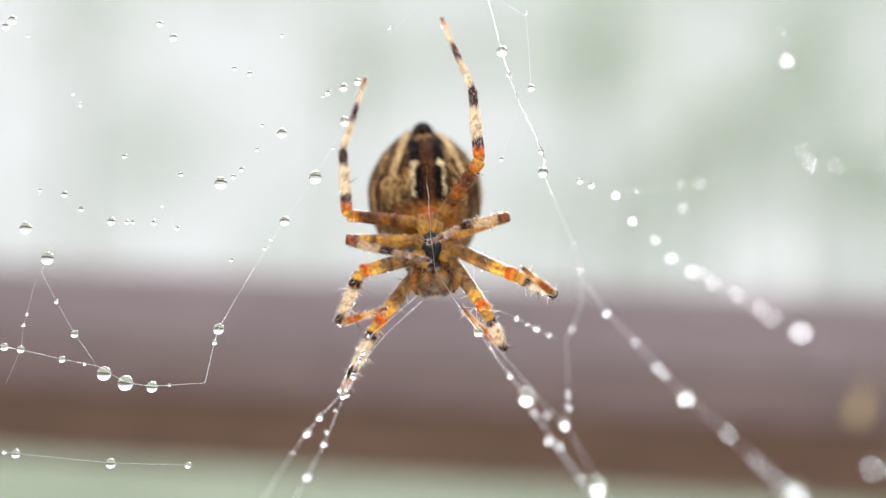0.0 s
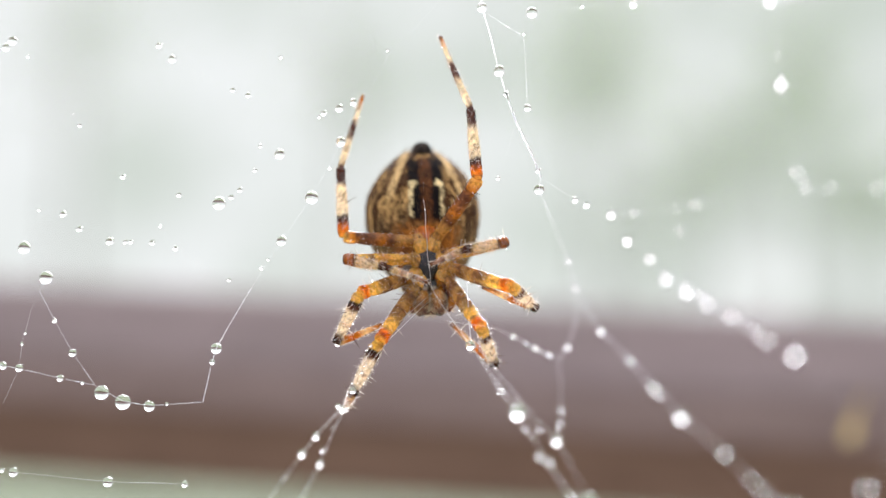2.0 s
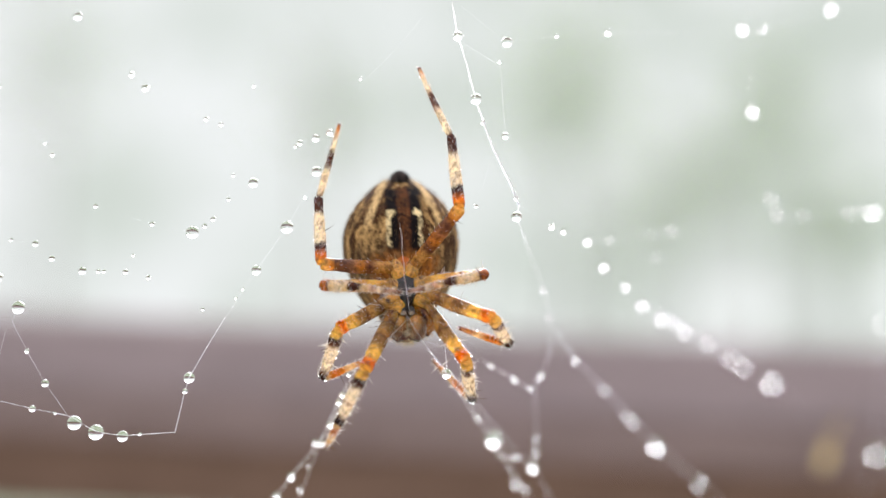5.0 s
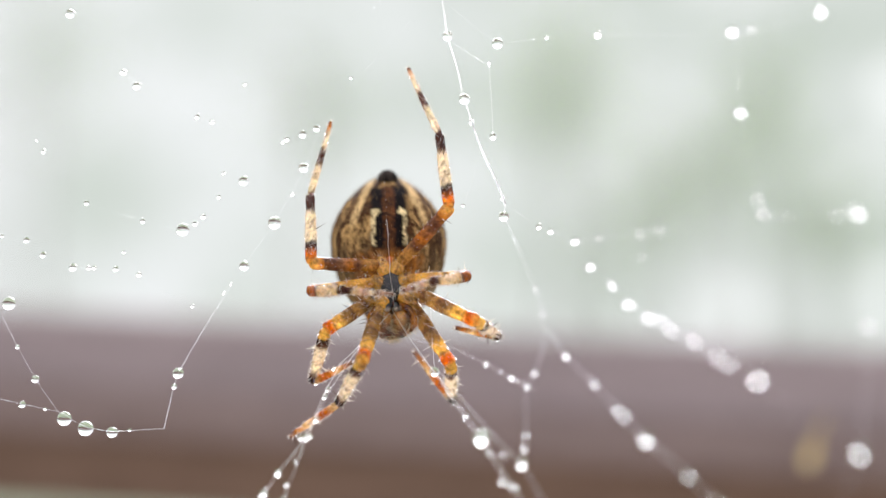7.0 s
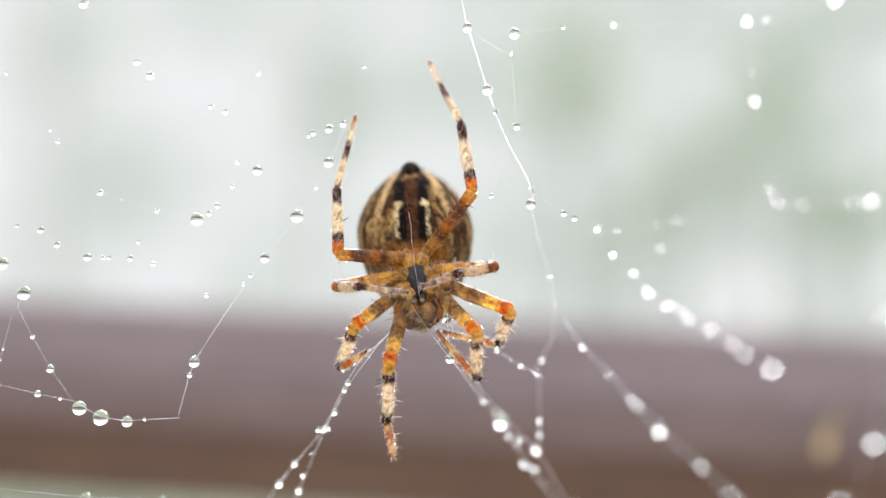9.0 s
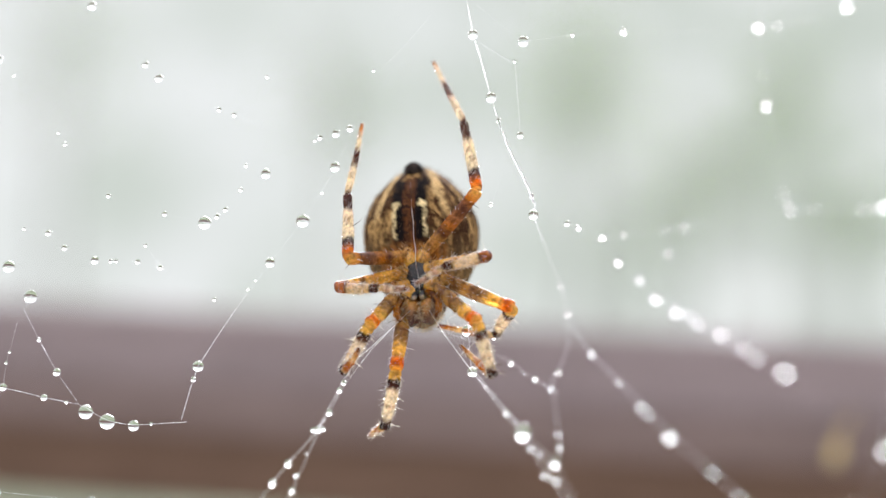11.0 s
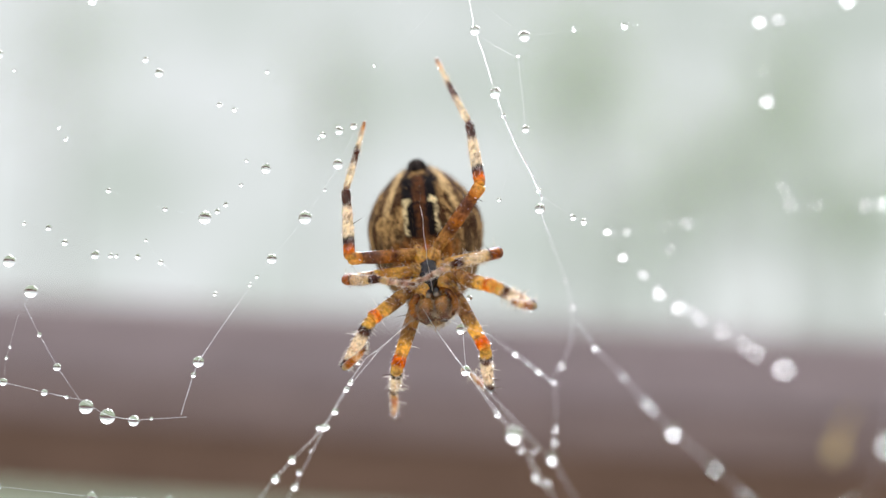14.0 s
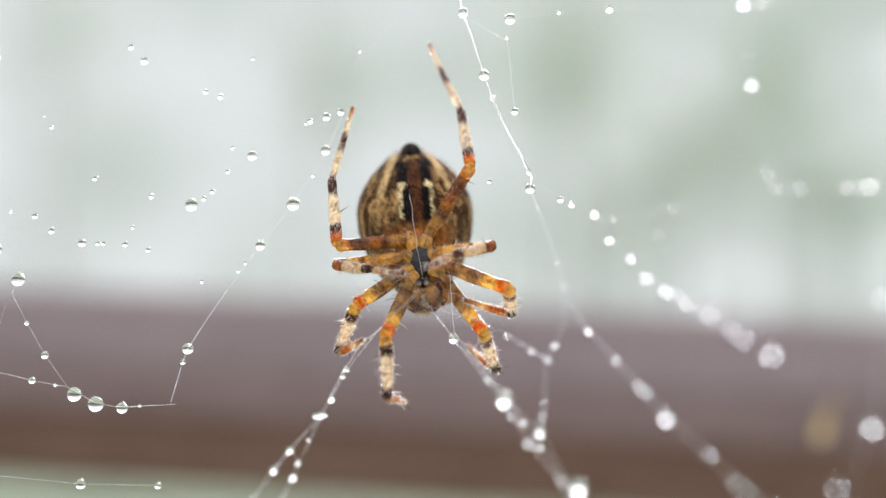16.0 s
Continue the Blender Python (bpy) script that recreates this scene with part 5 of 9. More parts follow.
    walk(LEGS["L2"][2], [
        (0, pose(0.00320, -0.00053, 0.00664, 169.1, -1.8, 179.9)),
        (0.5, pose(0.00304, -0.00121, 0.00660, 165.0, -1.8, -179.4)),
        (1, pose(0.00282, -0.00168, 0.00659, 164.6, -0.9, -179.0)),
        (1.5, pose(0.00271, -0.00192, 0.00655, 162.8, -0.8, -178.3)),
        (2, pose(0.00251, -0.00221, 0.00650, 160.1, 0.2, -178.0)),
        (2.5, pose(0.00240, -0.00240, 0.00643, 160.5, 1.8, -177.9)),
        (3, pose(0.00222, -0.00261, 0.00638, 156.1, 5.0, -178.3)),
        (3.5, pose(0.00202, -0.00277, 0.00638, 155.2, 8.6, -177.9)),
        (4, pose(0.00200, -0.00278, 0.00638, 155.2, 9.5, -177.7)),
        (6.5, pose(0.00221, -0.00191, 0.00702, 153.9, 16.7, -178.7)),
        (7, pose(0.00210, -0.00205, 0.00700, 152.0, 17.2, -177.0)),
        (7.5, pose(0.00170, -0.00245, 0.00695, 150.9, 20.1, -178.3)),
        (8, pose(0.00135, -0.00312, 0.00643, 141.0, 24.8, 176.5)),
        (8.5, pose(0.00093, -0.00351, 0.00603, 119.7, 30.0, 169.1)),
        (9, pose(0.00103, -0.00277, 0.00698, 135.1, 23.6, -179.9)),
        (11.5, pose(-0.00093, -0.00323, 0.00648, 75.5, 44.2, 150.4)),
        (12, pose(-0.00112, -0.00341, 0.00610, 68.7, 44.1, 145.9)),
        (12.5, pose(-0.00076, -0.00345, 0.00622, 86.6, 41.8, 155.9)),
        (13, pose(-0.00053, -0.00317, 0.00668, 81.1, 39.9, 154.8)),
        (13.5, pose(0.00003, -0.00324, 0.00664, 91.3, 30.4, 161.9)),
        (14, pose(0.00058, -0.00251, 0.00733, 105.1, 26.3, 165.4)),
        (14.5, pose(-0.00119, -0.00278, 0.00691, 101.4, 42.5, 157.1)),
        (15, pose(-0.00115, -0.00277, 0.00694, 48.0, 54.0, 144.4)),
        (15.5, pose(-0.00096, -0.00370, 0.00560, 53.7, 43.1, 150.3)),
        (16, pose(0.00168, -0.00224, 0.00714, 125.2, 18.9, 174.7)),
    ])
    walk(LEGS["L2"][3], [
        (0, pose(0.00320, -0.00053, 0.00664, 169.1, -1.8, 179.9)),
        (0.5, pose(0.00304, -0.00121, 0.00660, 165.0, -1.8, -179.4)),
        (1, pose(0.00282, -0.00168, 0.00659, 164.6, -0.9, -179.0)),
        (1.5, pose(0.00271, -0.00192, 0.00655, 162.8, -0.8, -178.3)),
        (2, pose(0.00251, -0.00221, 0.00650, 160.1, 0.2, -178.0)),
        (2.5, pose(0.00240, -0.00240, 0.00643, 160.5, 1.8, -177.9)),
        (3, pose(0.00222, -0.00261, 0.00638, 156.1, 5.0, -178.3)),
        (3.5, pose(0.00202, -0.00277, 0.00638, 155.2, 8.6, -177.9)),
        (4, pose(0.00200, -0.00278, 0.00638, 155.2, 9.5, -177.7)),
        (6.5, pose(0.00221, -0.00191, 0.00702, 153.9, 16.7, -178.7)),
        (7, pose(0.00210, -0.00205, 0.00700, 152.0, 17.2, -177.0)),
        (7.5, pose(0.00170, -0.00245, 0.00695, 150.9, 20.1, -178.3)),
        (8, pose(0.00135, -0.00312, 0.00643, 141.0, 24.8, 176.5)),
        (8.5, pose(0.00093, -0.00351, 0.00603, 119.7, 30.0, 169.1)),
        (9, pose(0.00103, -0.00277, 0.00698, 135.1, 23.6, -179.9)),
        (11.5, pose(-0.00093, -0.00323, 0.00648, 75.5, 44.2, 150.4)),
        (12, pose(-0.00112, -0.00341, 0.00610, 68.7, 44.1, 145.9)),
        (12.5, pose(-0.00076, -0.00345, 0.00622, 86.6, 41.8, 155.9)),
        (13, pose(-0.00053, -0.00317, 0.00668, 81.1, 39.9, 154.8)),
        (13.5, pose(0.00003, -0.00324, 0.00664, 91.3, 30.4, 161.9)),
        (14, pose(0.00058, -0.00251, 0.00733, 105.1, 26.3, 165.4)),
        (14.5, pose(-0.00119, -0.00278, 0.00691, 101.4, 42.5, 157.1)),
        (15, pose(-0.00115, -0.00277, 0.00694, 48.0, 54.0, 144.4)),
        (15.5, pose(-0.00096, -0.00370, 0.00560, 53.7, 43.1, 150.3)),
        (16, pose(0.00168, -0.00224, 0.00714, 125.2, 18.9, 174.7)),
    ])
    walk(LEGS["L3"][0], [
        (0, pose(-0.00095, 0.00000, 0.00055, 0.8, 85.6, -180.0)),
        (0.5, pose(-0.00095, 0.00000, 0.00055, 1.1, 86.2, -179.9)),
        (1, pose(-0.00095, 0.00000, 0.00055, -3.4, 87.3, 179.7)),
        (1.5, pose(-0.00095, 0.00000, 0.00055, -16.9, 89.0, 170.0)),
        (2, pose(-0.00095, -0.00000, 0.00055, -135.4, 89.6, 54.5)),
        (2.5, pose(-0.00095, -0.00000, 0.00055, -140.0, 89.6, 51.2)),
        (3, pose(-0.00095, 0.00000, 0.00055, -164.1, 89.0, 28.4)),
        (3.5, pose(-0.00095, 0.00000, 0.00055, -175.4, 86.9, 17.7)),
        (4, pose(-0.00095, 0.00000, 0.00055, -175.6, 87.5, 18.7)),
        (6.5, pose(-0.00095, 0.00000, 0.00055, -175.1, 82.6, 14.1)),
        (7, pose(-0.00095, 0.00000, 0.00055, 177.3, 77.5, 13.5)),
        (7.5, pose(-0.00095, -0.00000, 0.00055, -177.5, 78.6, 13.5)),
        (8, pose(-0.00095, 0.00000, 0.00055, 177.0, 75.9, 13.6)),
        (8.5, pose(-0.00095, -0.00000, 0.00055, 174.4, 76.1, 13.5)),
        (9, pose(-0.00095, 0.00000, 0.00055, 177.7, 77.7, 13.0)),
        (11.5, pose(-0.00095, -0.00000, 0.00055, 169.4, 72.2, 15.4)),
        (12, pose(-0.00095, -0.00000, 0.00055, 168.6, 72.8, 15.0)),
        (12.5, pose(-0.00095, -0.00000, 0.00055, 164.7, 75.2, 12.9)),
        (13, pose(-0.00095, -0.00000, 0.00055, 167.6, 76.2, 12.0)),
        (13.5, pose(-0.00095, -0.00000, 0.00055, 173.0, 86.9, -0.4)),
        (14, pose(-0.00095, 0.00000, 0.00055, 170.5, 88.3, -5.3)),
        (14.5, pose(-0.00095, 0.00000, 0.00055, 170.8, 77.8, 8.9)),
        (15, pose(-0.00095, -0.00000, 0.00055, 161.9, 63.9, 19.2)),
        (15.5, pose(-0.00095, 0.00000, 0.00055, 159.5, 69.6, 14.1)),
        (16, pose(-0.00095, 0.00000, 0.00055, 174.0, 87.4, -6.7)),
    ])
    walk(LEGS["L3"][1], [
        (0, pose(-0.00000, -0.00000, 0.00522, 179.3, 14.9, -179.8)),
        (0.5, pose(-0.00000, 0.00000, 0.00522, 178.8, 13.8, -179.7)),
        (1, pose(-0.00000, -0.00000, 0.00522, 175.0, 13.7, 179.4)),
        (1.5, pose(0.00000, 0.00000, 0.00522, 170.5, 13.4, 178.7)),
        (2, pose(0.00000, 0.00000, 0.00522, 163.6, 14.2, 178.0)),
        (2.5, pose(0.00000, 0.00000, 0.00522, 145.1, 16.6, 176.5)),
        (3, pose(0.00000, 0.00000, 0.00522, 134.5, 18.3, 174.9)),
        (3.5, pose(0.00000, 0.00000, 0.00522, 127.1, 21.2, 173.8)),
        (4, pose(-0.00000, -0.00000, 0.00522, 119.2, 20.6, 173.0)),
        (6.5, pose(-0.00000, 0.00000, 0.00522, 143.4, 22.5, 179.0)),
        (7, pose(-0.00000, -0.00000, 0.00522, 132.1, 26.7, 176.3)),
        (7.5, pose(-0.00000, 0.00000, 0.00522, 132.6, 27.6, 176.9)),
        (8, pose(-0.00000, -0.00000, 0.00522, 127.2, 31.1, 171.8)),
        (8.5, pose(0.00000, -0.00000, 0.00522, 113.3, 32.6, 165.8)),
        (9, pose(0.00000, -0.00000, 0.00522, 115.8, 32.0, 168.0)),
        (11.5, pose(0.00000, 0.00000, 0.00522, 151.6, 26.8, 172.2)),
        (12, pose(-0.00000, 0.00000, 0.00522, 140.2, 30.7, 168.6)),
        (12.5, pose(0.00000, 0.00000, 0.00522, 145.8, 28.7, 167.1)),
        (13, pose(0.00000, -0.00000, 0.00522, 123.8, 32.1, 165.3)),
        (13.5, pose(-0.00000, -0.00000, 0.00522, 144.9, 23.6, 176.2)),
        (14, pose(-0.00000, 0.00000, 0.00522, 142.6, 23.6, 176.3)),
        (14.5, pose(-0.00000, -0.00000, 0.00522, 159.0, 20.9, 178.0)),
        (15, pose(0.00000, 0.00000, 0.00522, 122.4, 35.0, 164.7)),
        (15.5, pose(0.00000, 0.00000, 0.00522, 116.4, 33.9, 158.8)),
        (16, pose(0.00000, 0.00000, 0.00522, 150.0, 25.0, 178.0)),
    ])
    walk(LEGS["L3"][2], [
        (0, pose(0.00080, 0.00004, 0.00223, 159.3, 16.0, -179.8)),
        (0.5, pose(0.00074, 0.00007, 0.00221, 160.4, 17.3, -180.0)),
        (1, pose(0.00073, 0.00026, 0.00222, 156.9, 20.8, 177.6)),
        (1.5, pose(0.00072, 0.00050, 0.00225, 151.1, 23.1, 175.6)),
        (2, pose(0.00076, 0.00085, 0.00234, 147.9, 26.1, 172.9)),
        (2.5, pose(0.00083, 0.00172, 0.00279, 144.6, 24.4, 173.3)),
        (3, pose(0.00088, 0.00214, 0.00316, 142.4, 23.7, 173.7)),
        (3.5, pose(0.00094, 0.00239, 0.00348, 141.7, 24.0, 174.9)),
        (4, pose(0.00086, 0.00262, 0.00381, 139.6, 21.8, 175.7)),
        (6.5, pose(0.00098, 0.00183, 0.00293, 170.5, 17.8, -178.0)),
        (7, pose(0.00108, 0.00224, 0.00337, 165.0, 19.3, -179.5)),
        (7.5, pose(0.00109, 0.00223, 0.00337, 165.6, 20.4, -178.2)),
        (8, pose(0.00131, 0.00231, 0.00362, 148.3, 27.4, 177.2)),
        (8.5, pose(0.00134, 0.00260, 0.00419, 164.9, 21.9, 178.5)),
        (9, pose(0.00128, 0.00258, 0.00408, 170.3, 22.4, 179.6)),
        (11.5, pose(0.00142, 0.00129, 0.00279, 105.9, 39.7, 158.4)),
        (12, pose(0.00159, 0.00170, 0.00318, 117.2, 38.8, 158.6)),
        (12.5, pose(0.00159, 0.00142, 0.00297, 92.5, 36.9, 152.7)),
        (13, pose(0.00154, 0.00226, 0.00376, 130.3, 33.2, 167.9)),
        (13.5, pose(0.00113, 0.00171, 0.00290, 154.6, 25.7, 177.7)),
        (14, pose(0.00110, 0.00182, 0.00297, 150.3, 28.3, 176.7)),
        (14.5, pose(0.00107, 0.00108, 0.00252, 123.2, 35.1, 169.7)),
        (15, pose(0.00161, 0.00227, 0.00386, 102.5, 42.3, 154.7)),
        (15.5, pose(0.00172, 0.00231, 0.00408, 112.1, 36.2, 163.2)),
        (16, pose(0.00119, 0.00151, 0.00279, 141.3, 29.5, 178.3)),
    ])
    walk(LEGS["L4"][0], [
        (0, pose(-0.00060, 0.00020, 0.00190, -0.2, 80.8, 180.0)),
        (0.5, pose(-0.00060, 0.00020, 0.00190, 0.2, 81.8, 180.0)),
        (1, pose(-0.00060, 0.00020, 0.00190, 0.1, 82.2, 180.0)),
        (1.5, pose(-0.00060, 0.00020, 0.00190, 0.5, 83.7, -179.9)),
        (2, pose(-0.00060, 0.00020, 0.00190, 0.6, 84.2, -179.9)),
        (2.5, pose(-0.00060, 0.00020, 0.00190, 1.0, 84.3, -179.9)),
        (3, pose(-0.00060, 0.00020, 0.00190, 174.3, 93.9, -0.8)),
        (3.5, pose(-0.00060, 0.00020, 0.00190, 156.6, 91.3, -15.9)),
        (4, pose(-0.00060, 0.00020, 0.00190, 71.7, 90.6, -96.1)),
        (6.5, pose(-0.00060, 0.00020, 0.00190, -1.6, 85.0, -178.9)),
        (7, pose(-0.00060, 0.00020, 0.00190, 0.8, 95.4, -157.2)),
        (7.5, pose(-0.00060, 0.00020, 0.00190, -1.2, 95.2, -157.2)),
        (8, pose(-0.00060, 0.00020, 0.00190, -2.2, 94.2, -157.5)),
        (8.5, pose(-0.00060, 0.00020, 0.00190, -3.8, 94.9, -157.1)),
        (9, pose(-0.00060, 0.00020, 0.00190, -5.1, 94.2, -157.8)),
        (11.5, pose(-0.00060, 0.00020, 0.00190, -15.0, 110.2, -144.5)),
        (12, pose(-0.00060, 0.00020, 0.00190, 164.7, 67.2, 37.4)),
        (12.5, pose(-0.00060, 0.00020, 0.00190, -12.9, 111.1, -143.7)),
        (13, pose(-0.00060, 0.00020, 0.00190, -8.9, 109.4, -144.7)),
        (13.5, pose(-0.00060, 0.00020, 0.00190, -1.1, 101.3, -147.3)),
        (14, pose(-0.00060, 0.00020, 0.00190, 8.4, 97.6, -145.9)),
        (14.5, pose(-0.00060, 0.00020, 0.00190, 166.7, 64.7, 36.7)),
        (15, pose(-0.00060, 0.00020, 0.00190, 160.9, 55.7, 42.0)),
        (15.5, pose(-0.00060, 0.00020, 0.00190, 163.7, 62.2, 38.0)),
        (16, pose(-0.00060, 0.00020, 0.00190, 37.3, 97.2, -129.4)),
    ])
    walk(LEGS["L4"][1], [
        (0, pose(0.00000, 0.00000, 0.00542, 13.8, -81.1, -1.4)),
        (0.5, pose(-0.00000, 0.00000, 0.00542, 11.2, -82.2, 0.9)),
        (1, pose(0.00000, -0.00000, 0.00542, 5.8, -82.5, 0.5)),
        (1.5, pose(-0.00000, 0.00000, 0.00542, 2.0, -83.4, 3.4)),
        (2, pose(0.00000, -0.00000, 0.00542, -4.2, -84.1, 5.2)),
        (2.5, pose(-0.00000, 0.00000, 0.00542, -6.5, -84.7, 10.3)),
        (3, pose(0.00000, -0.00000, 0.00542, 62.1, -84.2, -56.6)),
        (3.5, pose(0.00000, 0.00000, 0.00542, 78.8, -82.2, -73.2)),
        (4, pose(0.00000, 0.00000, 0.00542, 95.5, -77.9, -86.3)),
        (6.5, pose(0.00000, -0.00000, 0.00542, 21.4, -84.8, -28.3)),
        (7, pose(0.00000, -0.00000, 0.00542, -76.5, -112.5, 77.0)),
        (7.5, pose(-0.00000, -0.00000, 0.00542, 99.2, -65.7, -100.3)),
        (8, pose(0.00000, -0.00000, 0.00542, 96.6, -65.2, -98.0)),
        (8.5, pose(-0.00000, 0.00000, 0.00542, 99.7, -63.2, -101.3)),
        (9, pose(0.00000, -0.00000, 0.00542, 102.8, -62.5, -101.2)),
        (11.5, pose(0.00000, 0.00000, 0.00542, 113.1, -36.2, -110.3)),
        (12, pose(0.00000, -0.00000, 0.00542, 109.5, -33.5, -110.4)),
        (12.5, pose(0.00000, -0.00000, 0.00542, 111.8, -37.8, -108.7)),
        (13, pose(0.00000, -0.00000, 0.00542, 113.6, -42.2, -111.9)),
        (13.5, pose(0.00000, 0.00000, 0.00542, -67.4, -125.6, 70.2)),
        (14, pose(-0.00000, 0.00000, 0.00542, -70.7, -117.2, 68.6)),
        (14.5, pose(0.00000, -0.00000, 0.00542, 117.5, -35.1, -113.1)),
        (15, pose(0.00000, 0.00000, 0.00542, 124.4, -23.0, -113.3)),
        (15.5, pose(-0.00000, -0.00000, 0.00542, 123.6, -31.1, -112.3)),
        (16, pose(0.00000, 0.00000, 0.00542, -65.3, -104.1, 73.1)),
    ])
    walk(LEGS["L4"][2], [
        (0, pose(-0.00506, -0.00113, 0.00621, 0.5, -101.6, 1.4)),
        (0.5, pose(-0.00508, -0.00111, 0.00612, 2.6, -102.3, 0.4)),
        (1, pose(-0.00517, -0.00058, 0.00610, -1.8, -102.3, 1.3)),
        (1.5, pose(-0.00519, -0.00049, 0.00602, 0.6, -102.8, 1.1)),
        (2, pose(-0.00522, -0.00009, 0.00596, 0.0, -103.0, 1.3)),
        (2.5, pose(-0.00522, -0.00035, 0.00590, -1.1, -102.7, 0.8)),
        (3, pose(-0.00522, -0.00051, 0.00567, -26.8, -105.4, 23.7)),
        (3.5, pose(-0.00522, -0.00053, 0.00556, -39.3, -107.9, 32.5)),
        (4, pose(-0.00518, -0.00083, 0.00531, -47.2, -111.7, 40.7)),
        (6.5, pose(-0.00519, 0.00062, 0.00586, -13.4, -103.3, 11.6)),
        (7, pose(-0.00523, 0.00004, 0.00495, -54.6, -122.0, 47.6)),
        (7.5, pose(-0.00524, 0.00017, 0.00507, -53.6, -122.9, 49.8)),
        (8, pose(-0.00524, 0.00019, 0.00517, -54.8, -122.5, 52.9)),
        (8.5, pose(-0.00523, 0.00024, 0.00502, -56.1, -124.3, 55.0)),
        (9, pose(-0.00522, -0.00002, 0.00488, -57.7, -124.6, 52.8)),
        (11.5, pose(-0.00495, 0.00053, 0.00376, -56.5, -149.6, 59.3)),
        (12, pose(-0.00498, 0.00082, 0.00396, -54.9, -152.7, 59.4)),
        (12.5, pose(-0.00500, 0.00043, 0.00388, -54.7, -149.5, 56.0)),
        (13, pose(-0.00499, 0.00049, 0.00386, -50.5, -144.5, 52.8)),
        (13.5, pose(-0.00512, 0.00010, 0.00425, -44.8, -131.9, 47.5)),
        (14, pose(-0.00518, 0.00037, 0.00463, -39.2, -124.7, 41.2)),
        (14.5, pose(-0.00483, 0.00054, 0.00344, -49.9, -152.7, 50.5)),
        (15, pose(-0.00444, 0.00065, 0.00269, -52.7, -165.3, 50.9)),
        (15.5, pose(-0.00461, 0.00028, 0.00293, -53.2, -157.1, 50.0)),
        (16, pose(-0.00518, -0.00065, 0.00488, -28.5, -117.4, 28.9)),
    ])
    walk(LEGS["R1"][0], [
        (0, pose(0.00130, 0.00000, -0.00090, 151.6, -25.3, 0.0)),
        (0.5, pose(0.00130, 0.00000, -0.00090, 149.0, -25.6, 0.2)),
        (1, pose(0.00130, 0.00000, -0.00090, 151.7, -25.0, -0.2)),
        (1.5, pose(0.00130, -0.00000, -0.00090, 149.2, -25.8, 0.3)),
        (2, pose(0.00130, 0.00000, -0.00090, 150.3, -25.3, 0.0)),
        (2.5, pose(0.00130, -0.00000, -0.00090, 152.9, -26.4, 0.7)),
        (3, pose(0.00130, -0.00000, -0.00090, 157.1, -27.5, 1.3)),
        (3.5, pose(0.00130, 0.00000, -0.00090, 161.8, -30.1, 2.4)),
        (4, pose(0.00130, 0.00000, -0.00090, 164.4, -31.4, 2.8)),
        (6.5, pose(0.00130, 0.00000, -0.00090, -179.3, -22.7, 1.6)),
        (7, pose(0.00130, 0.00000, -0.00090, -165.1, -32.5, 0.0)),
        (7.5, pose(0.00130, -0.00000, -0.00090, -165.9, -34.0, -0.4)),
        (8, pose(0.00130, -0.00000, -0.00090, -165.6, -35.4, -0.9)),
        (8.5, pose(0.00130, 0.00000, -0.00090, -169.5, -36.2, -1.1)),
        (9, pose(0.00130, 0.00000, -0.00090, 156.8, -33.6, -1.4)),
        (11.5, pose(0.00130, -0.00000, -0.00090, 159.0, -38.6, 1.1)),
        (12, pose(0.00130, 0.00000, -0.00090, 160.0, -37.6, 0.6)),
        (12.5, pose(0.00130, -0.00000, -0.00090, 150.9, -37.3, 0.4)),
        (13, pose(0.00130, 0.00000, -0.00090, 154.4, -30.5, -3.8)),
        (13.5, pose(0.00130, -0.00000, -0.00090, 173.9, -23.8, -5.9)),
        (14, pose(0.00130, 0.00000, -0.00090, -171.1, -20.1, -5.8)),
        (14.5, pose(0.00130, -0.00000, -0.00090, -179.8, -37.3, -7.4)),
        (15, pose(0.00130, -0.00000, -0.00090, 177.3, -51.7, -6.9)),
        (15.5, pose(0.00130, -0.00000, -0.00090, -153.6, -46.7, -5.3)),
        (16, pose(0.00130, 0.00000, -0.00090, 176.3, -29.9, -1.0)),
    ])
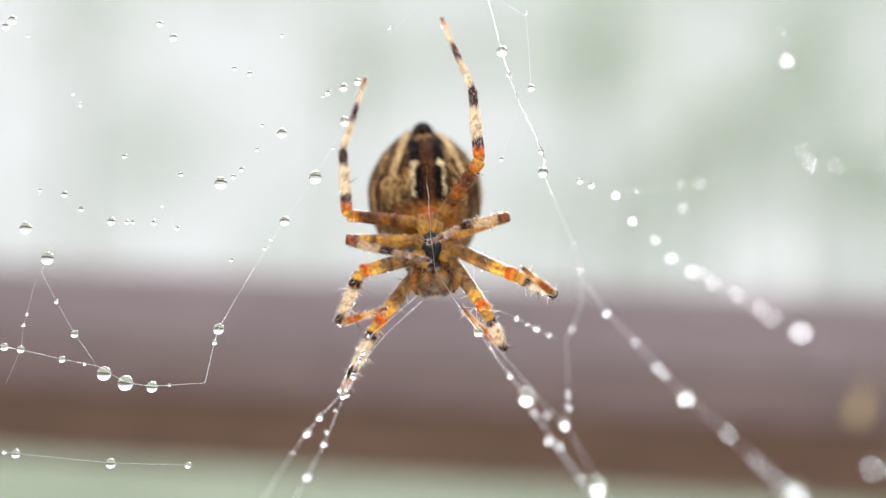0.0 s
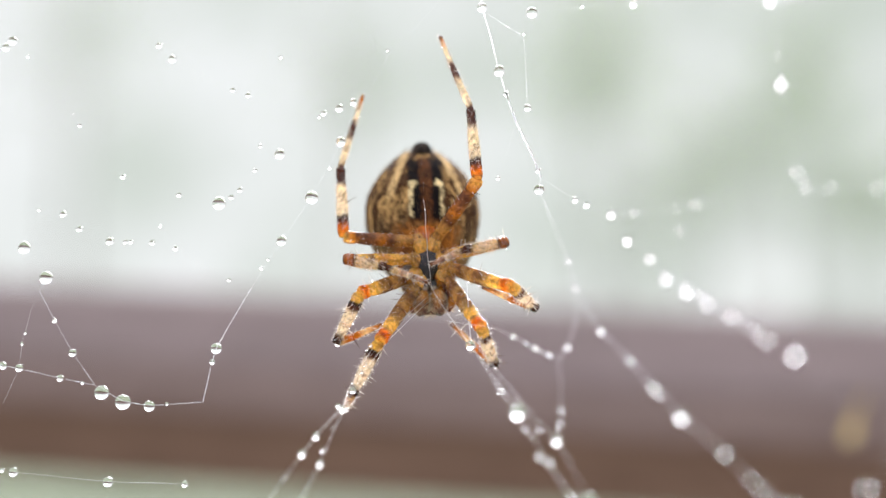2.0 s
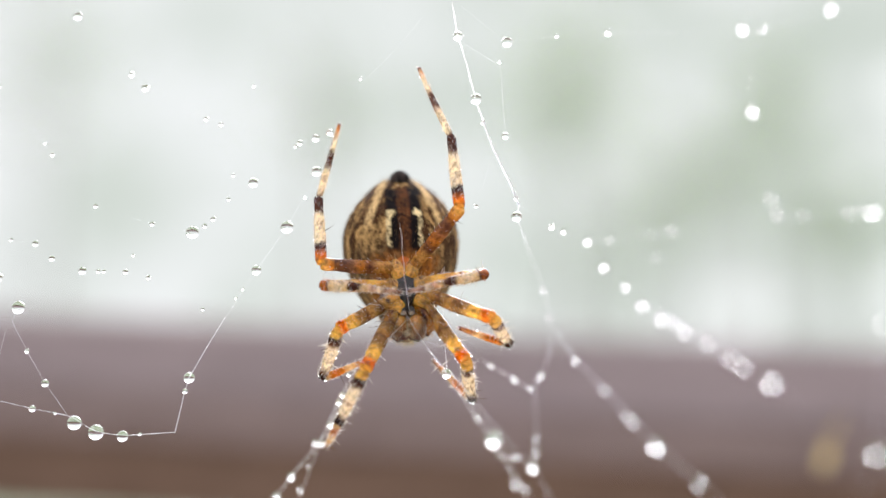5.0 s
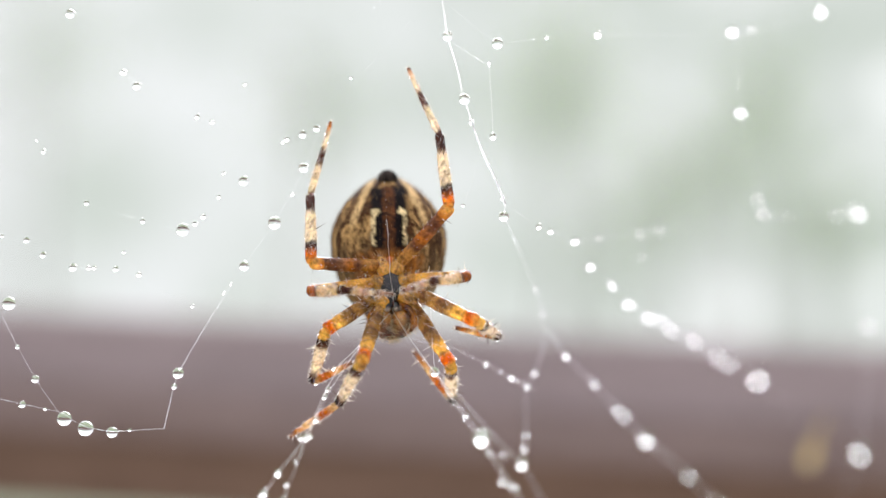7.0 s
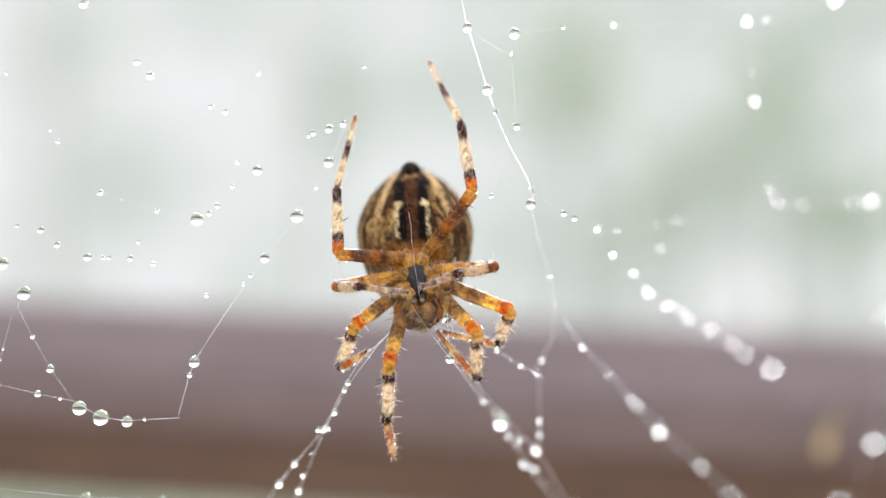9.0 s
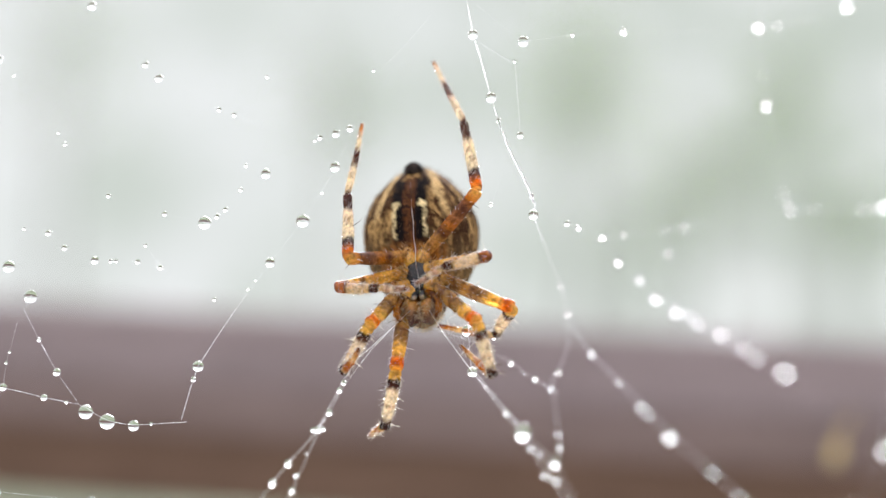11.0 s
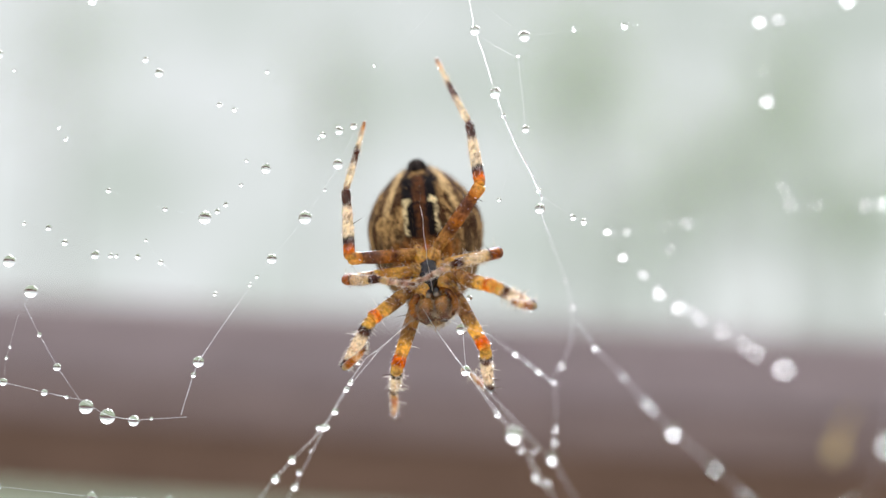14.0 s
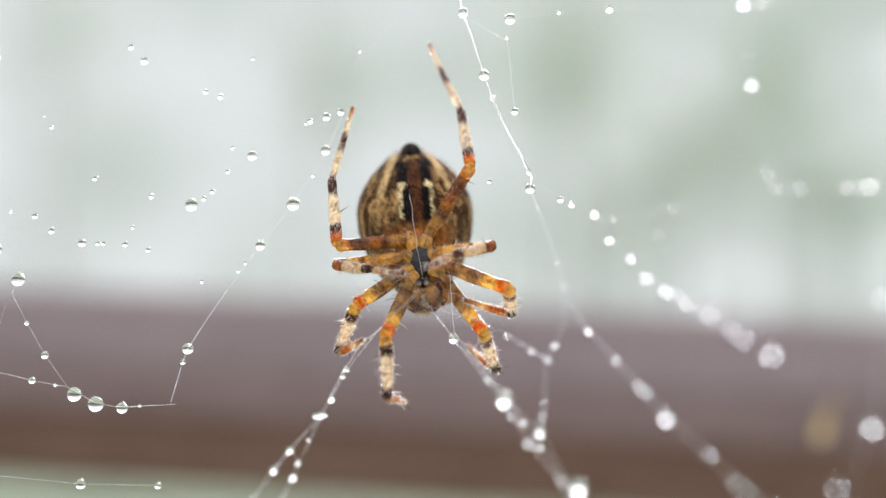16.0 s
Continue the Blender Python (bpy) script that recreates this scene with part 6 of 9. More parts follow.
    walk(LEGS["R1"][1], [
        (0, pose(0.00000, 0.00000, 0.00541, 72.2, 1.8, 1.0)),
        (0.5, pose(0.00000, -0.00000, 0.00541, 75.1, 1.2, 0.5)),
        (1, pose(0.00000, -0.00000, 0.00541, 77.2, 2.3, 1.4)),
        (1.5, pose(-0.00000, 0.00000, 0.00541, 79.8, 1.2, 1.1)),
        (2, pose(0.00000, -0.00000, 0.00541, 82.2, 1.8, 1.5)),
        (2.5, pose(-0.00000, -0.00000, 0.00541, 80.6, 0.4, 0.4)),
        (3, pose(-0.00000, -0.00000, 0.00541, 79.0, -0.8, 0.2)),
        (3.5, pose(-0.00000, 0.00000, 0.00541, 77.2, -3.3, 1.1)),
        (4, pose(0.00000, 0.00000, 0.00541, 74.7, -5.1, -0.4)),
        (6.5, pose(-0.00000, -0.00000, 0.00541, 71.0, 1.4, -5.1)),
        (7, pose(-0.00000, 0.00000, 0.00541, 54.4, -9.8, -4.5)),
        (7.5, pose(-0.00000, -0.00000, 0.00541, 56.8, -12.0, -5.8)),
        (8, pose(-0.00000, 0.00000, 0.00541, 55.8, -13.9, -6.6)),
        (8.5, pose(-0.00000, 0.00000, 0.00541, 63.0, -14.7, -8.4)),
        (9, pose(0.00000, 0.00000, 0.00541, 82.4, -5.2, -23.9)),
        (11.5, pose(-0.00000, -0.00000, 0.00541, 53.3, -11.1, -22.5)),
        (12, pose(0.00000, -0.00000, 0.00541, 78.3, -4.9, -10.1)),
        (12.5, pose(0.00000, 0.00000, 0.00541, 54.9, -1.8, -7.6)),
        (13, pose(0.00000, 0.00000, 0.00541, 51.2, 8.6, -3.8)),
        (13.5, pose(0.00000, -0.00000, 0.00541, 28.5, 16.7, -5.9)),
        (14, pose(-0.00000, -0.00000, 0.00541, 58.7, 4.4, -20.8)),
        (14.5, pose(0.00000, 0.00000, 0.00541, 56.0, -12.4, -29.9)),
        (15, pose(0.00000, 0.00000, 0.00541, 63.9, -20.7, -26.7)),
        (15.5, pose(-0.00000, -0.00000, 0.00541, 39.0, -34.4, -19.7)),
        (16, pose(0.00000, 0.00000, 0.00541, 61.8, 4.9, -5.6)),
    ])
    walk(LEGS["R1"][2], [
        (0, pose(0.00010, -0.00378, 0.00662, 157.4, -12.8, -173.0)),
        (0.5, pose(0.00006, -0.00384, 0.00643, 158.9, -12.4, -172.3)),
        (1, pose(0.00013, -0.00387, 0.00629, 160.2, -13.4, -172.8)),
        (1.5, pose(0.00009, -0.00391, 0.00611, 160.8, -13.0, -172.0)),
        (2, pose(0.00012, -0.00394, 0.00595, 162.2, -13.5, -172.3)),
        (2.5, pose(0.00003, -0.00392, 0.00606, 166.4, -12.7, -173.0)),
        (3, pose(0.00000, -0.00390, 0.00617, 171.3, -11.9, -174.0)),
        (3.5, pose(0.00003, -0.00388, 0.00629, 175.8, -10.6, -175.0)),
        (4, pose(-0.00012, -0.00383, 0.00646, -179.3, -9.2, -175.5)),
        (6.5, pose(-0.00030, -0.00375, 0.00670, -170.3, -3.8, -175.8)),
        (7, pose(-0.00064, -0.00319, 0.00769, -179.9, -5.6, -177.9)),
        (7.5, pose(-0.00079, -0.00326, 0.00754, 179.4, -3.9, -177.8)),
        (8, pose(-0.00091, -0.00320, 0.00758, 179.1, -4.6, -177.8)),
        (8.5, pose(-0.00097, -0.00344, 0.00715, 175.3, -7.5, -177.2)),
        (9, pose(-0.00164, -0.00358, 0.00593, 139.0, -1.7, -177.4)),
        (11.5, pose(-0.00165, -0.00277, 0.00774, -173.3, 2.1, -176.9)),
        (12, pose(-0.00075, -0.00382, 0.00621, -174.8, 1.2, -176.9)),
        (12.5, pose(-0.00050, -0.00321, 0.00770, -166.4, 2.4, -177.0)),
        (13, pose(0.00017, -0.00312, 0.00787, -123.1, 13.7, -163.4)),
        (13.5, pose(0.00080, -0.00199, 0.00875, -123.5, 2.9, -158.3)),
        (14, pose(-0.00106, -0.00323, 0.00747, -127.9, -17.1, -178.3)),
        (14.5, pose(-0.00206, -0.00262, 0.00758, -133.9, -12.8, 169.7)),
        (15, pose(-0.00216, -0.00291, 0.00705, -132.4, -10.4, 159.1)),
        (15.5, pose(-0.00248, -0.00177, 0.00796, -118.3, 1.6, 168.8)),
        (16, pose(-0.00018, -0.00350, 0.00728, -145.1, -4.7, -175.6)),
    ])
    walk(LEGS["R2"][0], [
        (0, pose(0.00140, 0.00000, -0.00010, 149.0, -56.3, 0.0)),
        (0.5, pose(0.00140, 0.00000, -0.00010, 144.9, -57.7, 1.7)),
        (1, pose(0.00140, -0.00000, -0.00010, 145.3, -57.2, 1.1)),
        (1.5, pose(0.00140, -0.00000, -0.00010, 140.8, -59.0, 3.6)),
        (2, pose(0.00140, 0.00000, -0.00010, 140.2, -58.9, 3.5)),
        (2.5, pose(0.00140, -0.00000, -0.00010, 140.9, -58.8, 3.3)),
        (3, pose(0.00140, -0.00000, -0.00010, 142.9, -58.2, 2.4)),
        (3.5, pose(0.00140, 0.00000, -0.00010, 144.2, -58.3, 2.6)),
        (4, pose(0.00140, 0.00000, -0.00010, 144.3, -58.4, 2.7)),
        (6.5, pose(0.00140, 0.00000, -0.00010, 163.7, -50.8, -3.7)),
        (7, pose(0.00140, 0.00000, -0.00010, 161.4, -54.0, -2.1)),
        (7.5, pose(0.00140, -0.00000, -0.00010, 140.5, -54.0, -2.1)),
        (8, pose(0.00140, 0.00000, -0.00010, 143.4, -52.3, -4.3)),
        (8.5, pose(0.00140, -0.00000, -0.00010, 152.4, -60.9, 5.5)),
        (9, pose(0.00140, 0.00000, -0.00010, 170.9, -60.3, 5.1)),
        (11.5, pose(0.00140, -0.00000, -0.00010, -166.3, -67.4, 4.5)),
        (12, pose(0.00140, 0.00000, -0.00010, -165.2, -69.9, 2.7)),
        (12.5, pose(0.00140, -0.00000, -0.00010, -177.2, -73.1, 1.2)),
        (13, pose(0.00140, -0.00000, -0.00010, 158.0, -64.1, -3.0)),
        (13.5, pose(0.00140, -0.00000, -0.00010, 156.3, -57.7, -8.6)),
        (14, pose(0.00140, 0.00000, -0.00010, 148.0, -51.1, -14.6)),
        (14.5, pose(0.00140, 0.00000, -0.00010, 155.5, -58.7, -7.5)),
        (15, pose(0.00140, -0.00000, -0.00010, 170.6, -67.4, -1.6)),
        (15.5, pose(0.00140, -0.00000, -0.00010, -160.5, -69.1, -2.0)),
        (16, pose(0.00140, 0.00000, -0.00010, 159.0, -56.1, -2.4)),
    ])
    walk(LEGS["R2"][1], [
        (0, pose(-0.00000, 0.00000, 0.00593, 47.1, 5.5, 3.3)),
        (0.5, pose(-0.00000, -0.00000, 0.00593, 59.4, 3.1, 2.8)),
        (1, pose(0.00000, 0.00000, 0.00593, 68.2, 3.8, 3.2)),
        (1.5, pose(0.00000, -0.00000, 0.00593, 76.3, 1.1, 1.8)),
        (2, pose(-0.00000, 0.00000, 0.00593, 83.5, 1.1, 1.5)),
        (2.5, pose(-0.00000, 0.00000, 0.00593, 83.0, 1.3, 1.8)),
        (3, pose(0.00000, 0.00000, 0.00593, 82.7, 2.3, 3.3)),
        (3.5, pose(-0.00000, 0.00000, 0.00593, 82.7, 2.7, 6.4)),
        (4, pose(0.00000, 0.00000, 0.00593, 82.2, 2.5, 5.7)),
        (6.5, pose(-0.00000, -0.00000, 0.00593, 92.2, 9.2, -14.2)),
        (7, pose(-0.00000, 0.00000, 0.00593, 83.2, 6.8, 13.7)),
        (7.5, pose(-0.00000, 0.00000, 0.00593, 50.5, 0.6, 11.2)),
        (8, pose(-0.00000, 0.00000, 0.00593, 52.1, -4.3, 2.3)),
        (8.5, pose(0.00000, 0.00000, 0.00593, 75.8, -26.0, -13.8)),
        (9, pose(-0.00000, 0.00000, 0.00593, 98.0, -35.1, -37.5)),
        (11.5, pose(0.00000, -0.00000, 0.00593, 104.8, -52.5, -38.0)),
        (12, pose(-0.00000, -0.00000, 0.00593, 108.5, -52.3, -50.3)),
        (12.5, pose(0.00000, -0.00000, 0.00593, 96.9, -47.7, -43.2)),
        (13, pose(0.00000, 0.00000, 0.00593, 80.7, -26.0, 1.9)),
        (13.5, pose(0.00000, -0.00000, 0.00593, 89.0, -19.0, 3.3)),
        (14, pose(0.00000, 0.00000, 0.00593, 72.7, -11.5, 9.9)),
        (14.5, pose(0.00000, -0.00000, 0.00593, 62.5, -17.1, 14.0)),
        (15, pose(0.00000, -0.00000, 0.00593, 59.1, -36.2, 0.1)),
        (15.5, pose(-0.00000, -0.00000, 0.00593, 89.1, -55.2, -25.0)),
        (16, pose(-0.00000, 0.00000, 0.00593, 101.2, -30.0, -17.1)),
    ])
    walk(LEGS["R2"][2], [
        (0, pose(0.00035, -0.00238, 0.00815, 106.3, -0.7, -179.6)),
        (0.5, pose(0.00023, -0.00281, 0.00759, 110.1, 0.3, -177.3)),
        (1, pose(0.00025, -0.00303, 0.00714, 115.2, -1.9, -173.2)),
        (1.5, pose(0.00012, -0.00318, 0.00670, 122.2, -0.6, -171.0)),
        (2, pose(0.00009, -0.00325, 0.00630, 136.4, -1.7, -169.6)),
        (2.5, pose(0.00011, -0.00325, 0.00633, 132.2, -2.7, -168.9)),
        (3, pose(0.00021, -0.00324, 0.00634, 129.5, -4.6, -167.9)),
        (3.5, pose(0.00038, -0.00323, 0.00634, 127.0, -6.6, -165.7)),
        (4, pose(0.00034, -0.00323, 0.00637, 125.5, -6.7, -165.6)),
        (6.5, pose(-0.00082, -0.00317, 0.00581, 117.9, -24.2, -159.8)),
        (7, pose(0.00082, -0.00315, 0.00632, 110.0, -22.0, -157.0)),
        (7.5, pose(0.00051, -0.00247, 0.00801, 50.3, -11.5, -147.7)),
        (8, pose(-0.00005, -0.00259, 0.00793, 58.3, -13.8, -147.5)),
        (8.5, pose(-0.00110, -0.00300, 0.00665, 107.6, -13.4, -155.8)),
        (9, pose(-0.00176, -0.00273, 0.00556, 155.7, -13.6, -167.2)),
        (11.5, pose(-0.00143, -0.00290, 0.00542, 179.8, -11.1, -172.2)),
        (12, pose(-0.00186, -0.00261, 0.00529, 179.6, -9.8, -172.1)),
        (12.5, pose(-0.00201, -0.00257, 0.00566, 169.6, -10.4, -169.3)),
        (13, pose(-0.00012, -0.00324, 0.00640, 116.7, -15.3, -159.4)),
        (13.5, pose(0.00017, -0.00327, 0.00598, 108.2, -16.4, -165.9)),
        (14, pose(0.00035, -0.00311, 0.00688, 56.3, -17.2, -150.9)),
        (14.5, pose(0.00027, -0.00292, 0.00738, 68.2, -15.3, -155.0)),
        (15, pose(-0.00099, -0.00281, 0.00729, 97.5, -14.5, -160.0)),
        (15.5, pose(-0.00142, -0.00295, 0.00596, 178.5, -6.2, -176.6)),
        (16, pose(-0.00064, -0.00316, 0.00538, 119.5, -15.8, -166.8)),
    ])
    walk(LEGS["R2"][3], [
        (0, pose(0.00035, -0.00238, 0.00815, 106.3, -0.7, -179.6)),
        (0.5, pose(0.00023, -0.00281, 0.00759, 110.1, 0.3, -177.3)),
        (1, pose(0.00025, -0.00303, 0.00714, 115.2, -1.9, -173.2)),
        (1.5, pose(0.00012, -0.00318, 0.00670, 122.2, -0.6, -171.0)),
        (2, pose(0.00009, -0.00325, 0.00630, 136.4, -1.7, -169.6)),
        (2.5, pose(0.00011, -0.00325, 0.00633, 132.2, -2.7, -168.9)),
        (3, pose(0.00021, -0.00324, 0.00634, 129.5, -4.6, -167.9)),
        (3.5, pose(0.00038, -0.00323, 0.00634, 127.0, -6.6, -165.7)),
        (4, pose(0.00034, -0.00323, 0.00637, 125.5, -6.7, -165.6)),
        (6.5, pose(-0.00082, -0.00317, 0.00581, 117.9, -24.2, -159.8)),
        (7, pose(0.00082, -0.00315, 0.00632, 110.0, -22.0, -157.0)),
        (7.5, pose(0.00051, -0.00247, 0.00801, 50.3, -11.5, -147.7)),
        (8, pose(-0.00005, -0.00259, 0.00793, 58.3, -13.8, -147.5)),
        (8.5, pose(-0.00110, -0.00300, 0.00665, 107.6, -13.4, -155.8)),
        (9, pose(-0.00176, -0.00273, 0.00556, 155.7, -13.6, -167.2)),
        (11.5, pose(-0.00143, -0.00290, 0.00542, 179.8, -11.1, -172.2)),
        (12, pose(-0.00186, -0.00261, 0.00529, 179.6, -9.8, -172.1)),
        (12.5, pose(-0.00201, -0.00257, 0.00566, 169.6, -10.4, -169.3)),
        (13, pose(-0.00012, -0.00324, 0.00640, 116.7, -15.3, -159.4)),
        (13.5, pose(0.00017, -0.00327, 0.00598, 108.2, -16.4, -165.9)),
        (14, pose(0.00035, -0.00311, 0.00688, 56.3, -17.2, -150.9)),
        (14.5, pose(0.00027, -0.00292, 0.00738, 68.2, -15.3, -155.0)),
        (15, pose(-0.00099, -0.00281, 0.00729, 97.5, -14.5, -160.0)),
        (15.5, pose(-0.00142, -0.00295, 0.00596, 178.5, -6.2, -176.6)),
        (16, pose(-0.00064, -0.00316, 0.00538, 119.5, -15.8, -166.8)),
    ])
    walk(LEGS["R3"][0], [
        (0, pose(0.00100, 0.00000, 0.00070, -16.5, -77.9, 180.0)),
        (0.5, pose(0.00100, 0.00000, 0.00070, -12.9, -78.1, -179.7)),
        (1, pose(0.00100, 0.00000, 0.00070, -11.2, -79.2, -178.5)),
        (1.5, pose(0.00100, 0.00000, 0.00070, -11.1, -79.5, -178.2)),
        (2, pose(0.00100, 0.00000, 0.00070, -13.3, -80.9, -176.4)),
        (2.5, pose(0.00100, -0.00000, 0.00070, -12.8, -80.6, -176.8)),
        (3, pose(0.00100, -0.00000, 0.00070, -13.2, -80.4, -177.1)),
        (3.5, pose(0.00100, 0.00000, 0.00070, -12.5, -78.9, -179.1)),
        (4, pose(0.00100, 0.00000, 0.00070, -22.5, -80.8, -175.7)),
        (6.5, pose(0.00100, 0.00000, 0.00070, -159.2, -80.1, -39.9)),
        (7, pose(0.00100, 0.00000, 0.00070, -157.3, -82.3, -45.6)),
        (7.5, pose(0.00100, -0.00000, 0.00070, -141.0, -85.2, -61.4)),
        (8, pose(0.00100, -0.00000, 0.00070, -137.4, -85.4, -63.3)),
        (8.5, pose(0.00100, -0.00000, 0.00070, -134.1, -85.4, -63.6)),
        (9, pose(0.00100, 0.00000, 0.00070, -142.1, -83.8, -48.7)),
        (11.5, pose(0.00100, -0.00000, 0.00070, -158.7, -82.9, -44.1)),
        (12, pose(0.00100, -0.00000, 0.00070, -157.9, -82.6, -43.2)),
        (12.5, pose(0.00100, -0.00000, 0.00070, -145.4, -85.5, -58.3)),
        (13, pose(0.00100, 0.00000, 0.00070, -158.6, -83.2, -45.9)),
        (13.5, pose(0.00100, -0.00000, 0.00070, -165.3, -81.7, -42.2)),
        (14, pose(0.00100, 0.00000, 0.00070, -169.6, -80.8, -40.8)),
        (14.5, pose(0.00100, 0.00000, 0.00070, -168.6, -82.0, -42.4)),
        (15, pose(0.00100, -0.00000, 0.00070, -142.9, -85.6, -57.4)),
        (15.5, pose(0.00100, -0.00000, 0.00070, -138.5, -85.6, -57.0)),
        (16, pose(0.00100, 0.00000, 0.00070, -171.7, -81.6, -40.5)),
    ])
    walk(LEGS["R3"][1], [
        (0, pose(-0.00000, 0.00000, 0.00492, 156.7, 2.1, 179.4)),
        (0.5, pose(0.00000, 0.00000, 0.00492, 161.8, 2.2, 179.4)),
        (1, pose(-0.00000, 0.00000, 0.00492, 164.1, 0.8, 179.6)),
        (1.5, pose(0.00000, 0.00000, 0.00492, 162.5, -0.1, 179.8)),
        (2, pose(-0.00000, -0.00000, 0.00492, 160.7, -2.0, 179.9)),
        (2.5, pose(0.00000, 0.00000, 0.00492, 155.7, -3.9, -179.2)),
        (3, pose(0.00000, -0.00000, 0.00492, 151.9, -6.2, -177.9)),
        (3.5, pose(-0.00000, 0.00000, 0.00492, 148.4, -8.3, -175.6)),
        (4, pose(0.00000, 0.00000, 0.00492, 137.1, -11.0, -173.4)),
        (6.5, pose(-0.00000, 0.00000, 0.00492, 135.3, -23.1, -178.1)),
        (7, pose(0.00000, 0.00000, 0.00492, 124.7, -23.5, -172.6)),
        (7.5, pose(-0.00000, -0.00000, 0.00492, 125.3, -19.2, -174.6)),
        (8, pose(0.00000, 0.00000, 0.00492, 136.9, -17.0, -177.6)),
        (8.5, pose(-0.00000, -0.00000, 0.00492, 144.9, -15.8, -179.6)),
        (9, pose(0.00000, -0.00000, 0.00492, 147.7, -19.7, 179.6)),
        (11.5, pose(0.00000, -0.00000, 0.00492, 135.4, -21.7, -174.7)),
        (12, pose(0.00000, 0.00000, 0.00492, 138.4, -22.1, -175.5)),
        (12.5, pose(-0.00000, -0.00000, 0.00492, 113.5, -26.9, -161.7)),
        (13, pose(-0.00000, -0.00000, 0.00492, 133.1, -23.0, -171.5)),
        (13.5, pose(0.00000, 0.00000, 0.00492, 126.1, -22.8, -171.9)),
        (14, pose(-0.00000, 0.00000, 0.00492, 136.4, -19.1, -176.0)),
        (14.5, pose(0.00000, -0.00000, 0.00492, 116.5, -25.4, -164.8)),
        (15, pose(-0.00000, 0.00000, 0.00492, 131.7, -23.0, -171.1)),
        (15.5, pose(0.00000, -0.00000, 0.00492, 154.5, -11.3, 178.0)),
        (16, pose(0.00000, 0.00000, 0.00492, 118.6, -22.2, -169.1)),
    ])
    walk(LEGS["R3"][2], [
        (0, pose(0.00013, 0.00133, 0.00183, 149.3, -11.1, -176.7)),
        (0.5, pose(0.00013, 0.00105, 0.00173, 150.3, -11.6, -177.4)),
        (1, pose(0.00005, 0.00092, 0.00168, 153.1, -13.6, -177.6)),
        (1.5, pose(-0.00000, 0.00101, 0.00171, 150.4, -14.3, -177.5)),
        (2, pose(-0.00011, 0.00111, 0.00175, 148.9, -16.3, -177.1)),
        (2.5, pose(-0.00023, 0.00138, 0.00186, 152.2, -14.3, -178.0)),
        (3, pose(-0.00038, 0.00157, 0.00197, 155.5, -12.8, -178.5)),
        (3.5, pose(-0.00055, 0.00173, 0.00208, 159.5, -10.7, -178.5)),
        (4, pose(-0.00073, 0.00222, 0.00250, 155.8, -10.0, -178.3)),
        (6.5, pose(-0.00102, 0.00234, 0.00272, 129.1, -32.0, -173.6)),
        (7, pose(-0.00111, 0.00265, 0.00317, 114.8, -32.1, -165.6)),
        (7.5, pose(-0.00090, 0.00268, 0.00309, 126.0, -28.5, -167.4)),
        (8, pose(-0.00081, 0.00227, 0.00257, 118.4, -30.8, -164.4)),
        (8.5, pose(-0.00076, 0.00193, 0.00227, 121.5, -31.5, -166.4)),
        (9, pose(-0.00095, 0.00181, 0.00225, 138.4, -31.3, -175.0)),
        (11.5, pose(-0.00110, 0.00227, 0.00270, 102.9, -37.2, -149.6)),
        (12, pose(-0.00112, 0.00215, 0.00259, 102.0, -37.7, -153.7)),
        (12.5, pose(-0.00155, 0.00274, 0.00373, 152.7, -22.0, -170.7)),
        (13, pose(-0.00125, 0.00230, 0.00281, 152.2, -21.3, -171.9)),
        (13.5, pose(-0.00114, 0.00258, 0.00309, 151.3, -21.9, -170.9)),
        (14, pose(-0.00096, 0.00226, 0.00262, 133.5, -27.5, -165.1)),
        (14.5, pose(-0.00141, 0.00274, 0.00357, 125.5, -27.7, -162.9)),
        (15, pose(-0.00125, 0.00235, 0.00286, 113.7, -35.2, -154.8)),
        (15.5, pose(-0.00055, 0.00147, 0.00194, 130.5, -33.3, -164.9)),
        (16, pose(-0.00116, 0.00279, 0.00343, 106.9, -29.8, -159.4)),
    ])
